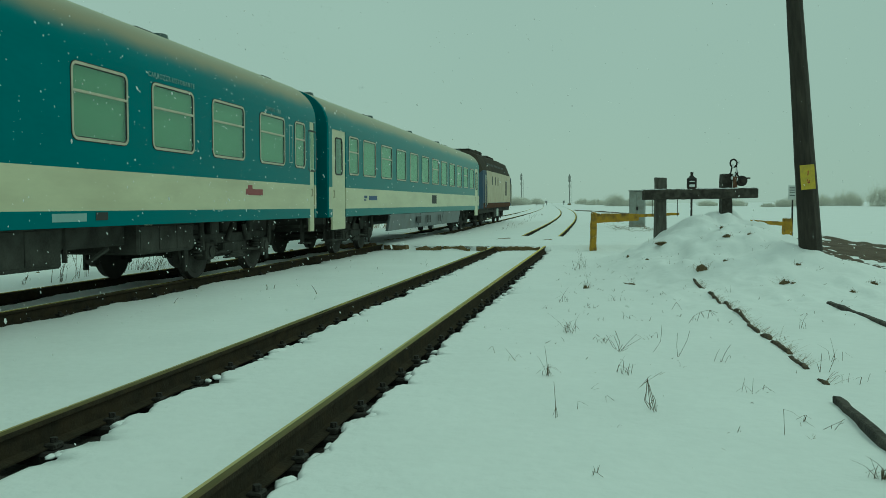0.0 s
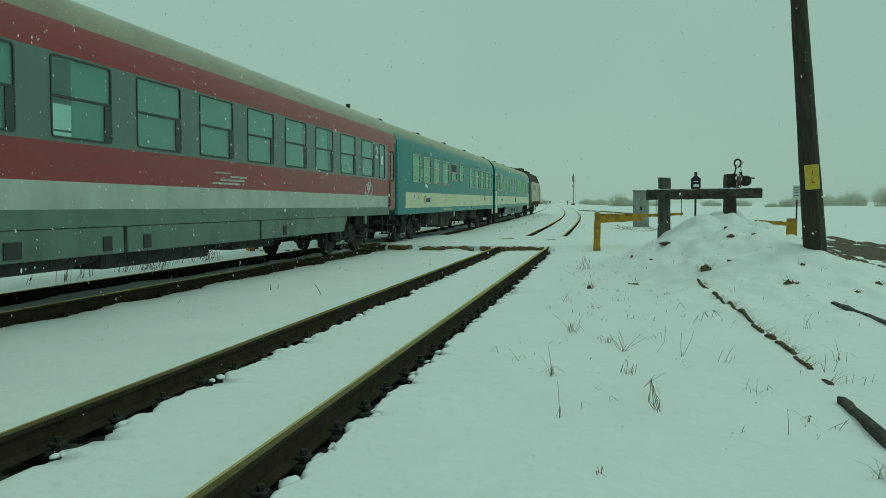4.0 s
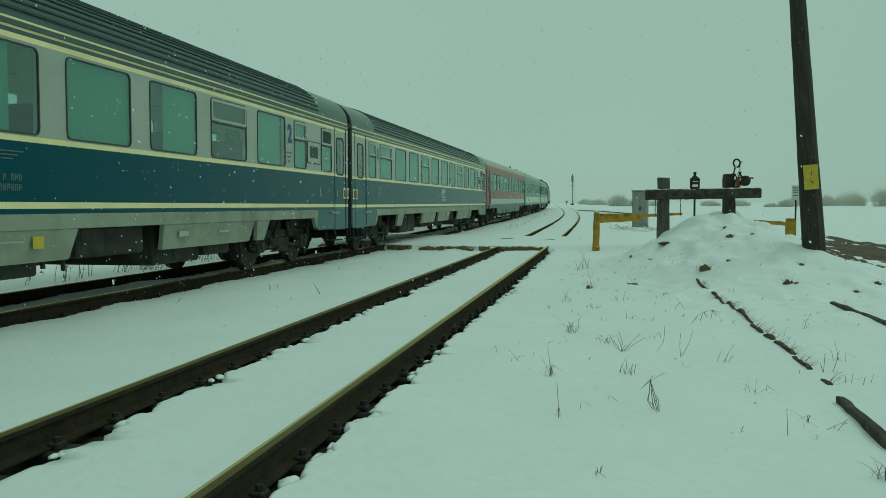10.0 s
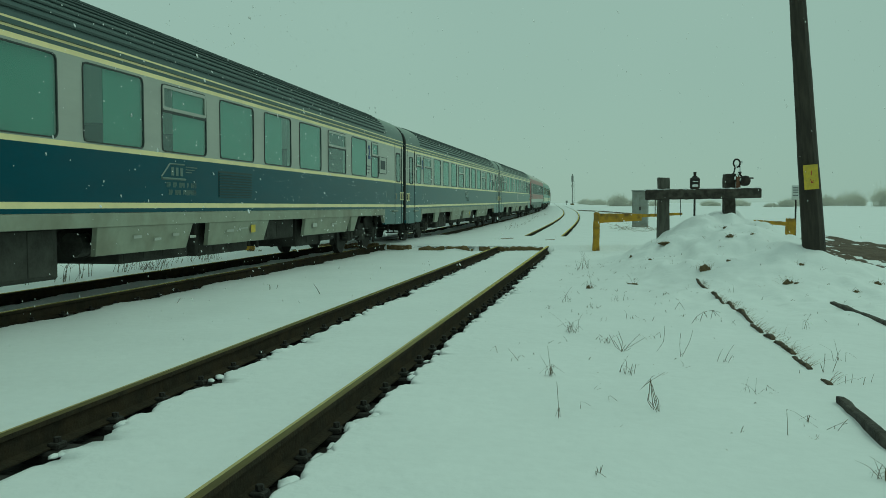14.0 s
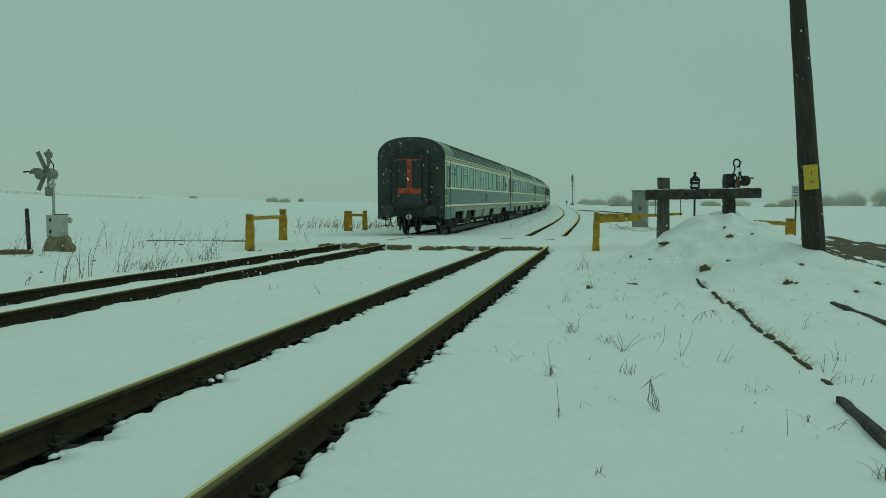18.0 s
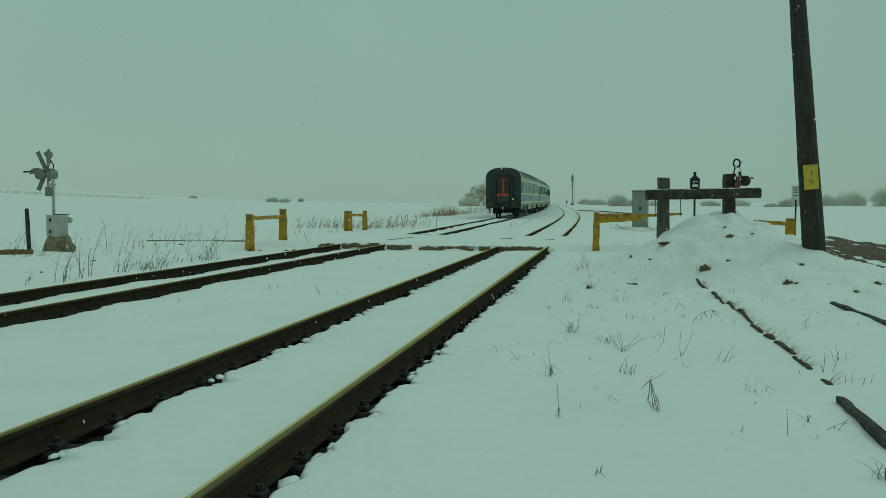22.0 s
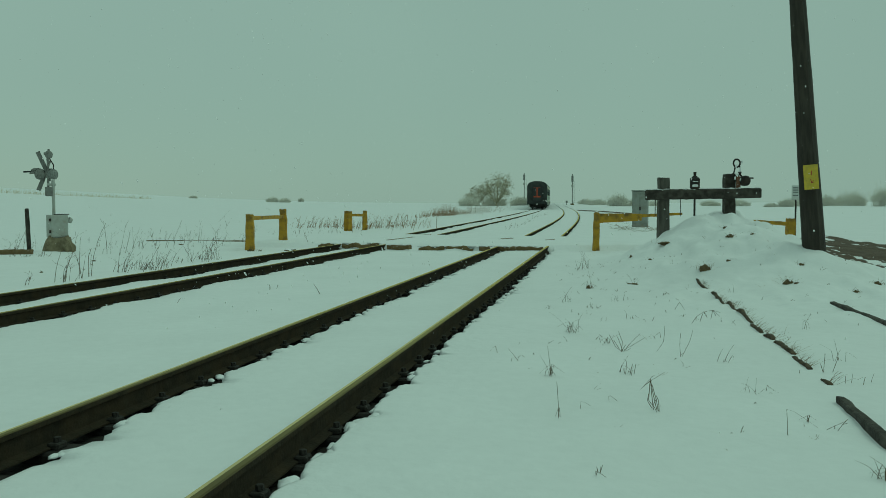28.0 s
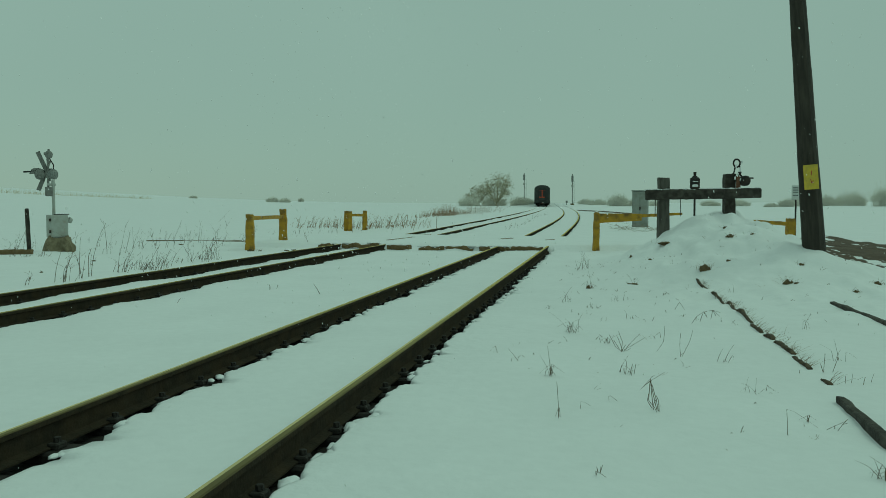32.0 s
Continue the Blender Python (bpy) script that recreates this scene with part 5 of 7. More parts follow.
    for y, q in ((-7.6, 11), (-4.1, 12), (0.7, 13), (4.7, 14)):
        pipework(c, y, y + 0.9, q)
    marks(c, "skirt_grille", [(-4.9, -4.6, 0.66, 0.85), (-3.0, -2.8, 0.66, 0.85), (-2.0, -1.8, 0.66, 0.85), (3.4, 3.6, 0.66, 0.85)], M_RUBBER)
    marks(c, "notice", [(J - 2.08, J - 1.84, 2.42, 2.66)], M_PAPER, "white paper notice in the window")
    lettering(c, "2", 0.44, J - 2.57, 2.72, M_WHITE, "class_number", "white class number")
    lettering(c, "2", 0.44, -L / 2 + 2.72, 2.72, M_WHITE, "class_number", "white class number")
    bm = bm_new()
    y, z = J - 3.42, 1.68
    for dy in (-0.2, 0.2):
        for k in range(16):
            a0, a1 = 2 * math.pi * k / 16, 2 * math.pi * (k + 1) / 16
            cyl(bm, (W + 0.003, y + dy + 0.14 * math.cos(a0), z + 0.14 * math.sin(a0)), (W + 0.003, y + dy + 0.14 * math.cos(a1), z + 0.14 * math.sin(a1)), 0.011, n=4)
    for p, q in (((-0.2, 0), (-0.08, 0.2)), ((-0.08, 0.2), (0.12, 0.2)), ((0.2, 0), (0.1, 0.28)), ((-0.08, 0.2), (0.02, 0)), ((0.02, 0), (0.12, 0.2)), ((-0.2, 0), (0.02, 0)), ((0.1, 0.28), (0.0, 0.3))):
        cyl(bm, (W + 0.003, y + p[0], z + p[1]), (W + 0.003, y + q[0], z + q[1]), 0.011, n=4)
    part("bicycle_sign", bm, M_WHITE, c, "white painted bicycle sign")
    marks(c, "logo", [(0.2, 1.3, 1.60, 1.63), (0.5, 1.5, 1.66, 1.69), (0.9, 1.6, 1.72, 1.75), (0.3, 0.9, 1.78, 1.80)], M_PALEBLUE, "pale emblem strokes")
    marks(c, "small_print", [(-10.3 + 0.085 * k, -10.3 + 0.085 * k + 0.05, 1.055, 1.105) for k in range(12)] + [(3.0 + 0.085 * k, 3.0 + 0.085 * k + 0.05, 1.055, 1.115) for k in range(34) if k % 7], M_SLATE)
    marks(c, "ventilation_panel", [(-L / 2 + 2.9, -L / 2 + 3.45, 1.60, 1.90)], M_MIDGREY)
    for y in (J - 1.4,):
        bm = bm_new()
        cyl(bm, (0.25, y, 3.98), (0.25, y, 4.23), 0.05, n=10)
        cyl(bm, (0.25, y, 4.16), (0.25, y, 4.24), 0.065, n=10)
        part("roof_pipe", bm, M_RUBBER, c)
    for y in (-9.5, 9.5):
        bogie(c, y)
    return c


# ---- diesel locomotive ----
M_LOCO_BLUE = mat("dark_blue_loco_paint", (0.010, 0.040, 0.085), 0.5, 0.15, 1.0, spec=0.2, dirt=(0.03, 0.035, 0.04), dirt_amount=0.5, dirt_scale=1.4)
M_LOCO_ROOF = mat("sooty_loco_roof", (0.040, 0.036, 0.028), 0.85, 0.3, 1.5, spec=0.1, dirt=(0.09, 0.075, 0.05), dirt_amount=0.5, dirt_scale=1.2)
M_LOCO_RUST = mat("rusty_brown_loco_frame", (0.085, 0.040, 0.022), 0.9, 0.35, 3, spec=0.1, dirt=(0.03, 0.025, 0.02), dirt_amount=0.6, dirt_scale=2)


def locomotive():
    c = thing("diesel_locomotive", pose(0, 0, 0), "blue and cream diesel locomotive with a dark roof hauling the train", "locomotive", "train")
    L = 16.8
    hw = 1.46
    sec = [(hw, 1.0), (hw, 3.10), (1.12, 3.92), (0.62, 4.16), (-0.62, 4.16), (-1.12, 3.92), (-hw, 3.10), (-hw, 1.0)]
    nose = [(x * 0.90, 1.0 + (z - 1.0) * 0.90) for x, z in sec]
    bm = bm_new()
    rows = loft(bm, [(-L / 2, nose), (-L / 2 + 0.55, sec), (L / 2 - 0.9, sec), (L / 2, nose)], closed=True)
    bm.faces.new(rows[0])
    bm.faces.new(list(reversed(rows[-1])))
    bmesh.ops.recalc_face_normals(bm, faces=bm.faces)
    for f in bm.faces:
        f.material_index = 1 if f.calc_center_median().z > 3.2 and abs(f.normal.y) < 0.8 else 0
    part("body", bm, [M_LOCO_BLUE, M_LOCO_ROOF], c)
    for sx in (1, -1):
        turn = pose(0, 0, 0, 0, 0, 0 if sx > 0 else 180)
        bm = bm_new()
        box(bm, hw - 0.01, hw + 0.010, -L / 2 + 2.25, L / 2 - 1.0, 1.30, 3.12, 0.004)
        part("side_panel", bm, M_LOCO_CREAM, c, "yellowed cream side panel").matrix_local = turn
        bm = bm_new()
        box(bm, hw - 0.02, hw + 0.006, -L / 2 + 0.8, L / 2 - 0.9, 1.0, 1.28, 0.004)
        part("sill", bm, M_LOCO_RUST, c, "rust-brown sill").matrix_local = turn
        for y in (-3.4, -1.9, -0.4):
            bm = bm_new()
            box(bm, hw, hw + 0.016, y - 0.17, y + 0.17, 2.35, 2.85, 0.006)
            part("side_window", bm, M_RUBBER, c).matrix_local = turn
        bm = bm_new()
        box(bm, hw, hw + 0.018, 4.2, 5.0, 1.75, 2.75, 0.006)
        part("air_intake", bm, M_RUBBER, c).matrix_local = turn
        for k in range(5):
            bm = bm_new()
            box(bm, hw, hw + 0.02, -4.6 + 1.9 * k, -4.6 + 1.9 * k + 0.5, 1.42, 1.85, 0.006)
            part("access_hatch", bm, M_LOCO_CREAM, c).matrix_local = turn
            bm = bm_new()
            box(bm, hw - 0.3, hw - 0.16, -4.9 + 1.9 * k, -4.9 + 1.9 * k + 1.6, 3.2, 3.5, 0.02, m=pose(0, 0, 0.1))
            part("roof_grille", bm, M_RUBBER, c).matrix_local = turn
        for y in (-L / 2 + 1.75, L / 2 - 0.55):
            bm = bm_new()
            box(bm, hw - 0.005, hw + 0.012, y - 0.33, y + 0.33, 1.05, 3.0, 0.02)
            door = part("cab_door", bm, M_LOCO_BLUE, c)
            door.matrix_local = turn
            bm = bm_new()
            box(bm, hw + 0.010, hw + 0.022, y - 0.20, y + 0.20, 2.35, 2.85, 0.01)
            part("cab_door_window", bm, M_PALEBLUE if y < 0 else M_RUBBER, door)
            for d in (-0.42, 0.42):
                bm = bm_new()
                cyl(bm, (hw + 0.05, y + d, 1.2), (hw + 0.05, y + d, 2.6), 0.018, n=6)
                part("handrail", bm, M_ALU, c).matrix_local = turn
        for y in (-1.3, 0.2):
            bm = bm_new()
            box(bm, 1.15, 1.32, y, y + 1.1, 0.42, 0.92, 0.03)
            part("battery_box", bm, M_PALEBLUE if y > 0 else M_UNDER, c).matrix_local = turn
    for d in (1, -1):
        for sx in (-1, 1):
            bm = bm_new()
            box(bm, sx * 0.55 - 0.42, sx * 0.55 + 0.42, -0.02, 0.02, 2.35, 2.95, 0.05, m=pose(0, d * (L / 2 + 0.005), 0))
            part("windscreen", bm, M_RUBBER, c)
        buffers(c, d * (L / 2 + 0.05), d)
        bm = bm_new()
        box(bm, -1.3, 1.3, d * (L / 2 + 0.02) - 0.06, d * (L / 2 + 0.02) + 0.06, 0.82, 1.22, 0.01)
        part("buffer_beam", bm, M_LOCO_RUST, c)
    for y, ln, w, h in ((-5.6, 2.6, 0.62, 0.16), (-2.3, 1.5, 0.45, 0.28), (0.2, 1.0, 0.30, 0.34), (3.2, 3.0, 0.6, 0.14)):
        bm = bm_new()
        box(bm, -w, w, y - ln / 2, y + ln / 2, 4.12, 4.16 + h, 0.04)
        part("roof_hood", bm, M_LOCO_ROOF, c)
    for y in (2.4, 4.0):
        bm = bm_new()
        cyl(bm, (0, y, 4.28), (0, y, 4.36), 0.5, 0.46, n=18)
        part("roof_fan", bm, M_UNDER, c)
    bm = bm_new()
    box(bm, -1.3, 1.3, -L / 2 + 0.1, L / 2 - 0.1, 0.72, 1.02, 0.03)
    box(bm, -1.1, 1.1, -1.9, 1.9, 0.35, 0.74, 0.05)
    part("underframe", bm, M_UNDER, c)
    for y in (-4.6, 4.6):
        bogie(c, y, 2.5)
    return c


# metres run by the train at each full second
RUN = [0.00, 7.99, 15.97, 23.94, 31.91, 39.89, 47.86, 55.89, 63.98, 72.09, 80.22, 88.37, 96.61, 104.83, 113.20, 121.63, 130.12, 138.63, 147.23, 155.90, 164.67, 173.52, 182.43, 191.38, 200.37, 209.39, 218.42, 227.46, 236.52, 245.57, 254.63, 263.68, 272.74]


def run(t):
    """How far the train has gone."""
    if t < 0:
        return 8.0 * t
    if t >= 32:
        return RUN[-1] + 9.06 * (t - 32)
    i = int(t)
    f = t - i
    slope = lambda k: (RUN[min(32, k + 1)] - RUN[max(0, k - 1)]) / (min(32, k + 1) - max(0, k - 1))
    return (2 * f ** 3 - 3 * f * f + 1) * RUN[i] + (f ** 3 - 2 * f * f + f) * slope(i) + (3 * f * f - 2 * f ** 3) * RUN[i + 1] + (f ** 3 - f * f) * slope(i + 1)


TRAIN = []


def build_train():
    TRAIN.append((locomotive(), 55.3, 4.6))
    TRAIN.append((turquoise_coach(), 33.05, 9.5))
    TRAIN.append((dining_coach(), 6.74, 8.6))
    TRAIN.append((red_coach(), -18.75, 9.5))
    TRAIN.append((blue_grey_coach("1", (0, 3, 7), "navy and light grey first class coach with ribbed roof"), -45.5, 9.5))
    TRAIN.append((blue_grey_coach("2", (0, 4, 8), "navy and light grey second class coach with ribbed roof"), -72.2, 9.5))
    TRAIN.append((blue_grey_coach("2", (1, 4, 8), "last navy and light grey coach with an orange-red end door", True, False), -98.98, 9.5))


build_train()


# ---------------- level crossing and lineside things ----------------
def gz(x, y):
    return float(ground_z(x, y))


def add_box_part(name, parent, dims, material, bevel=0.01, rough=0.0, label="", m=None):
    bm = bm_new()
    box(bm, *dims, bevel)
    if rough:
        bmesh.ops.subdivide_edges(bm, edges=bm.edges, cuts=3, use_grid_fill=True)
        roughen(bm, rough, 7.0, dims[0])
    ob = part(name, bm, material, parent, label)
    if m is not None:
        ob.matrix_local = m
    return ob


def bar_between(name, parent, a, b, wy, wz, material, rough=0.0, label="", taper=1.0):
    """A squared bar from a to b (local places), wy wide and wz high."""
    a, b = Vector(a), Vector(b)
    d = b - a
    bm = bm_new()
    box(bm, -wy / 2, wy / 2, -d.length / 2, d.length / 2, -wz / 2, wz / 2, min(wy, wz) * 0.12)
    if rough:
        bmesh.ops.subdivide_edges(bm, edges=[e for e in bm.edges if e.calc_length() > 0.5 * d.length], cuts=22)
        roughen(bm, rough, 6.0, a.x)
    if taper != 1.0:
        for v in bm.verts:
            v.co.z *= 1 + (taper - 1) * (v.co.y / d.length + 0.5)
    ob = part(name, bm, material, parent, label)
    ob.matrix_local = Matrix.Translation((a + b) / 2) @ d.to_track_quat("Y", "Z").to_matrix().to_4x4()
    return ob


def stalk(verts, faces, x, y, z, h, lean, ang, r=0.004, bend=0.3, n=4, kink=0.0):
    """A thin three-sided stem, snapped over at its upper part where kink is set."""
    b = len(verts)
    for k in range(n + 1):
        f = k / n
        g = min(f, 0.55) if kink else f
        out = lean * g * h + bend * g * g * h
        rr = r * (1 - 0.6 * f)
        cx, cy, cz = x + out * math.cos(ang), y + out * math.sin(ang), z + h * g * (1 - 0.35 * bend * g)
        if f > g:
            e = (f - g) * h
            cx, cy, cz = cx + e * math.cos(ang + kink), cy + e * math.sin(ang + kink), cz + e * 0.8 * math.cos(kink * 1.7)
        for q in range(3):
            a = 2 * math.pi * q / 3
            verts.append((cx + rr * math.cos(a), cy + rr * math.sin(a), cz))
    for k in range(n):
        for q in range(3):
            faces.append((b + k * 3 + q, b + k * 3 + (q + 1) % 3, b + (k + 1) * 3 + (q + 1) % 3, b + (k + 1) * 3 + q))


def guard_post_mesh(h, w, seed):
    bm = bm_new()
    box(bm, -w / 2, w / 2, -w / 2, w / 2, -0.35, h, 0.025)
    bmesh.ops.subdivide_edges(bm, edges=[e for e in bm.edges if e.calc_length() > 0.5], cuts=7)
    for v in bm.verts:
        if v.co.z > h * 0.72:
            v.co.x *= 0.86
        if v.co.z < 0.12:
            v.co.x *= 1.12
            v.co.y *= 1.12
    roughen(bm, 0.018, 5.0, seed)
    return bm


def guard_rail(posts, beams, label, group=""):
    """Concrete posts (x, y, height, width) with beams between them."""
    x0, y0 = posts[0][:2]
    g = thing("guard_rail", pose(x0, y0, gz(x0, y0)), label, "guard rail", group)
    for i, (x, y, h, w) in enumerate(posts):
        ob = part("post", guard_post_mesh(h, w, i * 3.1 + x), M_YELLOW, g)
        ob.matrix_local = pose(x - x0, y - y0, gz(x, y) - gz(x0, y0), 1.0 * (-1) ** i, 0.6, 12 + 5 * i)
    for a, b, wy, wz, tp in beams:
        bar_between("beam", g, [a[k] - (x0, y0, gz(x0, y0))[k] for k in range(3)], [b[k] - (x0, y0, gz(x0, y0))[k] for k in range(3)], wy, wz, M_YELLOW, 0.012, taper=tp)
    bm = bm_new()
    for x, y, h, w in posts:
        bmesh.ops.create_icosphere(bm, subdivisions=2, radius=1.0, matrix=Matrix.Translation((x - x0, y - y0, gz(x, y) - gz(x0, y0) + h - 0.005)) @ Matrix.Diagonal((w * 0.44, w * 0.46, 0.035, 1)))
    tagged(part("snow_cap", bm, M_SNOW, g, smooth=True), kind="stuff")
    return g


guard_rail([(-10.95, 26.0, 1.12, 0.25), (-11.22, 29.6, 1.10, 0.27)], [((-10.95, 26.0, 0.86), (-11.22, 29.6, 0.86), 0.13, 0.12, 1.0)],
           "yellow-painted concrete guard rail at the level crossing", "crossing guards")
guard_rail([(-12.95, 43.2, 1.02, 0.27), (-12.72, 43.0, 1.02, 0.22), (-12.3, 44.3, 1.0, 0.24)], [((-12.9, 43.2, 0.78), (-12.3, 44.3, 0.76), 0.14, 0.13, 1.0)],
           "short yellow concrete guard rail beyond the crossing road", "crossing guards")
guard_rail([(-0.25, 27.0, 1.16, 0.18), (5.52, 27.97, 1.0, 0.24)], [((-0.2, 27.0, 0.86), (1.1, 27.21, 0.89), 0.13, 0.29, 0.72), ((1.1, 27.21, 0.93), (2.3, 27.42, 0.99), 0.10, 0.10, 0.7), ((4.4, 27.77, 0.76), (5.45, 27.95, 0.68), 0.12, 0.10, 1.2)],
           "yellow concrete guard rail with a long broken beam", "crossing guards")


def crossing_planks():
    """Timber edge of the crossing's deck, showing under a lip of snow."""
    deck = thing("crossing_deck", pose(-5, 27, 0), "worn brown timber edges of the level crossing deck", "crossing deck")
    rng = random.Random(61)
    for x0, x1, y0, y1, w, zt in ((-5.62, -4.84, 26.42, 26.50, 0.20, 0.0), (-4.78, -3.97, 26.55, 26.62, 0.18, 0.0), (-3.79, -3.46, 26.70, 26.74, 0.14, 0.0), (-3.24, -2.6, 26.66, 26.72, 0.16, 0.0), (-2.63, -1.85, 26.74, 26.82, 0.15, 0.0),
                              (-6.72, -5.95, 26.9, 26.6, 0.15, 0.02), (-9.1, -8.6, 27.2, 27.25, 0.16, 0.03), (-8.35, -7.15, 27.4, 27.45, 0.15, 0.045)):
        plank = bar_between("plank", deck, (x0 + 5, y0 - 27, -0.070 + zt), (x1 + 5, y1 - 27, -0.064 + zt), w, 0.13, M_PLANK, 0.035)
        for v in plank.data.vertices:
            v.co += noise.noise_vector(v.co * 13 + Vector((x0, 0, 0))) * 0.03
            v.co.z -= 0.11 * max(0.0, noise.noise(Vector((x0, v.co.y * 4.5, 0))) + 0.12)
        # the lip of snow on its top
        bm = bm_new()
        n = int((x1 - x0) / 0.07)
        for k in range(n):
            f = (k + rng.random()) / n
            if noise.noise(Vector((x0 + f * 3.0, 5.5, 0))) > 0.12:
                continue
            bmesh.ops.create_icosphere(bm, subdivisions=2, radius=1.0, matrix=Matrix.Translation((x0 + (x1 - x0) * f + 5, y0 + (y1 - y0) * f - 27 + 0.045, -0.004 + zt)) @ Matrix.Diagonal((rng.uniform(0.06, 0.15), w * rng.uniform(0.5, 0.7), rng.uniform(0.018, 0.032), 1)))
        roughen(bm, 0.016, 9.0, x0)
        cap = part("snow_cap", bm, M_SNOW, deck, smooth=True)
        cap["kind"] = "stuff"
    for x0, x1, y0, y1 in ((-3.75, -3.35, 31.6, 32.4), (-2.05, -1.75, 31.0, 31.4), (-7.5, -7.25, 29.9, 33.3), (-8.3, -7.2, 36.3, 36.4)):
        bar_between("plank", deck, (x0 + 5, y0 - 27, -0.015), (x1 + 5, y1 - 27, -0.015), 0.12, 0.12, M_PLANK, 0.03)


crossing_planks()


def brush_heap():
    """Dead branches thrown down behind the guard rail."""
    rng = random.Random(31)
    verts, faces = [], []
    for _ in range(110):
        f = rng.random()
        x, y = 0.4 + 2.6 * f + rng.gauss(0, 0.2), 44.5 + 4.5 * rng.random()
        stalk(verts, faces, x, y, gz(x, y) + rng.uniform(-0.04, 0.30) * math.sin(math.pi * f) - 0.03, rng.uniform(0.03, 0.16), rng.uniform(3.0, 8.0), rng.choice((0.1, 3.1)) + rng.gauss(0, 0.5), rng.uniform(0.014, 0.03), rng.uniform(-1.5, 1.5), 5)
    return tagged(from_np("brush_heap", verts, faces, M_GRASS), "heap of dead brown branches under thin snow", "branches", kind="stuff")


brush_heap()


# ---- wire tensioner of old sleepers on the mound ----
def tensioner():
    x0, y0, z0 = 1.28, 20.0, gz(1.28, 20.0)
    t = thing("wire_tensioner", pose(x0, y0, z0), "signal wire tensioner on a frame of dark old sleepers", "wire tensioner")
    L = lambda x, y, z: (x - x0, y - y0, z - z0)
    for x, y, zb, zt in ((1.28, 20.08, 0.2, 1.86), (2.73, 20.48, 0.4, 1.94)):
        bm = bm_new()
        box(bm, -0.115, 0.115, -0.12, 0.12, zb - z0, zt - z0, 0.012)
        bmesh.ops.subdivide_edges(bm, edges=[e for e in bm.edges if e.calc_length() > 0.8], cuts=8)
        roughen(bm, 0.016, 7.0, x)
        ob = part("upright", bm, M_WOOD_GREY if x < 2 else M_WOOD_DARK, t, "greyed upright sleeper" if x < 2 else "")
        ob.matrix_local = pose(x - x0, y - y0, 0, 0, 0, 10)
    bar_between("crossbeam", t, L(0.88, 19.79, 1.47), L(3.36, 20.25, 1.51), 0.16, 0.22, M_WOOD_DARK, 0.014, "heavy dark crossbeam")
    bm = bm_new()
    roll = [(-1.2 + 0.2 * k) for k in range(13)]
    for k in roll:
        bmesh.ops.create_icosphere(bm, subdivisions=1, radius=1.0, matrix=Matrix.Translation((k, 0.02 * math.sin(k * 7), 0)) @ Matrix.Diagonal((0.10 + 0.05 * math.sin(k * 5), 0.06, 0.022, 1)))
    ob = part("snow_crust", bm, M_SNOW, t, smooth=True)
    ob.matrix_local = pose(2.12 - x0, 20.02 - y0, 1.60 - z0, 0, -0.9, 10.5)
    # lantern-shaped weight box with its knob
    bm = bm_new()
    box(bm, -0.10, 0.10, -0.09, 0.09, 0, 0.25, 0.025)
    cyl(bm, (0, 0, 0.25), (0, 0, 0.29), 0.07, 0.04, n=12)
    cyl(bm, (0, 0, 0.28), (0, 0, 0.37), 0.028, 0.036, n=10)
    ob = part("lantern_box", bm, M_IRON, t, "black iron lantern-shaped box")
    ob.matrix_local = pose(1.94 - x0, 19.98 - y0, 1.60 - z0)
    bm = bm_new()
    box(bm, -0.06, 0.06, -0.097, -0.086, 0.045, 0.10, 0.01)
    box(bm, -0.055, 0.055, -0.097, -0.086, 0.155, 0.172, 0.004)
    part("snowed_glass", bm, M_SNOW, ob)
    bm = bm_new()
    for dx, dz, r in ((0.90, 0.25, 0.035), (0.98, 0.16, 0.04), (0.93, 0.05, 0.03), (1.02, 0.33, 0.028), (0.88, -0.02, 0.03), (1.0, -0.06, 0.03)):
        bmesh.ops.create_icosphere(bm, subdivisions=1, radius=1.0, matrix=Matrix.Translation((dx + 0.66, 0.23, dz + 1.86 - z0)) @ Matrix.Diagonal((r * 0.8, 0.03, r * 1.6, 1)))
    tagged(part("clinging_snow", bm, M_SNOW, t, smooth=True), kind="stuff")
    for x, zb in ((1.94, 0.9), (1.64, 1.0), (1.10, 1.0)):
        bm = bm_new()
        cyl(bm, (x - x0, 19.98 - y0, zb - z0), (x - x0, 19.98 - y0, 1.40 - z0), 0.022 if x > 1.9 else 0.008, n=8)
        part("pull_rod", bm, M_IRON, t)
    # pulley group on the second upright
    bm = bm_new()
    for k in range(24):
        a0, a1 = 2 * math.pi * k / 24, 2 * math.pi * (k + 1) / 24
        cyl(bm, (0.075 * math.cos(a0), 0, 0.085 * math.sin(a0)), (0.075 * math.cos(a1), 0, 0.085 * math.sin(a1)), 0.020, n=6)
    ob = part("ring", bm, M_IRON, t, "black iron ring")
    ob.matrix_local = pose(2.86 - x0, 20.30 - y0, 2.17 - z0, 0, 0, 15)
    bm = bm_new()
    for p, q, r in (((2.83, 2.09), (2.80, 1.95), 0.016), ((2.92, 2.12), (2.95, 1.95), 0.016), ((2.95, 1.95), (2.86, 1.86), 0.02), ((2.80, 1.95), (2.70, 1.88), 0.014), ((2.90, 1.98), (3.02, 1.80), 0.018), ((2.84, 1.86), (2.92, 1.62), 0.02), ((2.96, 1.84), (3.22, 1.84), 0.016)):
        cyl(bm, (p[0] - x0, 0.3, p[1] - z0), (q[0] - x0, 0.3, q[1] - z0), r, n=6)
    part("lever", bm, M_IRON, t)
    bm = bm_new()
    cyl(bm, (0, -0.05, 0), (0, 0.05, 0), 0.115, n=20)
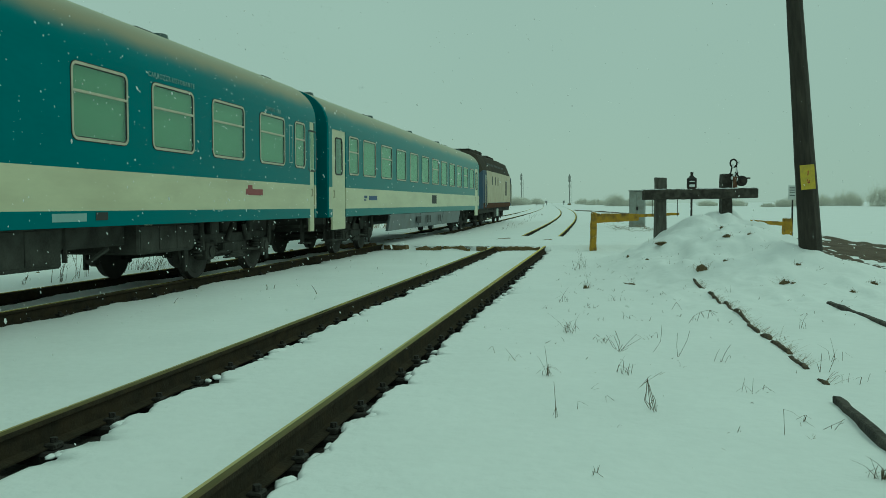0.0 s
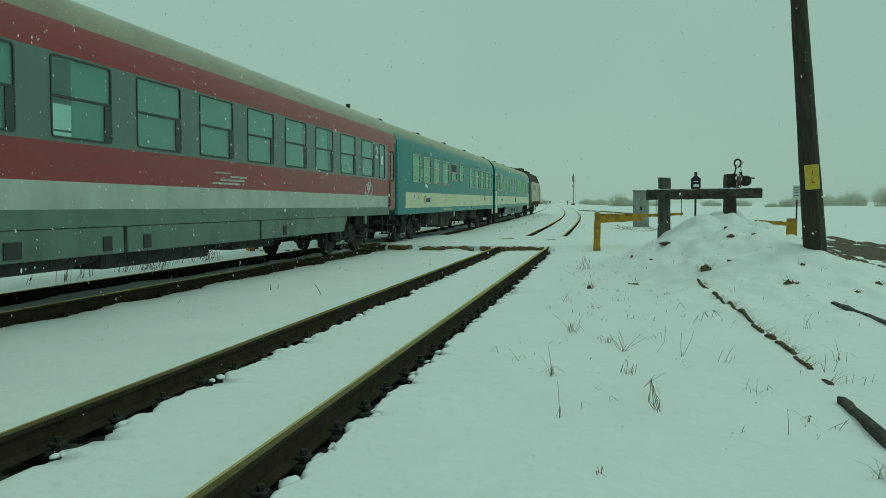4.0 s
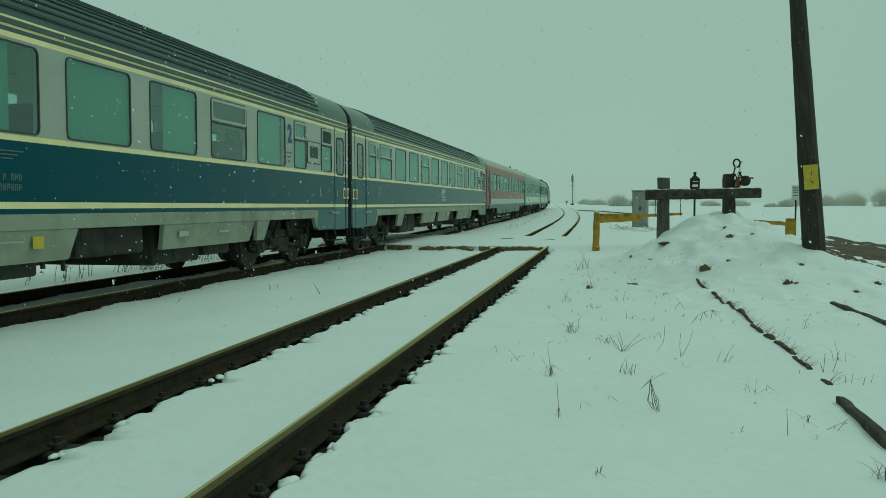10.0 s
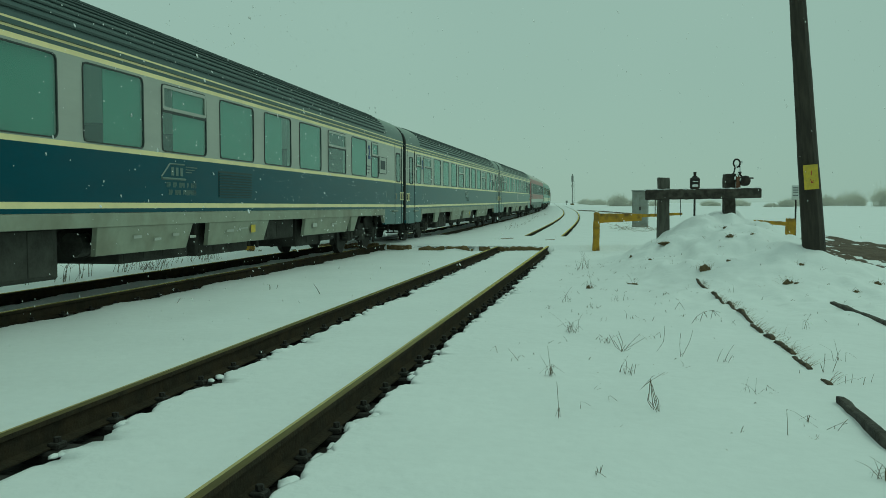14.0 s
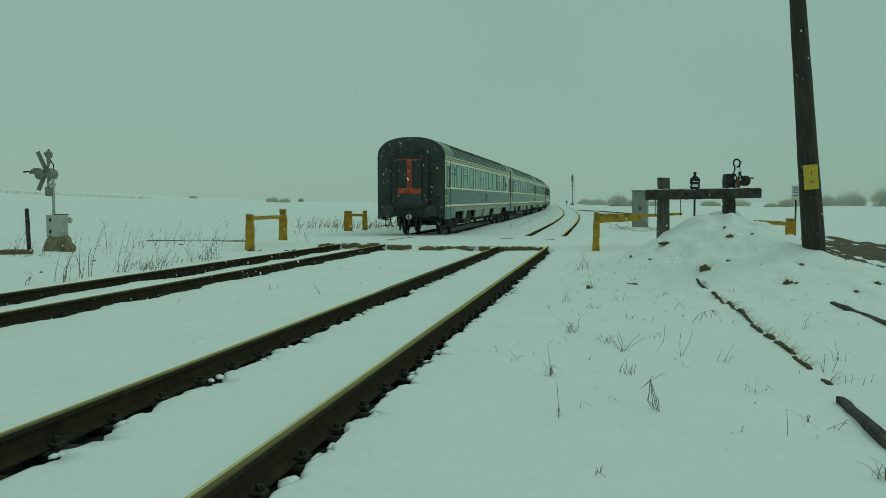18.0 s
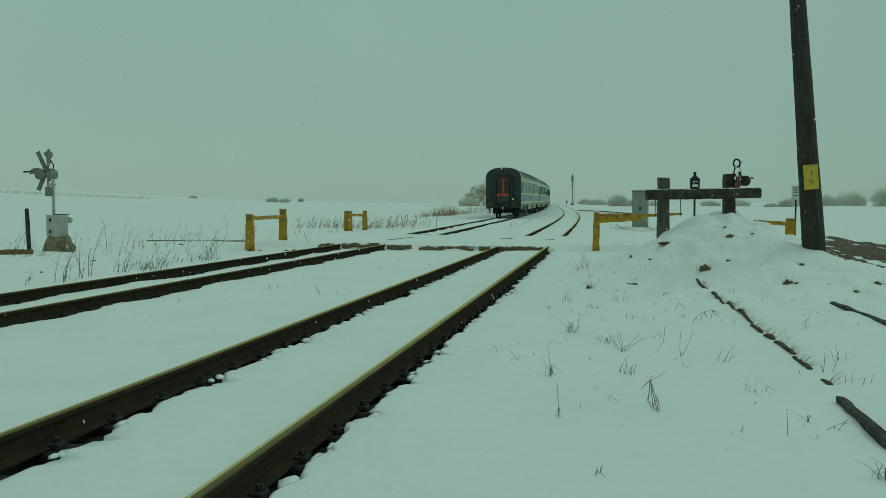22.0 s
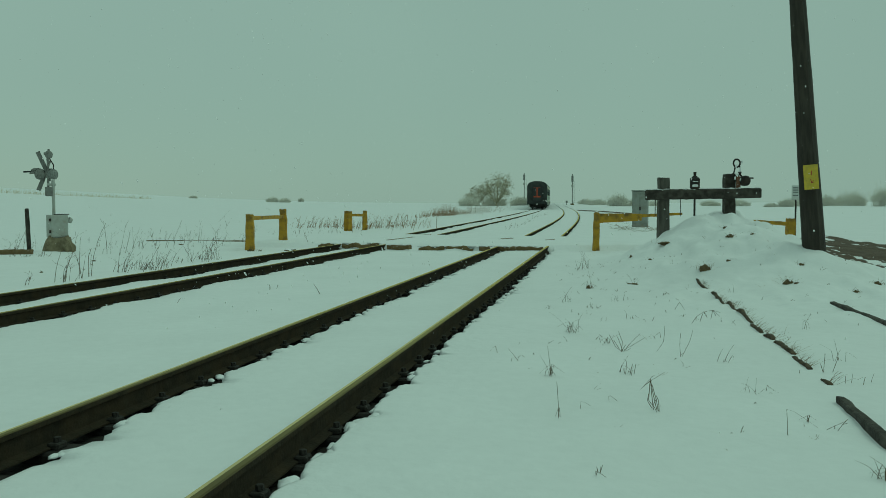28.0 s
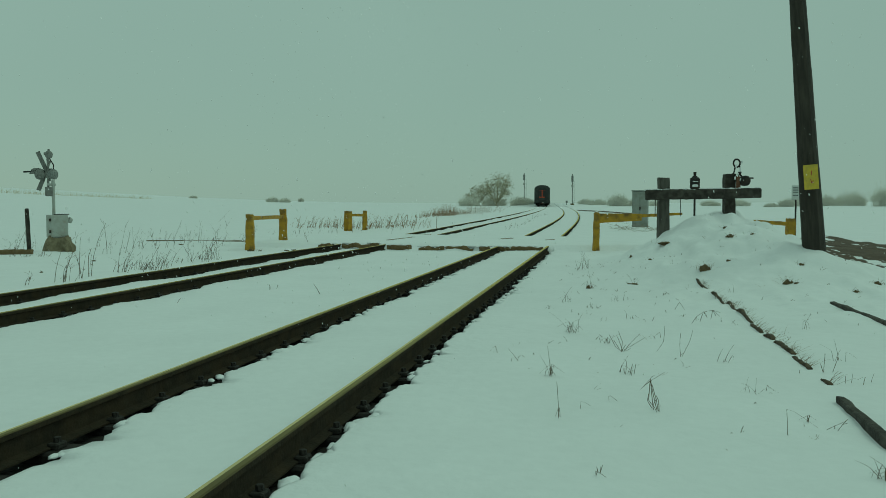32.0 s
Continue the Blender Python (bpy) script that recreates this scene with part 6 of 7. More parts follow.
    cyl(bm, (0, -0.08, 0), (0, -0.05, 0), 0.05, n=12)
    ob = part("pulley", bm, M_IRON, t, "dark iron pulley wheel")
    ob.matrix_local = pose(3.03 - x0, 20.28 - y0, 1.78 - z0, 0, 0, 15)
    bm = bm_new()
    box(bm, -0.045, 0.045, -0.04, 0.04, -0.16, 0.10, 0.015)
    ob = part("bracket", bm, mat("rusty_bracket", (0.17, 0.085, 0.05), 0.85, 0.3, 10), t, "rusty bracket")
    ob.matrix_local = pose(2.90 - x0, 20.30 - y0, 1.78 - z0)
    return t


tensioner()


# ---- leaning pole with its yellow plate ----
def lineside_pole():
    a, b = Vector((3.65, 16.45, 0.44)), Vector((3.33, 16.61, 4.87))
    d = (b - a).normalized()
    base = a - d * 0.9
    p = thing("line_pole", Matrix.Translation(base), "leaning tarred wooden line pole with a yellow plate", "pole")
    q = d.to_track_quat("Z", "Y").to_matrix().to_4x4()
    bm = bm_new()
    H = 8.2
    rows = []
    for k in range(24):
        z = H * k / 23
        w = 0.197 - 0.0128 * z
        prof = []
        for i in range(12):
            ang = 2 * math.pi * i / 12 + 0.26
            c, s = math.cos(ang), math.sin(ang)
            r = w / max(abs(c), abs(s)) * 0.5 + w * 0.55
            r = min(r, w * 1.13)
            prof.append((c * r, s * r, z))
        rows.append([bm.verts.new(v) for v in prof])
    for r0, r1 in zip(rows, rows[1:]):
        for i in range(12):
            bm.faces.new((r0[i], r0[(i + 1) % 12], r1[(i + 1) % 12], r1[i]))
    bm.faces.new(rows[-1])
    roughen(bm, 0.008, 4.0)
    ob = part("shaft", bm, M_POLE, p)
    ob.matrix_local = q
    bm = bm_new()
    box(bm, -0.118, 0.118, -0.006, 0.006, -0.215, 0.215, 0.003)
    pl = part("plate", bm, M_PLATE, p, "faded yellow plate")
    pl.matrix_local = Matrix.Translation(Vector((3.53, 16.235, 1.73)) - base) @ pose(0, 0, 0, 0, -4.6, -12)
    for x, z, w, h, r in ((0.01, 0.07, 0.016, 0.085, 8), (0.0, -0.075, 0.014, 0.075, -14), (0.025, -0.08, 0.012, 0.055, 12), (0.012, -0.10, 0.05, 0.012, 5)):
        bm = bm_new()
        box(bm, -w / 2, w / 2, -0.0095, -0.005, -h / 2, h / 2)
        k = part("mark", bm, M_ORANGE, pl)
        k.matrix_local = pose(x, 0, z, 0, r, 0)
    bm = bm_new()
    for k in range(5):
        z = 0.95 + 0.62 * k
        bmesh.ops.create_icosphere(bm, subdivisions=1, radius=1.0, matrix=q @ Matrix.Translation((-0.19, -0.02, z)) @ Matrix.Diagonal((0.015, 0.04, 0.12, 1)))
    ob = tagged(part("snow_patch", bm, M_SNOW, p, smooth=True), kind="stuff")
    return p


lineside_pole()


# ---- crossing signal seen from behind ----
def crossing_signal():
    x, y = -16.75, 24.75
    s = thing("crossing_signal", pose(x, y, gz(x, y), 0, 0, 34.1), "grey level crossing signal with crossed boards on concrete base", "crossing signal")
    bm = bm_new()
    rows = []
    for z, r in ((-0.2, 0.47), (0.1, 0.44), (0.30, 0.36), (0.46, 0.29)):
        rows.append([bm.verts.new((r * math.copysign(min(1, abs(math.cos(a)) * 1.3), math.cos(a)), r * 0.9 * math.copysign(min(1, abs(math.sin(a)) * 1.3), math.sin(a)), z)) for a in [2 * math.pi * i / 22 for i in range(22)]])
    for a, b in zip(rows, rows[1:]):
        for i in range(22):
            bm.faces.new((a[i], a[(i + 1) % 22], b[(i + 1) % 22], b[i]))
    bm.faces.new(rows[-1])
    roughen(bm, 0.10, 4.5, 2.0)
    roughen(bm, 0.05, 13.0, 5.0)
    part("base", bm, M_CONC, s, "crumbling mossy concrete base")
    bm = bm_new()
    box(bm, -0.27, 0.27, -0.2, 0.2, 0.42, 1.12, 0.02)
    cab = part("cabinet", bm, M_GREY, s)
    cab.matrix_local = pose(-0.03, 0, 0, 0, 0, 18)
    add_box_part("cabinet_door", cab, (-0.25, 0.18, -0.216, -0.2, 0.47, 1.07), M_GREY, 0.008)
    for z in (0.56, 0.92):
        add_box_part("hinge", cab, (-0.31, -0.25, -0.225, -0.19, z, z + 0.09), M_IRON, 0.004)
    bm = bm_new()
    cyl(bm, (0.27, 0, 0.97), (0.36, 0, 0.97), 0.06, n=12)
    cyl(bm, (0.34, 0, 0.97), (0.44, 0, 0.92), 0.10, 0.075, n=14)
    part("horn", bm, M_GREY, cab)
    add_box_part("visor", cab, (-0.1, 0.34, -0.1, 0.1, 1.125, 1.15), M_IRON, 0.006)
    bm = bm_new()
    cyl(bm, (-0.12, 0, 1.1), (-0.12, 0, 2.20), 0.048, n=12)
    part("mast", bm, M_GREY, s)
    bm = bm_new()
    cyl(bm, (-0.31, 0, 1.95), (-0.31, 0, 3.20), 0.040, n=12)
    part("upper_mast", bm, M_SIGNAL, s)
    bm = bm_new()
    box(bm, -0.36, -0.05, -0.05, 0.05, 2.12, 2.20, 0.01)
    part("mast_bracket", bm, M_GREY, s)
    for a, b in (((-0.64, 0.06, 3.34), (-0.36, 0.06, 2.66)), ((-0.36, 0.09, 2.66), (-0.64, 0.09, 1.95)), ((-0.34, 0.10, 2.66), (-0.22, 0.28, 3.05)), ((-0.34, 0.12, 2.66), (-0.24, 0.28, 2.3))):
        bar_between("cross_board", s, a, b, 0.03, 0.15 if a[0] < -0.35 else 0.07, M_SIGNAL, 0.0, "weathered crossed warning board")
    for dx, r, name in ((-0.58, 0.20, "lamp_head"), (-0.14, 0.19, "lamp_head")):
        bm = bm_new()
        cyl(bm, (0, -0.05, 0), (0, 0.06, 0), r, r * 0.96, n=20)
        cyl(bm, (0, -0.14, 0), (0, -0.05, 0), r * 0.55, r * 0.85, n=18)
        cyl(bm, (0, -0.17, 0), (0, -0.14, 0), r * 0.25, r * 0.3, n=12)
        for k in range(9):
            a = radians(10 + 160 * k / 8)
            cyl(bm, (r * math.cos(a), 0.05, r * math.sin(a)), (r * math.cos(a), 0.30, r * math.sin(a)), 0.028, n=4)
        lamp = part(name, bm, M_SIGNAL if dx < -0.3 else M_FAR_GREY, s)
        lamp.matrix_local = pose(dx, 0.02, 2.53, 0, 0, 38) @ pose(0, 0, 0, 0, 0, 0)
        bm = bm_new()
        cyl(bm, (0, 0.06, 0), (0, 0.075, 0), r * 0.8, n=18)
        part("lens", bm, M_RUBBER, lamp)
    bm = bm_new()
    cyl(bm, (-0.58, 0, 2.53), (-0.14, 0, 2.53), 0.025, n=8)
    box(bm, -0.40, -0.24, -0.04, 0.04, 2.40, 2.66, 0.006)
    part("lamp_bracket", bm, M_SIGNAL, s)
    add_box_part("junction_box", s, (-0.42, -0.16, -0.11, 0.11, 1.74, 2.08), M_SIGNAL, 0.03)
    bm = bm_new()
    bmesh.ops.create_uvsphere(bm, u_segments=14, v_segments=8, radius=0.15, matrix=Matrix.Translation((-0.27, 0, 3.24)) @ Matrix.Diagonal((0.95, 0.7, 1, 1)))
    cyl(bm, (-0.44, 0, 3.27), (-0.30, 0, 3.27), 0.05, 0.08, n=8)
    cyl(bm, (-0.27, 0, 3.38), (-0.27, 0, 3.44), 0.04, n=8)
    part("bell", bm, M_SIGNAL, s)
    bm = bm_new()
    for p, q in (((-0.25, 3.10), (-0.18, 2.98)), ((-0.18, 2.98), (-0.12, 2.88)), ((-0.12, 2.88), (-0.12, 2.72))):
        cyl(bm, (p[0], 0, p[1]), (q[0], 0, q[1]), 0.022, n=6)
    part("conduit", bm, M_IRON, s)
    bar_between("arm", s, (-0.74, 0.1, 2.63), (-1.14, 0.1, 2.61), 0.03, 0.055, M_RUBBER)
    fit = Matrix.Translation((0, 0, 1.88)) @ Matrix.Diagonal((0.84, 0.84, 0.855, 1)) @ Matrix.Translation((0, 0, -1.95))
    for ob in s.children:
        if ob.name.split(".")[0] not in ("base", "cabinet", "mast"):
            ob.matrix_basis = fit @ ob.matrix_basis
    return s


crossing_signal()


def stake(x, y, h, w, lean, label):
    bm = bm_new()
    box(bm, -w / 2, w / 2, -w / 2, w / 2, -0.3, h, w * 0.15)
    bmesh.ops.subdivide_edges(bm, edges=[e for e in bm.edges if e.calc_length() > 0.5], cuts=6)
    roughen(bm, w * 0.12, 5, x)
    ob = link_mesh("stake", bm, M_WOOD_DARK)
    ob.matrix_world = pose(x, y, gz(x, y), 0, lean, 20)
    return tagged(ob, label, "post")


stake(-17.6, 24.5, 1.33, 0.11, -2.0, "dark weathered wooden stake in the snow")


def lying_timber(x0, y0, x1, y1, w, h, lift, label, material=M_WOOD_DARK):
    ob = bar_between("timber", None, (x0, y0, gz(x0, y0) + lift), (x1, y1, gz(x1, y1) + lift), w, h, material, 0.02)
    return tagged(ob, label, "timber")


lying_timber(-17.4, 22.5, -16.25, 22.75, 0.18, 0.16, 0.06, "old brown sleeper end lying in the snow", M_PLANK)
lying_timber(-17.6, 31.6, -13.6, 32.4, 0.10, 0.05, 0.012, "long brown plank half covered with snow", M_PLANK)
# old edging that runs beside the track, crumbled and half buried
def edging_x(y):
    return float(np.interp(y, (6.9, 8.0, 9.8, 11.8, 13.5, 15.2), (1.69, 1.70, 1.70, 1.68, 1.635, 1.52)))


def crumbled_edging():
    e = thing("path_edging", pose(1.64, 6.6, gz(1.64, 6.6)), "crumbled dark edging of an old path showing through snow", "edging")
    rng = random.Random(9)
    for ya, yb, th in ((15.15, 14.25, 0.06), (13.85, 12.75, 0.05), (12.6, 11.7, 0.035), (11.62, 10.7, 0.05), (10.62, 9.95, 0.045), (9.85, 9.35, 0.05), (9.22, 8.45, 0.04), (8.35, 7.75, 0.022), (7.25, 7.0, 0.022)):
        ln, y = ya - yb, (ya + yb) / 2
        w = rng.uniform(0.03, 0.045)
        x = edging_x(y)
        slant = (edging_x(ya) - edging_x(yb)) / ln
        bm = bm_new()
        box(bm, -w / 2, w / 2, -ln / 2, ln / 2, -0.08, th * 0.7, 0.006)
        bmesh.ops.subdivide_edges(bm, edges=[q for q in bm.edges if q.calc_length() > 0.5 * ln], cuts=int(8 + ln * 18))
        for v in bm.verts:
            f = abs(v.co.y) * 2 / ln
            v.co.x += slant * v.co.y
            v.co.z -= 0.6 * th * f ** 5 * (v.co.z > 0)
            v.co.z += gz(x + slant * v.co.y, y + v.co.y) - gz(x, y)
            v.co += noise.noise_vector(v.co * 15 + Vector((y, 0, 0))) * 0.016 + Vector((0.022, 0, 0.036)) * noise.noise(Vector((0, v.co.y * 2.1, y)))
        ob = part("edging_piece", bm, M_EDGING, e)
        ob.matrix_local = pose(x - 1.64, y - 6.6, gz(x, y) - gz(1.64, 6.6), 0, 0, rng.uniform(-2, 2))
        verts, faces = [], []
        for _ in range(int(40 * ln)):
            yy = rng.uniform(-ln / 2, ln / 2)
            stalk(verts, faces, slant * yy + rng.uniform(-0.02, 0.05), yy, -0.01 + gz(x + slant * yy, y + yy) - gz(x, y), rng.uniform(0.03, 0.10), rng.uniform(0.3, 1.8), rng.uniform(-1.2, 1.2), 0.0024, rng.uniform(0, 1.0), 4)
        tagged(from_np("grass_fringe", verts, faces, M_GRASS, ob), kind="stuff")


crumbled_edging()
lying_timber(1.615, 6.40, 1.565, 3.2, 0.058, 0.085, 0.0, "long dark edging timber in the snow")
lying_timber(3.12, 12.9, 3.22, 8.6, 0.07, 0.08, 0.008, "second edging timber beside the buried path")


def relay_cabinet():
    x, y = 2.0, 51.3
    c = thing("relay_cabinet", pose(x, y, gz(x, y), 0, 0, -8), "light grey trackside relay cabinet", "cabinet")
    bm = bm_new()
    box(bm, -0.43, 0.43, -0.3, 0.3, -0.1, 2.02, 0.02)
    part("body", bm, M_RELAY, c)
    bm = bm_new()
    box(bm, -0.47, 0.47, -0.34, 0.34, 2.02, 2.09, 0.015)
    part("lid", bm, M_RELAY, c)
    for sx in (-1, 1):
        d = add_box_part("cabinet_door", c, (sx * 0.205 - 0.19, sx * 0.205 + 0.19, -0.325, -0.3, 0.2, 1.9), M_RELAY, 0.01)
        add_box_part("door_handle", d, (-0.03 * sx, -0.03 * sx + 0.04, -0.35, -0.325, 0.95, 1.15), M_IRON, 0.005)
    return c


relay_cabinet()


def small_sign():
    x, y = 5.98, 29.6
    s = thing("warning_sign", pose(x, y, gz(x, y), 0, 0, 12), "small weathered white sign on a thin dark post", "sign")
    z0 = gz(x, y)
    bm = bm_new()
    cyl(bm, (0.02, 0.02, -0.2), (0.02, 0.02, 1.86 - z0), 0.028, n=8)
    part("post", bm, M_IRON, s)
    bm = bm_new()
    box(bm, -0.13, 0.13, -0.012, 0.0, 1.42 - z0, 1.88 - z0, 0.004)
    b = part("board", bm, M_WHITE, s)
    for z in (1.80, 1.73, 1.66, 1.56):
        add_box_part("text_bar", b, (-0.09, 0.08, -0.016, -0.011, z - z0 - 0.018, z - z0 + 0.012), M_MIDGREY, 0)


small_sign()


def far_signal(x, y, h, label):
    s = thing("railway_signal", pose(x, y, gz(x, y)), label, "railway signal")
    bm = bm_new()
    cyl(bm, (0, 0, -0.2), (0, 0, h), 0.10, 0.08, n=10)
    part("mast", bm, M_FAR_GREY, s)
    add_box_part("signal_head", s, (-0.24, 0.24, -0.25, 0.0, h - 1.7, h - 0.3), M_FAR_GREY, 0.1)
    add_box_part("number_plate", s, (-0.22, 0.22, -0.2, -0.16, h - 2.9, h - 2.3), M_GREY, 0.01)
    bm = bm_new()
    for k in range(12):
        box(bm, 0.14, 0.52, 0.02, 0.05, 0.5 + 0.42 * k, 0.53 + 0.42 * k)
    for xx in (0.14, 0.5):
        box(bm, xx, xx + 0.03, 0.02, 0.05, 0.2, h - 1.4)
    part("ladder", bm, M_FAR_GREY, s)
    add_box_part("base", s, (-0.4, 0.4, -0.4, 0.4, -0.3, 0.35), M_CONC, 0.05)


far_signal(-19.4, 215.3, 7.6, "tall colour light signal in the haze beside the track")
far_signal(-6.9, 192.2, 6.7, "colour light signal in the haze at the curve")
for x, y in ((-11.5, 186.2), (-8.1, 192.0)):
    bm = bm_new()
    cyl(bm, (0, 0, -0.2), (0, 0, 0.5), 0.07, n=8)
    box(bm, -0.2, 0.2, -0.15, 0.15, 0.4, 0.95, 0.06)
    ob = link_mesh("dwarf_signal", bm, M_FAR_GREY)
    ob.matrix_world = pose(x, y, gz(x, y))
    tagged(ob, "low dark shunting signal beside the rails", "railway signal")


# ---- bare earth where the snow has gone ----
def earth_strip(x0, y0, x1, y1, w, n, seed, label):
    verts, faces = [], []
    a, b = Vector((x0, y0)), Vector((x1, y1))
    side = Vector((-(b - a).y, (b - a).x)).normalized()
    m = 9
    for i in range(n + 1):
        f = i / n
        for k in range(m):
            e = (k / (m - 1) - 0.5) * 2
            ww = w * (0.55 + 0.45 * noise.noise(Vector((f * n * 0.35, seed, 0.3 if e > 0 else 4.2)))) * min(1.0, 6 * f + 0.15, 6 * (1 - f) + 0.15)
            p = a.lerp(b, f) + side * e * ww
            verts.append((p.x, p.y, gz(p.x, p.y) + 0.07 * (1 - e ** 4) - 0.012 + 0.012 * noise.noise(Vector((p.x * 4, p.y * 4, seed)))))
    for i in range(n):
        for k in range(m - 1):
            faces.append((i * m + k, i * m + k + 1, (i + 1) * m + k + 1, (i + 1) * m + k))
    ob = from_np("muddy_road", verts, faces, M_EARTH)
    return tagged(ob, label, "road", kind="structure")


def muddy_road():
    """The service road beside the line: ruts of mud that rise through thin snow."""
    xs = np.arange(5.4, 14.0, 0.06)
    ys = np.arange(9.0, 60.0, 0.2)
    X, Y = np.meshgrid(xs, ys)
    n = 0.4 * vnoise(X * 1.5 + 3, Y * 0.22) + 0.4 * vnoise(X * 6.0, Y * 0.45 + 8) + 0.2 * vnoise(X * 12.0, Y * 2.0 + 1)
    mask = smooth(5.6, 6.5, X + 0.4 * (vnoise(Y * 0.4, X * 0) - 0.5)) * (1 - smooth(9.0, 11.5, X)) * smooth(10, 14, Y) * (1 - smooth(36, 46, Y))
    Z = ground_z(X, Y) - 0.06 + mask * (0.047 + 0.17 * (n - 0.33))
    m, k = X.shape
    i = np.arange(m * k).reshape(m, k)
    faces = np.stack([i[:-1, :-1], i[:-1, 1:], i[1:, 1:], i[1:, :-1]], -1).reshape(-1, 4)
    ob = from_np("road", np.stack([X, Y, Z], -1).reshape(-1, 3), faces, M_EARTH, smooth=True)
    return tagged(ob, "muddy brown service road with ruts showing through the snow", "road", kind="structure")


muddy_road()
earth_strip(-3.6, 120.0, 4.5, 92.0, 1.6, 30, 9.0, "brown earth bank beside the far curve")


def weed(x, y, h, n, spread, label, material=M_STALK, r=0.005, seed=0, name="weed", lean=0.5, bend=0.5):
    """Dry stems that rise from one root under the snow."""
    rng = random.Random(seed + int(x * 100))
    verts, faces = [(0, 0, -0.06)], []
    for _ in range(n):
        a = rng.random() * 6.283
        d = rng.random() * spread
        b = len(verts)
        stalk(verts, faces, d * math.cos(a), d * math.sin(a), -0.03, h * rng.uniform(0.45, 1.0), rng.uniform(0, lean), rng.random() * 6.283, r * rng.uniform(0.6, 1.2), rng.uniform(0, bend), 6, rng.choice((0, 0, 0.6, 1.4, 2.2)))
        faces += [(b, b + 1, 0), (b + 1, b + 2, 0)]
    ob = from_np(name, verts, faces, material)
    ob.matrix_world = pose(x, y, gz(x, y))
    return tagged(ob, label, "weed")


# single dry weeds in the snow beside the near track
for i, (x, y, h, n, sp, le, be) in enumerate(( (0.04, 9.0, 0.18, 7, 0.10, 0.8, 0.8), (-0.41, 6.95, 0.22, 9, 0.06, 0.3, 0.4),
                                     (-0.32, 9.55, 0.25, 12, 0.10, 0.5, 0.5), (-0.46, 18.6, 0.42, 14, 0.22, 0.5, 0.5), (-0.22, 14.6, 0.26, 8, 0.08, 0.6, 0.4), 
                                     (0.92, 11.0, 0.12, 3, 0.05, 1.0, 1.0), (1.08, 5.44, 0.36, 1, 0.0, 0.12, 0.1), (-0.02, 4.42, 0.10, 4, 0.02, 0.9, 0.3), (0.8, 5.4, 0.06, 3, 0.03, 1.5, 0.5),
                                      (-0.11, 6.6, 0.12, 3, 0.06, 0.8, 1.5), (-0.29, 5.65, 0.22, 2, 0.06, 0.15, 0.2), (2.03, 8.2, 0.20, 5, 0.12, 0.3, 0.4),
                                      (1.26, 5.8, 0.13, 3, 0.02, 0.4, 0.5), (1.18, 6.65, 0.06, 3, 0.03, 0.9, 0.6), (1.04, 8.0, 0.18, 4, 0.06, 0.4, 0.5),
                                     (0.51, 15.8, 0.12, 5, 0.08, 0.8, 0.4), (-0.64, 7.25, 0.05, 4, 0.05, 1.5, 1.0), (1.37, 4.6, 0.14, 20, 0.05, 0.7, 0.5), (0.19, 7.25, 0.16, 5, 0.08, 0.5, 0.5),
                                     (0.30, 10.8, 0.16, 4, 0.08, 0.4, 0.4), (0.55, 9.3, 0.14, 3, 0.06, 0.5, 0.4), (-0.1, 11.8, 0.14, 5, 0.12, 0.4, 0.3), (0.2, 12.9, 0.16, 6, 0.14, 0.4, 0.3), (2.2, 10.3, 0.2, 4, 0.1, 0.4, 0.4),
                                     (2.35, 7.6, 0.14, 3, 0.1, 0.5, 0.5), (1.9, 7.1, 0.16, 4, 0.12, 0.6, 0.4), (3.0, 9.4, 0.16, 4, 0.15, 0.5, 0.4), (1.05, 6.2, 0.07, 2, 0.03, 0.8, 0.4), (-0.5, 12.6, 0.2, 7, 0.14, 0.5, 0.4))):
    weed(x, y, h * 1.3, n, sp, "dry brown weed stalks standing in the snow", r=0.0032, seed=i, lean=le, bend=be)

def stem_weed(x, y, strokes, r, label):
    """A weed drawn stem by stem; strokes run through (across, up) places in metres, and side shoots spring from a stem."""
    verts, faces = [(0, 0, -0.05)], []
    for k, st in enumerate(strokes):
        b = len(verts)
        pts = [Vector((u * 0.983, u * 0.181 + 0.012 * k * (-1) ** k, v)) for u, v in st]
        near = 0
        if st[0][1] > 0.025 and b > 1:
            near = min(range(1, b), key=lambda i: (Vector(verts[i]) - pts[0]).length_squared)
            pts[0] = Vector(verts[near])
        for i, p in enumerate(pts):
            rr = 0.58 * r * (1 - 0.25 * i / len(pts))
            for q in range(4):
                verts.append((p.x + rr * math.cos(q * 1.5708), p.y + 0.5 * rr * math.sin(q * 1.5708), p.z + 0.6 * rr * math.sin(q * 1.5708)))
        for i in range(len(pts) - 1):
            for q in range(4):
                faces.append((b + i * 4 + q, b + i * 4 + (q + 1) % 4, b + i * 4 + 4 + (q + 1) % 4, b + i * 4 + 4 + q))
        faces.append((b, b + 1, near))
    ob = from_np("weed", verts, faces, M_STALK)
    ob.matrix_world = pose(x, y, gz(x, y) - 0.012)
    return tagged(ob, label, "weed")


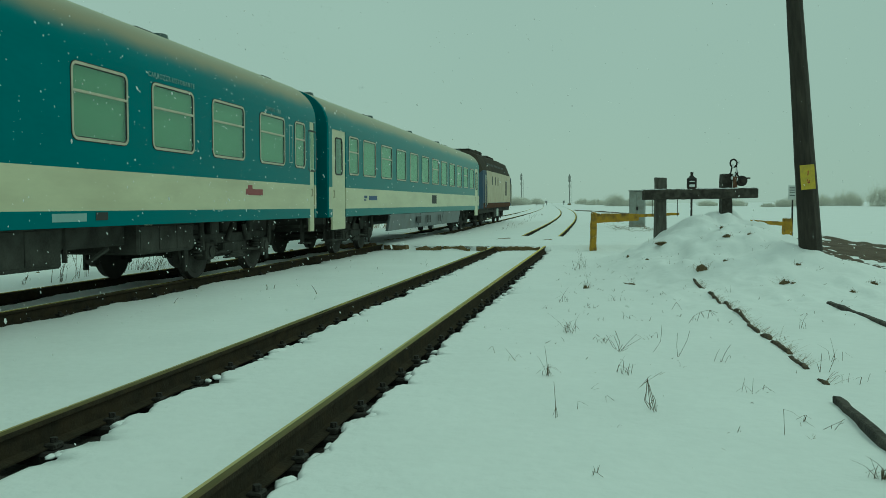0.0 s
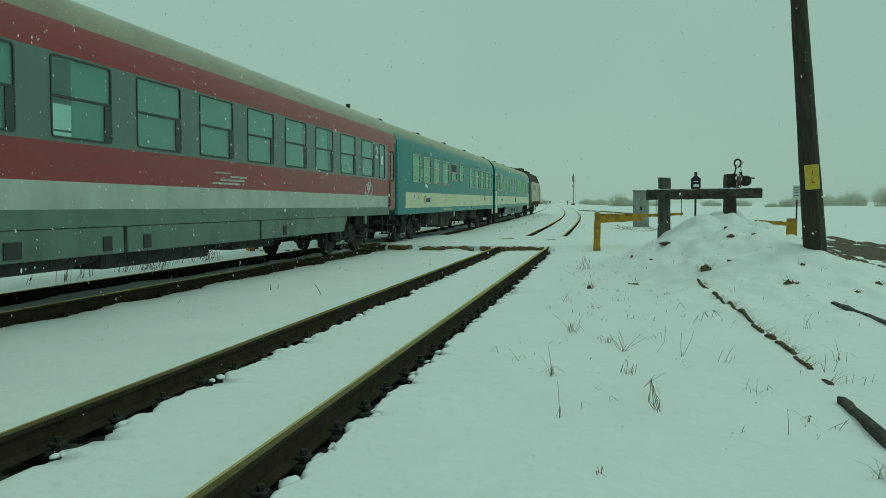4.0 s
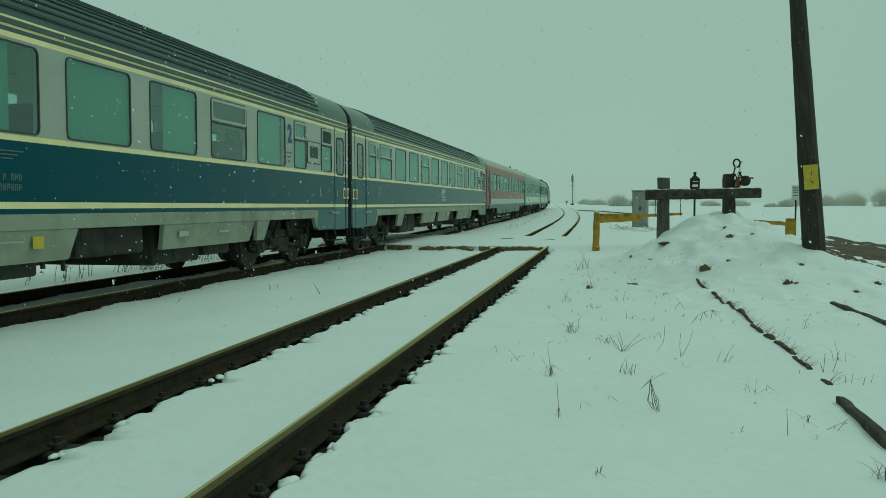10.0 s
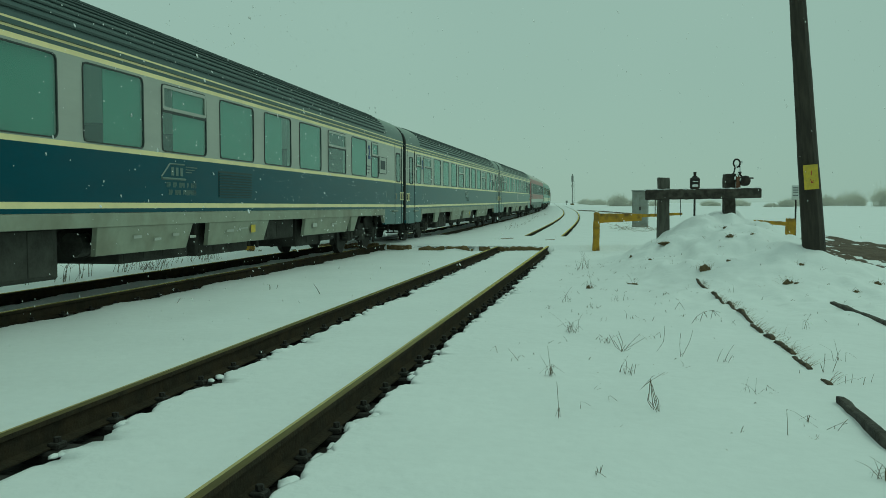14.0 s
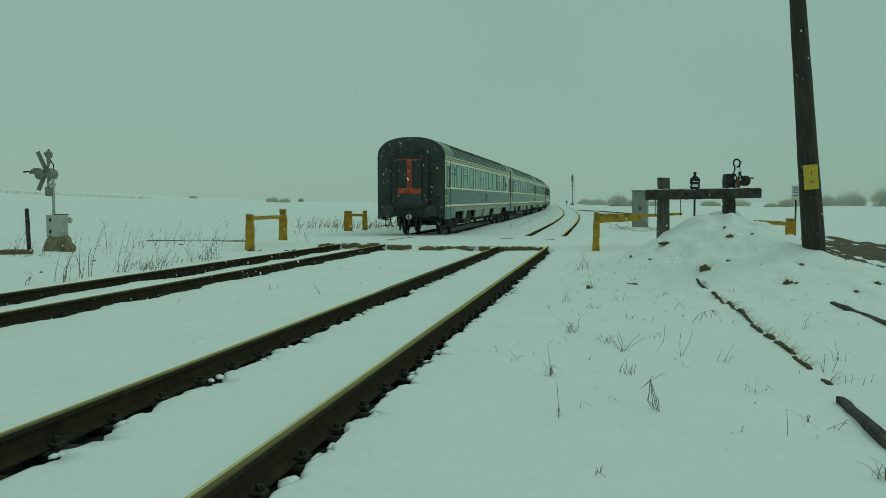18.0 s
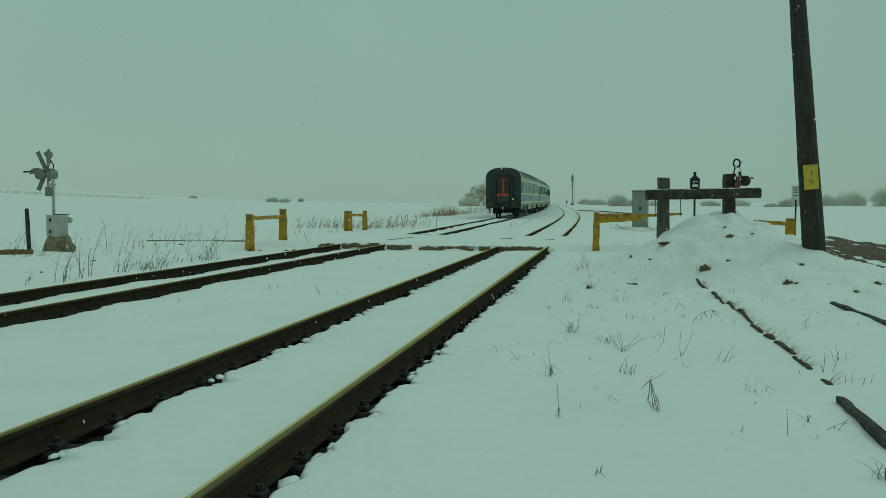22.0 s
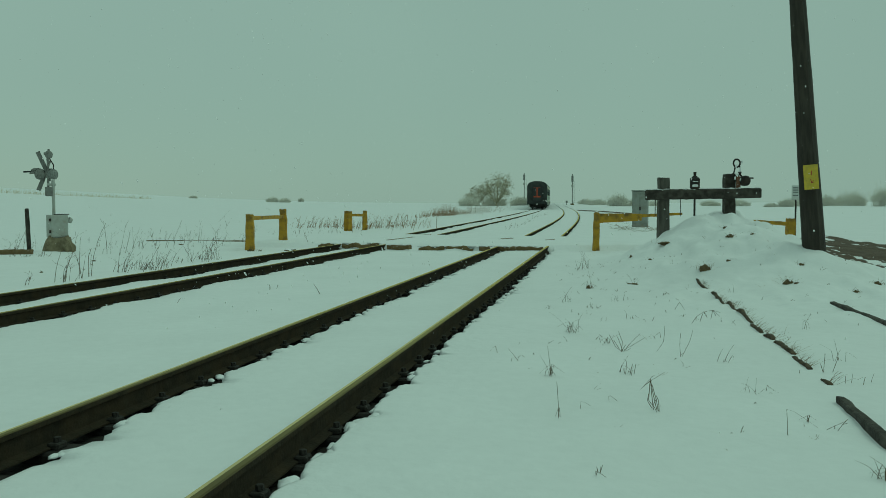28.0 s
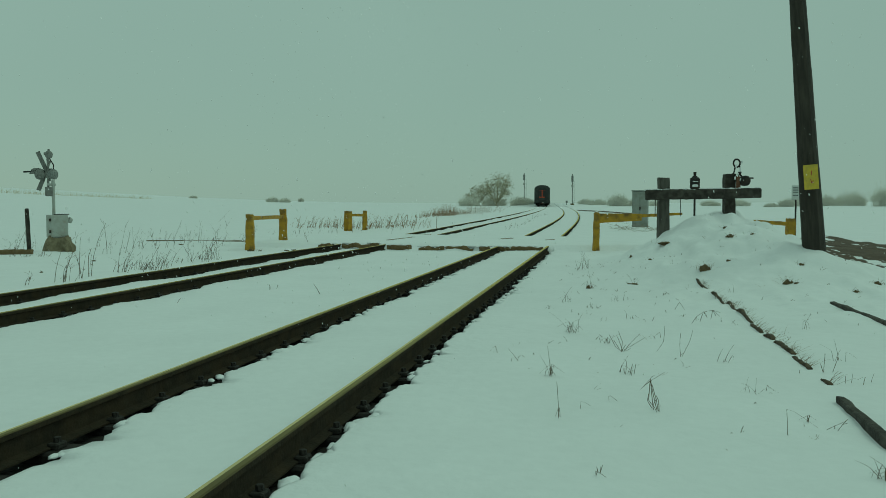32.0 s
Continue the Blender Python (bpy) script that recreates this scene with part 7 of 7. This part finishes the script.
stem_weed(1.00, 10.45, [[(0.000, 0.010), (0.054, 0.091), (0.135, 0.145), (0.243, 0.165), (0.338, 0.132)], [(0.108, 0.132), (0.095, 0.037)], [(0.162, 0.152), (0.182, 0.071)], [(0.209, 0.165), (0.216, 0.064)], [(0.257, 0.165), (0.284, 0.091)], [(0.189, 0.159), (0.169, 0.105)], [(0.068, 0.098), (0.054, 0.030)], [(0.297, 0.145), (0.311, 0.105)]], 0.0045, "arched dry stem with hanging seed heads")
stem_weed(0.69, 8.17, [[(0.000, 0.010), (-0.011, 0.116), (-0.005, 0.226)], [(0.005, 0.010), (0.053, 0.105), (0.079, 0.158), (0.106, 0.258)], [(-0.005, 0.015), (0.021, 0.042)]], 0.0030, "two thin stems forking from the snow")
stem_weed(0.33, 5.96, [[(0.000, 0.010), (-0.012, 0.118), (-0.023, 0.225)], [(0.023, 0.010), (-0.004, 0.125), (-0.023, 0.225)], [(0.012, 0.018), (-0.031, 0.071), (-0.023, 0.202)], [(0.031, 0.010), (0.019, 0.079), (-0.012, 0.187)], [(-0.008, 0.014), (-0.038, 0.064), (-0.031, 0.110)], [(0.035, 0.010), (0.031, 0.087), (0.012, 0.125)], [(-0.031, 0.194), (-0.061, 0.156)], [(0.019, 0.018), (-0.008, 0.064), (0.015, 0.102)], [(0.054, 0.018), (0.069, -0.036)]], 0.0042, "dark broken tuft of dry stems")
stem_weed(0.18, 8.44, [[(0.000, 0.010), (-0.022, 0.075), (-0.054, 0.151)], [(0.005, 0.010), (0.065, 0.086), (0.158, 0.178)], [(0.011, 0.021), (0.087, 0.064), (0.196, 0.130)], [(0.000, 0.010), (-0.065, 0.053), (-0.130, 0.173)], [(-0.011, 0.010), (-0.005, 0.097), (-0.043, 0.195)], [(0.000, 0.021), (0.043, 0.032), (0.076, 0.053)], [(-0.033, 0.021), (-0.087, 0.108)], [(-0.016, 0.021), (0.022, 0.086)]], 0.0042, "dark tuft of bent weed stems")
stem_weed(0.96, 12.04, [[(-0.031, 0.010), (0.031, 0.119), (0.054, 0.088), (0.101, 0.018)]], 0.0040, "thin bent stem in the snow")
stem_weed(1.17, 6.68, [[(0.000, 0.010), (0.009, 0.054), (0.070, 0.001)]], 0.0030, "thin bent stem in the snow")
stem_weed(1.35, 5.65, [[(-0.015, 0.006), (0.037, 0.032), (0.105, 0.062), (0.127, 0.077)], [(0.052, -0.005), (0.090, 0.047), (0.112, 0.070)], [(0.052, -0.005), (0.052, 0.032)], [(0.075, 0.047), (0.112, 0.062)]], 0.0036, "fallen twig with small side shoots")
stem_weed(1.79, 7.61, [[(-0.010, 0.010), (-0.005, 0.091), (0.000, 0.166)], [(0.060, 0.010), (0.096, 0.111), (0.106, 0.171)], [(-0.070, 0.050), (-0.030, 0.080)]], 0.0038, "two upright dry stems")
stem_weed(0.23, 7.18, [[(-0.055, 0.015), (-0.046, 0.121), (-0.074, 0.139)], [(-0.023, 0.001), (0.000, 0.102)], [(0.014, 0.010), (0.028, 0.093)], [(-0.014, -0.004), (-0.005, 0.047)]], 0.0034, "two upright dry stems")
stem_weed(0.51, 8.43, [[(-0.022, 0.010), (0.043, 0.108), (0.054, 0.195), (0.049, 0.260)]], 0.0030, "thin kinked weed stem")
stem_weed(0.21, 6.62, [[(0.094, 0.044), (0.145, 0.104), (0.166, 0.121)], [(0.119, 0.053), (0.162, 0.095)], [(0.222, 0.061), (0.243, 0.138)]], 0.0030, "low dry weed stems")
_wr = random.Random(77)
for i in range(34):
    y = 5.0 + 12.5 * _wr.random() ** 0.8
    x = -1.0 + (3.6 * _wr.random()) * (0.35 + 0.05 * y)
    weed(x, y, _wr.uniform(0.05, 0.2), _wr.choice((1, 1, 2, 2, 3, 5)), 0.06, "thin dry stalks sticking out of the snow", M_GRASS if i % 2 else M_STALK, r=0.0026, seed=200 + i, lean=0.8, bend=0.8)
# clods of earth and matted grass on the mound
def grass_clod(x, y, w, h, seed, stems):
    rng = random.Random(seed)
    bm = bm_new()
    for k in range(rng.choice((2, 3, 3, 4))):
        ox, oy = rng.uniform(-0.45, 0.45) * w * (k > 0), rng.uniform(-0.3, 0.3) * w * (k > 0)
        sc = 1.0 if k == 0 else rng.uniform(0.35, 0.7)
        for v in bmesh.ops.create_icosphere(bm, subdivisions=3, radius=1.0)["verts"]:
            q = v.co.normalized()
            f = 1 + 0.75 * noise.noise(q * 1.6 + Vector((seed * 3.1, k * 5.0, 0))) + 0.4 * noise.noise(q * 4.5 + Vector((seed, k, 7)))
            v.co = Vector((ox + q.x * f * w * 0.42 * sc + 0.25 * h * max(0, q.z) * math.sin(seed), oy + q.y * f * w * 0.34 * sc, q.z * f * h * 0.62 * sc))
    tuft = link_mesh("grass_tuft", bm, M_CLOD)
    tuft.matrix_world = pose(x, y, gz(x, y) - 0.01)
    verts, faces = [], []
    for _ in range(stems):
        stalk(verts, faces, rng.gauss(0, 0.4) * w, rng.gauss(0, 0.3) * w, 0, rng.uniform(0.4, 1.3) * h + 0.03, rng.uniform(0.1, 1.4), rng.random() * 6.283, 0.003, rng.uniform(0, 1.0), 5, rng.choice((0, 0, 1.2, 2.0)))
    tagged(from_np("dry_blades", verts, faces, M_GRASS, tuft), kind="stuff")
    return tagged(tuft, "dark brown clod of matted grass poking through the snow", "grass tuft")


for i, (x, y, w, h, st) in enumerate(((1.71, 15.7, 0.17, 0.17, 26), (1.24, 18.36, 0.30, 0.07, 12), (2.84, 14.63, 0.13, 0.12, 22), (3.26, 15.63, 0.09, 0.08, 8), (2.17, 16.13, 0.11, 0.05, 4), (0.48, 15.29, 0.16, 0.04, 6), (-0.25, 14.62, 0.09, 0.08, 10),
                                      (0.88, 17.53, 0.09, 0.05, 4), (4.2, 14.75, 0.11, 0.07, 14), (2.37, 17.47, 0.12, 0.07, 8), (2.36, 18.2, 0.08, 0.05, 10), (2.98, 14.5, 0.09, 0.03, 3), (0.55, 18.6, 0.07, 0.06, 8), (2.75, 17.4, 0.06, 0.04, 16), (3.75, 14.2, 0.09, 0.05, 12))):
    grass_clod(x, y, w, h, 50 + i, st)
for i, (x, y, w, h, st) in enumerate(((-12.73, 20.25, 0.1, 0.06, 3), (-11.98, 18.98, 0.07, 0.05, 0), (-11.80, 16.81, 0.08, 0.05, 2), (-16.35, 24.99, 0.06, 0.05, 0), (-14.78, 28.91, 0.22, 0.06, 10), (-9.68, 25.83, 0.16, 0.06, 6), (-9.59, 26.24, 0.18, 0.07, 4), (-9.37, 26.28, 0.12, 0.07, 2), (-10.64, 25.37, 0.2, 0.12, 8), (-10.39, 25.42, 0.14, 0.06, 10))):
    grass_clod(x, y, w, h, 80 + i, st)


def scattered_bits():
    """Twigs and withered leaf bits lying on the snow."""
    rng = random.Random(41)
    verts, faces = [], []
    for _ in range(110):
        y = 7.0 + 13.0 * rng.random() ** 0.6
        x = rng.uniform(-0.9, 0.6 + 0.22 * y)
        for _ in range(rng.choice((1, 1, 2, 3))):
            px, py = x + rng.gauss(0, 0.05), y + rng.gauss(0, 0.08)
            stalk(verts, faces, px, py, gz(px, py) + 0.002, rng.uniform(0.012, 0.045), rng.uniform(0.2, 2.0), rng.random() * 6.283, rng.uniform(0.003, 0.006), rng.uniform(-0.6, 0.6), 3)
    return tagged(from_np("fallen_twigs", verts, faces, M_STALK), "bits of brown twigs scattered on the snow", "twigs", kind="stuff")


scattered_bits()


def grass_field(name, spots, label, material, r, seed, twigs=0):
    """A stretch of dry grass; spots are (x, y, spread x, spread y, stems, height)."""
    rng = random.Random(seed)
    verts, faces = [], []
    for x, y, sx, sy, n, h in spots:
        tilt = rng.uniform(-0.5, 0.7)
        for _ in range(n):
            px, py = x + rng.gauss(0, sx), y + rng.gauss(0, sy)
            hh, ang, lean = h * rng.uniform(0.3, 1.0), tilt + rng.gauss(0, 1.1), abs(rng.gauss(0, 0.34))
            z, bend = gz(px, py) - 0.03, rng.uniform(0, 0.35)
            stalk(verts, faces, px, py, z, hh, lean, ang, r * rng.uniform(0.5, 1.2), bend, 5, rng.choice((0, 0, 0, 1.0, 2.0)))
            for _ in range(rng.randint(0, twigs) if twigs else 0):
                g = rng.uniform(0.35, 0.95)
                out = lean * g * hh + bend * g * g * hh
                stalk(verts, faces, px + out * math.cos(ang), py + out * math.sin(ang), z + hh * g * (1 - 0.35 * bend * g), hh * rng.uniform(0.10, 0.28), rng.uniform(0.4, 1.6), rng.random() * 6.283, r * 0.6, rng.uniform(-0.2, 0.5), 3)
    return tagged(from_np(name, verts, faces, material), label, "grass", kind="stuff")


grass_field("dry_grass", [(-9.93, 15.37, 0.05, 0.05, 3, 1.15), (-10.02, 15.78, 0.05, 0.05, 3, 1.25), (-9.51, 14.32, 0.06, 0.08, 5, 0.6), (-9.49, 14.13, 0.05, 0.05, 3, 0.9), (-9.84, 16.87, 0.16, 0.12, 12, 0.75), (-9.76, 17.57, 0.22, 0.1, 38, 0.42), (-10.21, 18.98, 0.1, 0.1, 14, 0.55), (-10.47, 20.17, 0.03, 0.05, 2, 0.5), (-10.33, 20.24, 0.03, 0.05, 3, 0.3), (-10.08, 20.60, 0.18, 0.12, 13, 0.75), (-10.23, 21.73, 0.06, 0.1, 6, 1.3),
                          (-10.17, 21.27, 0.2, 0.1, 16, 0.4), (-15.69, 21.54, 0.3, 0.2, 16, 0.55), (-16.91, 22.73, 0.15, 0.2, 8, 1.0), (-15.17, 21.79, 0.2, 0.2, 5, 0.35), (-10.49, 14.60, 0.05, 0.05, 4, 0.25), (-9.83, 13.63, 0.03, 0.03, 2, 0.4), (-13.47, 22.80, 0.3, 0.3, 5, 1.1), (-15.10, 26.77, 0.8, 0.5, 16, 0.9), (-14.88, 29.99, 0.5, 0.5, 14, 0.9), (-14.10, 32.23, 0.5, 0.5, 10, 0.5),
                          (-14.0, 27.5, 1.6, 1.2, 14, 0.6), (-17.0, 29.0, 2.2, 1.6, 14, 0.5), (-18.0, 36.0, 3.5, 2.0, 22, 0.4), (-14.5, 40.0, 2.0, 1.5, 26, 0.45)], "tall dry grass stalks beside the far track", M_STALK, 0.0062, 3, 3)
grass_field("dry_grass", [(-16.0, 49.5, 1.3, 1.0, 90, 0.75), (-12.6, 46.8, 1.4, 0.9, 100, 0.85), (-11.6, 50.5, 0.7, 1.6, 40, 0.9), (-14.3, 100.0, 1.0, 6.0, 70, 0.7), (-16.5, 116, 1.5, 9.0, 90, 0.7), (-19, 140, 2.0, 9.0, 90, 0.8)],
            "reed-like brown grass along the far track", M_REED, 0.014, 4, 2)
grass_field("dry_grass", [(-15.9, 82.0, 0.45, 1.2, 75, 1.1), (-15.6, 85.5, 0.45, 1.6, 95, 1.35), (-15.3, 89.0, 0.4, 1.6, 75, 1.2), (-14.9, 94, 0.5, 2.0, 30, 0.9), (-16.2, 78.0, 0.5, 1.6, 25, 0.8)], "brown reeds beside the far track", M_REED, 0.019, 14)
grass_field("dry_grass", [(-154 + 3.2 * k, 206 + 0.55 * k, 1.4, 1.2, 40, 1.6 - 0.05 * k) for k in range(12)], "pale dry crop rows on the snowy hill", M_STRAW, 0.030, 6)
grass_field("dry_grass", [(-5.0, 46.0, 0.2, 3.0, 14, 0.25), (-5.2, 58.0, 0.2, 4.0, 20, 0.3), (-5.8, 78.0, 0.2, 6.0, 24, 0.35), (-4.6, 20.0, 0.5, 2.0, 6, 0.16), (-5.0, 14.0, 0.5, 1.5, 4, 0.25)], "sparse grass stems between the two tracks", M_STALK, 0.008, 8)


def branch(verts, faces, p, d, length, r, depth, rng, spread):
    n = 3
    b = len(verts)
    q = p.copy()
    dirs = d.copy()
    pts = [(q.copy(), r)]
    for k in range(n):
        dirs = (dirs + Vector((rng.uniform(-1, 1), rng.uniform(-1, 1), rng.uniform(-0.3, 0.8))) * 0.16).normalized()
        q = q + dirs * length / n
        pts.append((q.copy(), r * (1 - 0.4 * (k + 1) / n)))
    sides = 5 if depth > 2 else 3
    u = d.orthogonal().normalized()
    w = d.cross(u)
    for c, rr in pts:
        for s in range(sides):
            a = 2 * math.pi * s / sides
            verts.append(tuple(c + (u * math.cos(a) + w * math.sin(a)) * rr))
    for k in range(n):
        for s in range(sides):
            faces.append((b + k * sides + s, b + k * sides + (s + 1) % sides, b + (k + 1) * sides + (s + 1) % sides, b + (k + 1) * sides + s))
    if depth == 0:
        return
    for _ in range(rng.choice((3, 4, 4, 5))):
        f = rng.uniform(0.45, 1.0)
        i = min(n - 1, int(f * n))
        base = pts[i][0].lerp(pts[i + 1][0], f * n - i)
        nd = (dirs + Vector((rng.uniform(-1, 1), rng.uniform(-1, 1), rng.uniform(-0.45, 0.6))) * spread).normalized()
        branch(verts, faces, base, nd, length * rng.uniform(0.5, 0.82), max(pts[i + 1][1] * 0.6, 0.016), depth - 1, rng, spread)


def bare_tree(x, y, h, width, seed, label, fork=0.07, fine=4200):
    """A trunk, limbs that fan out to a rounded crown, and twigs that reach for points spread through it."""
    rng = np.random.default_rng(seed)
    t = thing("tree", pose(x, y, gz(x, y)), label, "tree")
    bm = bm_new()
    cyl(bm, (0, 0, -0.3), (0.05, 0, h * fork), 0.24, 0.17, n=10)
    roughen(bm, 0.03, 2.0)
    part("trunk", bm, M_BRANCH, t)
    verts, faces = [], []
    centre, radii = np.array((0.0, 0.0, h * 0.54)), np.array((width / 2, width / 2, h * 0.47))
    nodes = [np.array((0.05, 0, h * fork))]

    def limb(a, b, r0, r1, n, sag):
        """A bent three-sided stem from a to b."""
        base = len(verts)
        d = b - a
        u = np.cross(d, (0.3, 0.5, 0.8))
        u = u / (np.linalg.norm(u) + 1e-6)
        w = np.cross(d / (np.linalg.norm(d) + 1e-6), u)
        for k in range(n + 1):
            f = k / n
            c = a + d * f + sag * math.sin(math.pi * f) * np.linalg.norm(d) + rng.normal(0, 0.012, 3) * np.linalg.norm(d) * (0 < k < n)
            r = r0 + (r1 - r0) * f
            for q in range(3):
                ang = 2 * math.pi * q / 3
                verts.append(tuple(c + (u * math.cos(ang) + w * math.sin(ang)) * r))
            if k:
                nodes.append(c)
        for k in range(n):
            for q in range(3):
                faces.append((base + k * 3 + q, base + k * 3 + (q + 1) % 3, base + (k + 1) * 3 + (q + 1) % 3, base + (k + 1) * 3 + q))

    heads = rng.normal(0, 1, (26, 3)) * np.array((1, 1, 0.9))
    heads = heads / np.linalg.norm(heads, axis=1, keepdims=True) * rng.uniform(0.72, 1.0, (26, 1))

    def target(lo):
        v = heads[rng.integers(26)] * (lo + (1 - lo) * rng.random()) + rng.normal(0, 0.17, 3)
        return np.maximum(centre + v * radii, (-99, -99, 0.12 * h))

    for k in range(13):
        a = 6.283 * k / 13 + rng.uniform(-0.3, 0.3)
        e = centre + radii * np.array((math.cos(a) * 0.62, math.sin(a) * 0.62, rng.uniform(-0.35, 0.75)))
        limb(nodes[0], e, 0.10, 0.045, 6, np.array((math.cos(a) * 0.03, math.sin(a) * 0.03, -0.06)))
    for count, r0, r1, lo, n in ((190, 0.042, 0.024, 0.6, 5), (fine // 3, 0.020, 0.014, 0.45, 3), (fine, 0.013, 0.008, 0.55, 2)):
        pool = np.array(nodes[1:])
        for _ in range(count):
            e = target(lo)
            q = pool[np.argmin(((pool - e) ** 2).sum(1) + 0.6 * np.maximum(0, pool[:, 2] - e[2]))]
            if np.linalg.norm(e - q) > 0.1:
                limb(q, e, r0, r1, n, np.array((0, 0, 0.05)))
    from_np("crown", verts, faces, M_BRANCH, t)
    return t


def bush(x, y, w, h, seed, label, stems=60):
    rng = random.Random(seed)
    verts, faces = [], []
    for _ in range(stems):
        a = rng.random() * 6.283
        d = w * 0.5 * math.sqrt(rng.random()) * 0.8
        p = Vector((d * math.cos(a), d * math.sin(a) * 0.6, -0.1))
        k = 1 - 0.75 * (d / (w * 0.5)) ** 2
        branch(verts, faces, p, Vector((rng.uniform(-0.4, 0.4), rng.uniform(-0.4, 0.4), 1)).normalized(), h * 0.62 * k * rng.uniform(0.5, 1.0), 0.024, 1, rng, 0.9)
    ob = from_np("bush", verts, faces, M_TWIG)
    ob.matrix_world = pose(x, y, gz(x, y))
    return tagged(ob, label, "bush")


bare_tree(-21.9, 179.2, 6.6, 7.2, 11, "bare tree with a wide haze-paled crown by the track")
bare_tree(-25.4, 176.0, 4.1, 5.0, 12, "smaller bare haze-paled tree beside the track", 0.05, 2200)
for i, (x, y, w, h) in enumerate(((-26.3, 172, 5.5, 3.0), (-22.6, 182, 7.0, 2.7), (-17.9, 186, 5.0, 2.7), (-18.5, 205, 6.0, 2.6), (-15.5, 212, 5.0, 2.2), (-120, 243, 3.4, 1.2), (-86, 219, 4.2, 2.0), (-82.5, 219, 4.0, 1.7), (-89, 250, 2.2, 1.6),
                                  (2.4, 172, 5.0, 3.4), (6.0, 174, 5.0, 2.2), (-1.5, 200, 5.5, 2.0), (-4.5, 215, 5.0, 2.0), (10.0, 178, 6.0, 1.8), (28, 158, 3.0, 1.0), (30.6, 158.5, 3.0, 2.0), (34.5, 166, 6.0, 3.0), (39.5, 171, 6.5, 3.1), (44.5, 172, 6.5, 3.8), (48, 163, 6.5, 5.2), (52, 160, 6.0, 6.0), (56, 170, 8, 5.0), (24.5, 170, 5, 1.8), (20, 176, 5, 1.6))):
    bush(x, y, w, h, 40 + i, "bare bush at the edge of the snowy field, paled as by haze", 330)


# ---------------- falling snow ----------------
FLAKES = []


def snowfall(seed, count, x0, x1, y0, y1, z0, z1, size, drift, fall):
    """A loose curtain of flakes, sinking as one piece."""
    rng = np.random.default_rng(seed)
    c = np.stack([rng.uniform(x0, x1, count), rng.uniform(y0, y1, count), rng.uniform(z0, z1, count)], 1)
    g = (1 + 5 ** 0.5) / 2
    ball = np.array([(-1, g, 0), (1, g, 0), (-1, -g, 0), (1, -g, 0), (0, -1, g), (0, 1, g), (0, -1, -g), (0, 1, -g), (g, 0, -1), (g, 0, 1), (-g, 0, -1), (-g, 0, 1)], float) / 1.9
    s = size * np.clip(rng.lognormal(-0.35, 0.45, (count, 1, 1)), 0.3, 2.2)
    long_ = rng.uniform(1.0, 2.6, (count, 1)) * s[:, 0]
    lean = np.stack([rng.normal(-0.35, 0.3, count), rng.normal(0, 0.2, count), np.ones(count)], 1)
    lean /= np.linalg.norm(lean, axis=1, keepdims=True)
    along = ball[None, :, 2:3] * long_[:, None] * lean[:, None, :]
    verts = (c[:, None, :] + ball[None] * s * np.array([1, 1, 0.25]) + along).reshape(-1, 3)
    f = np.array([(0, 11, 5), (0, 5, 1), (0, 1, 7), (0, 7, 10), (0, 10, 11), (1, 5, 9), (5, 11, 4), (11, 10, 2), (10, 7, 6), (7, 1, 8), (3, 9, 4), (3, 4, 2), (3, 2, 6), (3, 6, 8), (3, 8, 9), (4, 9, 5), (2, 4, 11), (6, 2, 10), (8, 6, 7), (9, 8, 1)])
    faces = (np.arange(count)[:, None, None] * 12 + f[None]).reshape(-1, 3)
    ob = tagged(from_np("falling_snow", verts, faces, M_FLAKE), "falling snowflakes in the air", "snow", kind="stuff")
    FLAKES.append((ob, drift, fall))


snowfall(1, 4500, -9.0, 8.0, 2.5, 9.0, -0.5, 52.0, 0.0034, (0.14, 0.02), 1.5)
snowfall(2, 20000, -15.0, 7.0, 7.0, 15.0, -0.5, 56.0, 0.0058, (0.16, 0.05), 1.6)
snowfall(3, 3500, -26.0, 12.0, 15.0, 30.0, -0.5, 58.0, 0.0090, (0.15, 0.04), 1.55)
snowfall(4, 12000, -6.1, -4.4, 6.0, 20.0, -0.5, 54.0, 0.0052, (0.05, 0.06), 1.5)


# ---------------- movement ----------------
def vehicle_pose(s, half):
    x0, y0, z0, _ = on_far(s - half)
    x1, y1, z1, _ = on_far(s + half)
    d = Vector((x1 - x0, y1 - y0, z1 - z0))
    return Matrix.Translation(((x0 + x1) / 2, (y0 + y1) / 2, (z0 + z1) / 2)) @ Euler((math.atan2(d.z, math.hypot(d.x, d.y)), 0, math.atan2(-d.x, d.y))).to_matrix().to_4x4()


def motions():
    for vehicle, s0, half in TRAIN:
        walk(vehicle, [(t, vehicle_pose(s0 + run(t), half)) for t in np.arange(-0.5, 32.51, 0.5)])
    for w, y in WHEELSETS:
        walk(w, [(k / 15, pose(0, y, WHEEL_R) @ Matrix.Rotation(-run(k / 15) / WHEEL_R, 4, "X")) for k in range(-1, 482)])
    for ob, (dx, dy), fall in FLAKES:
        walk(ob, [(t, pose(dx * t, dy * t, -fall * t)) for t in (-2.0, 0.0, 8.0, 16.0, 24.0, 32.0, 34.0)])


motions()
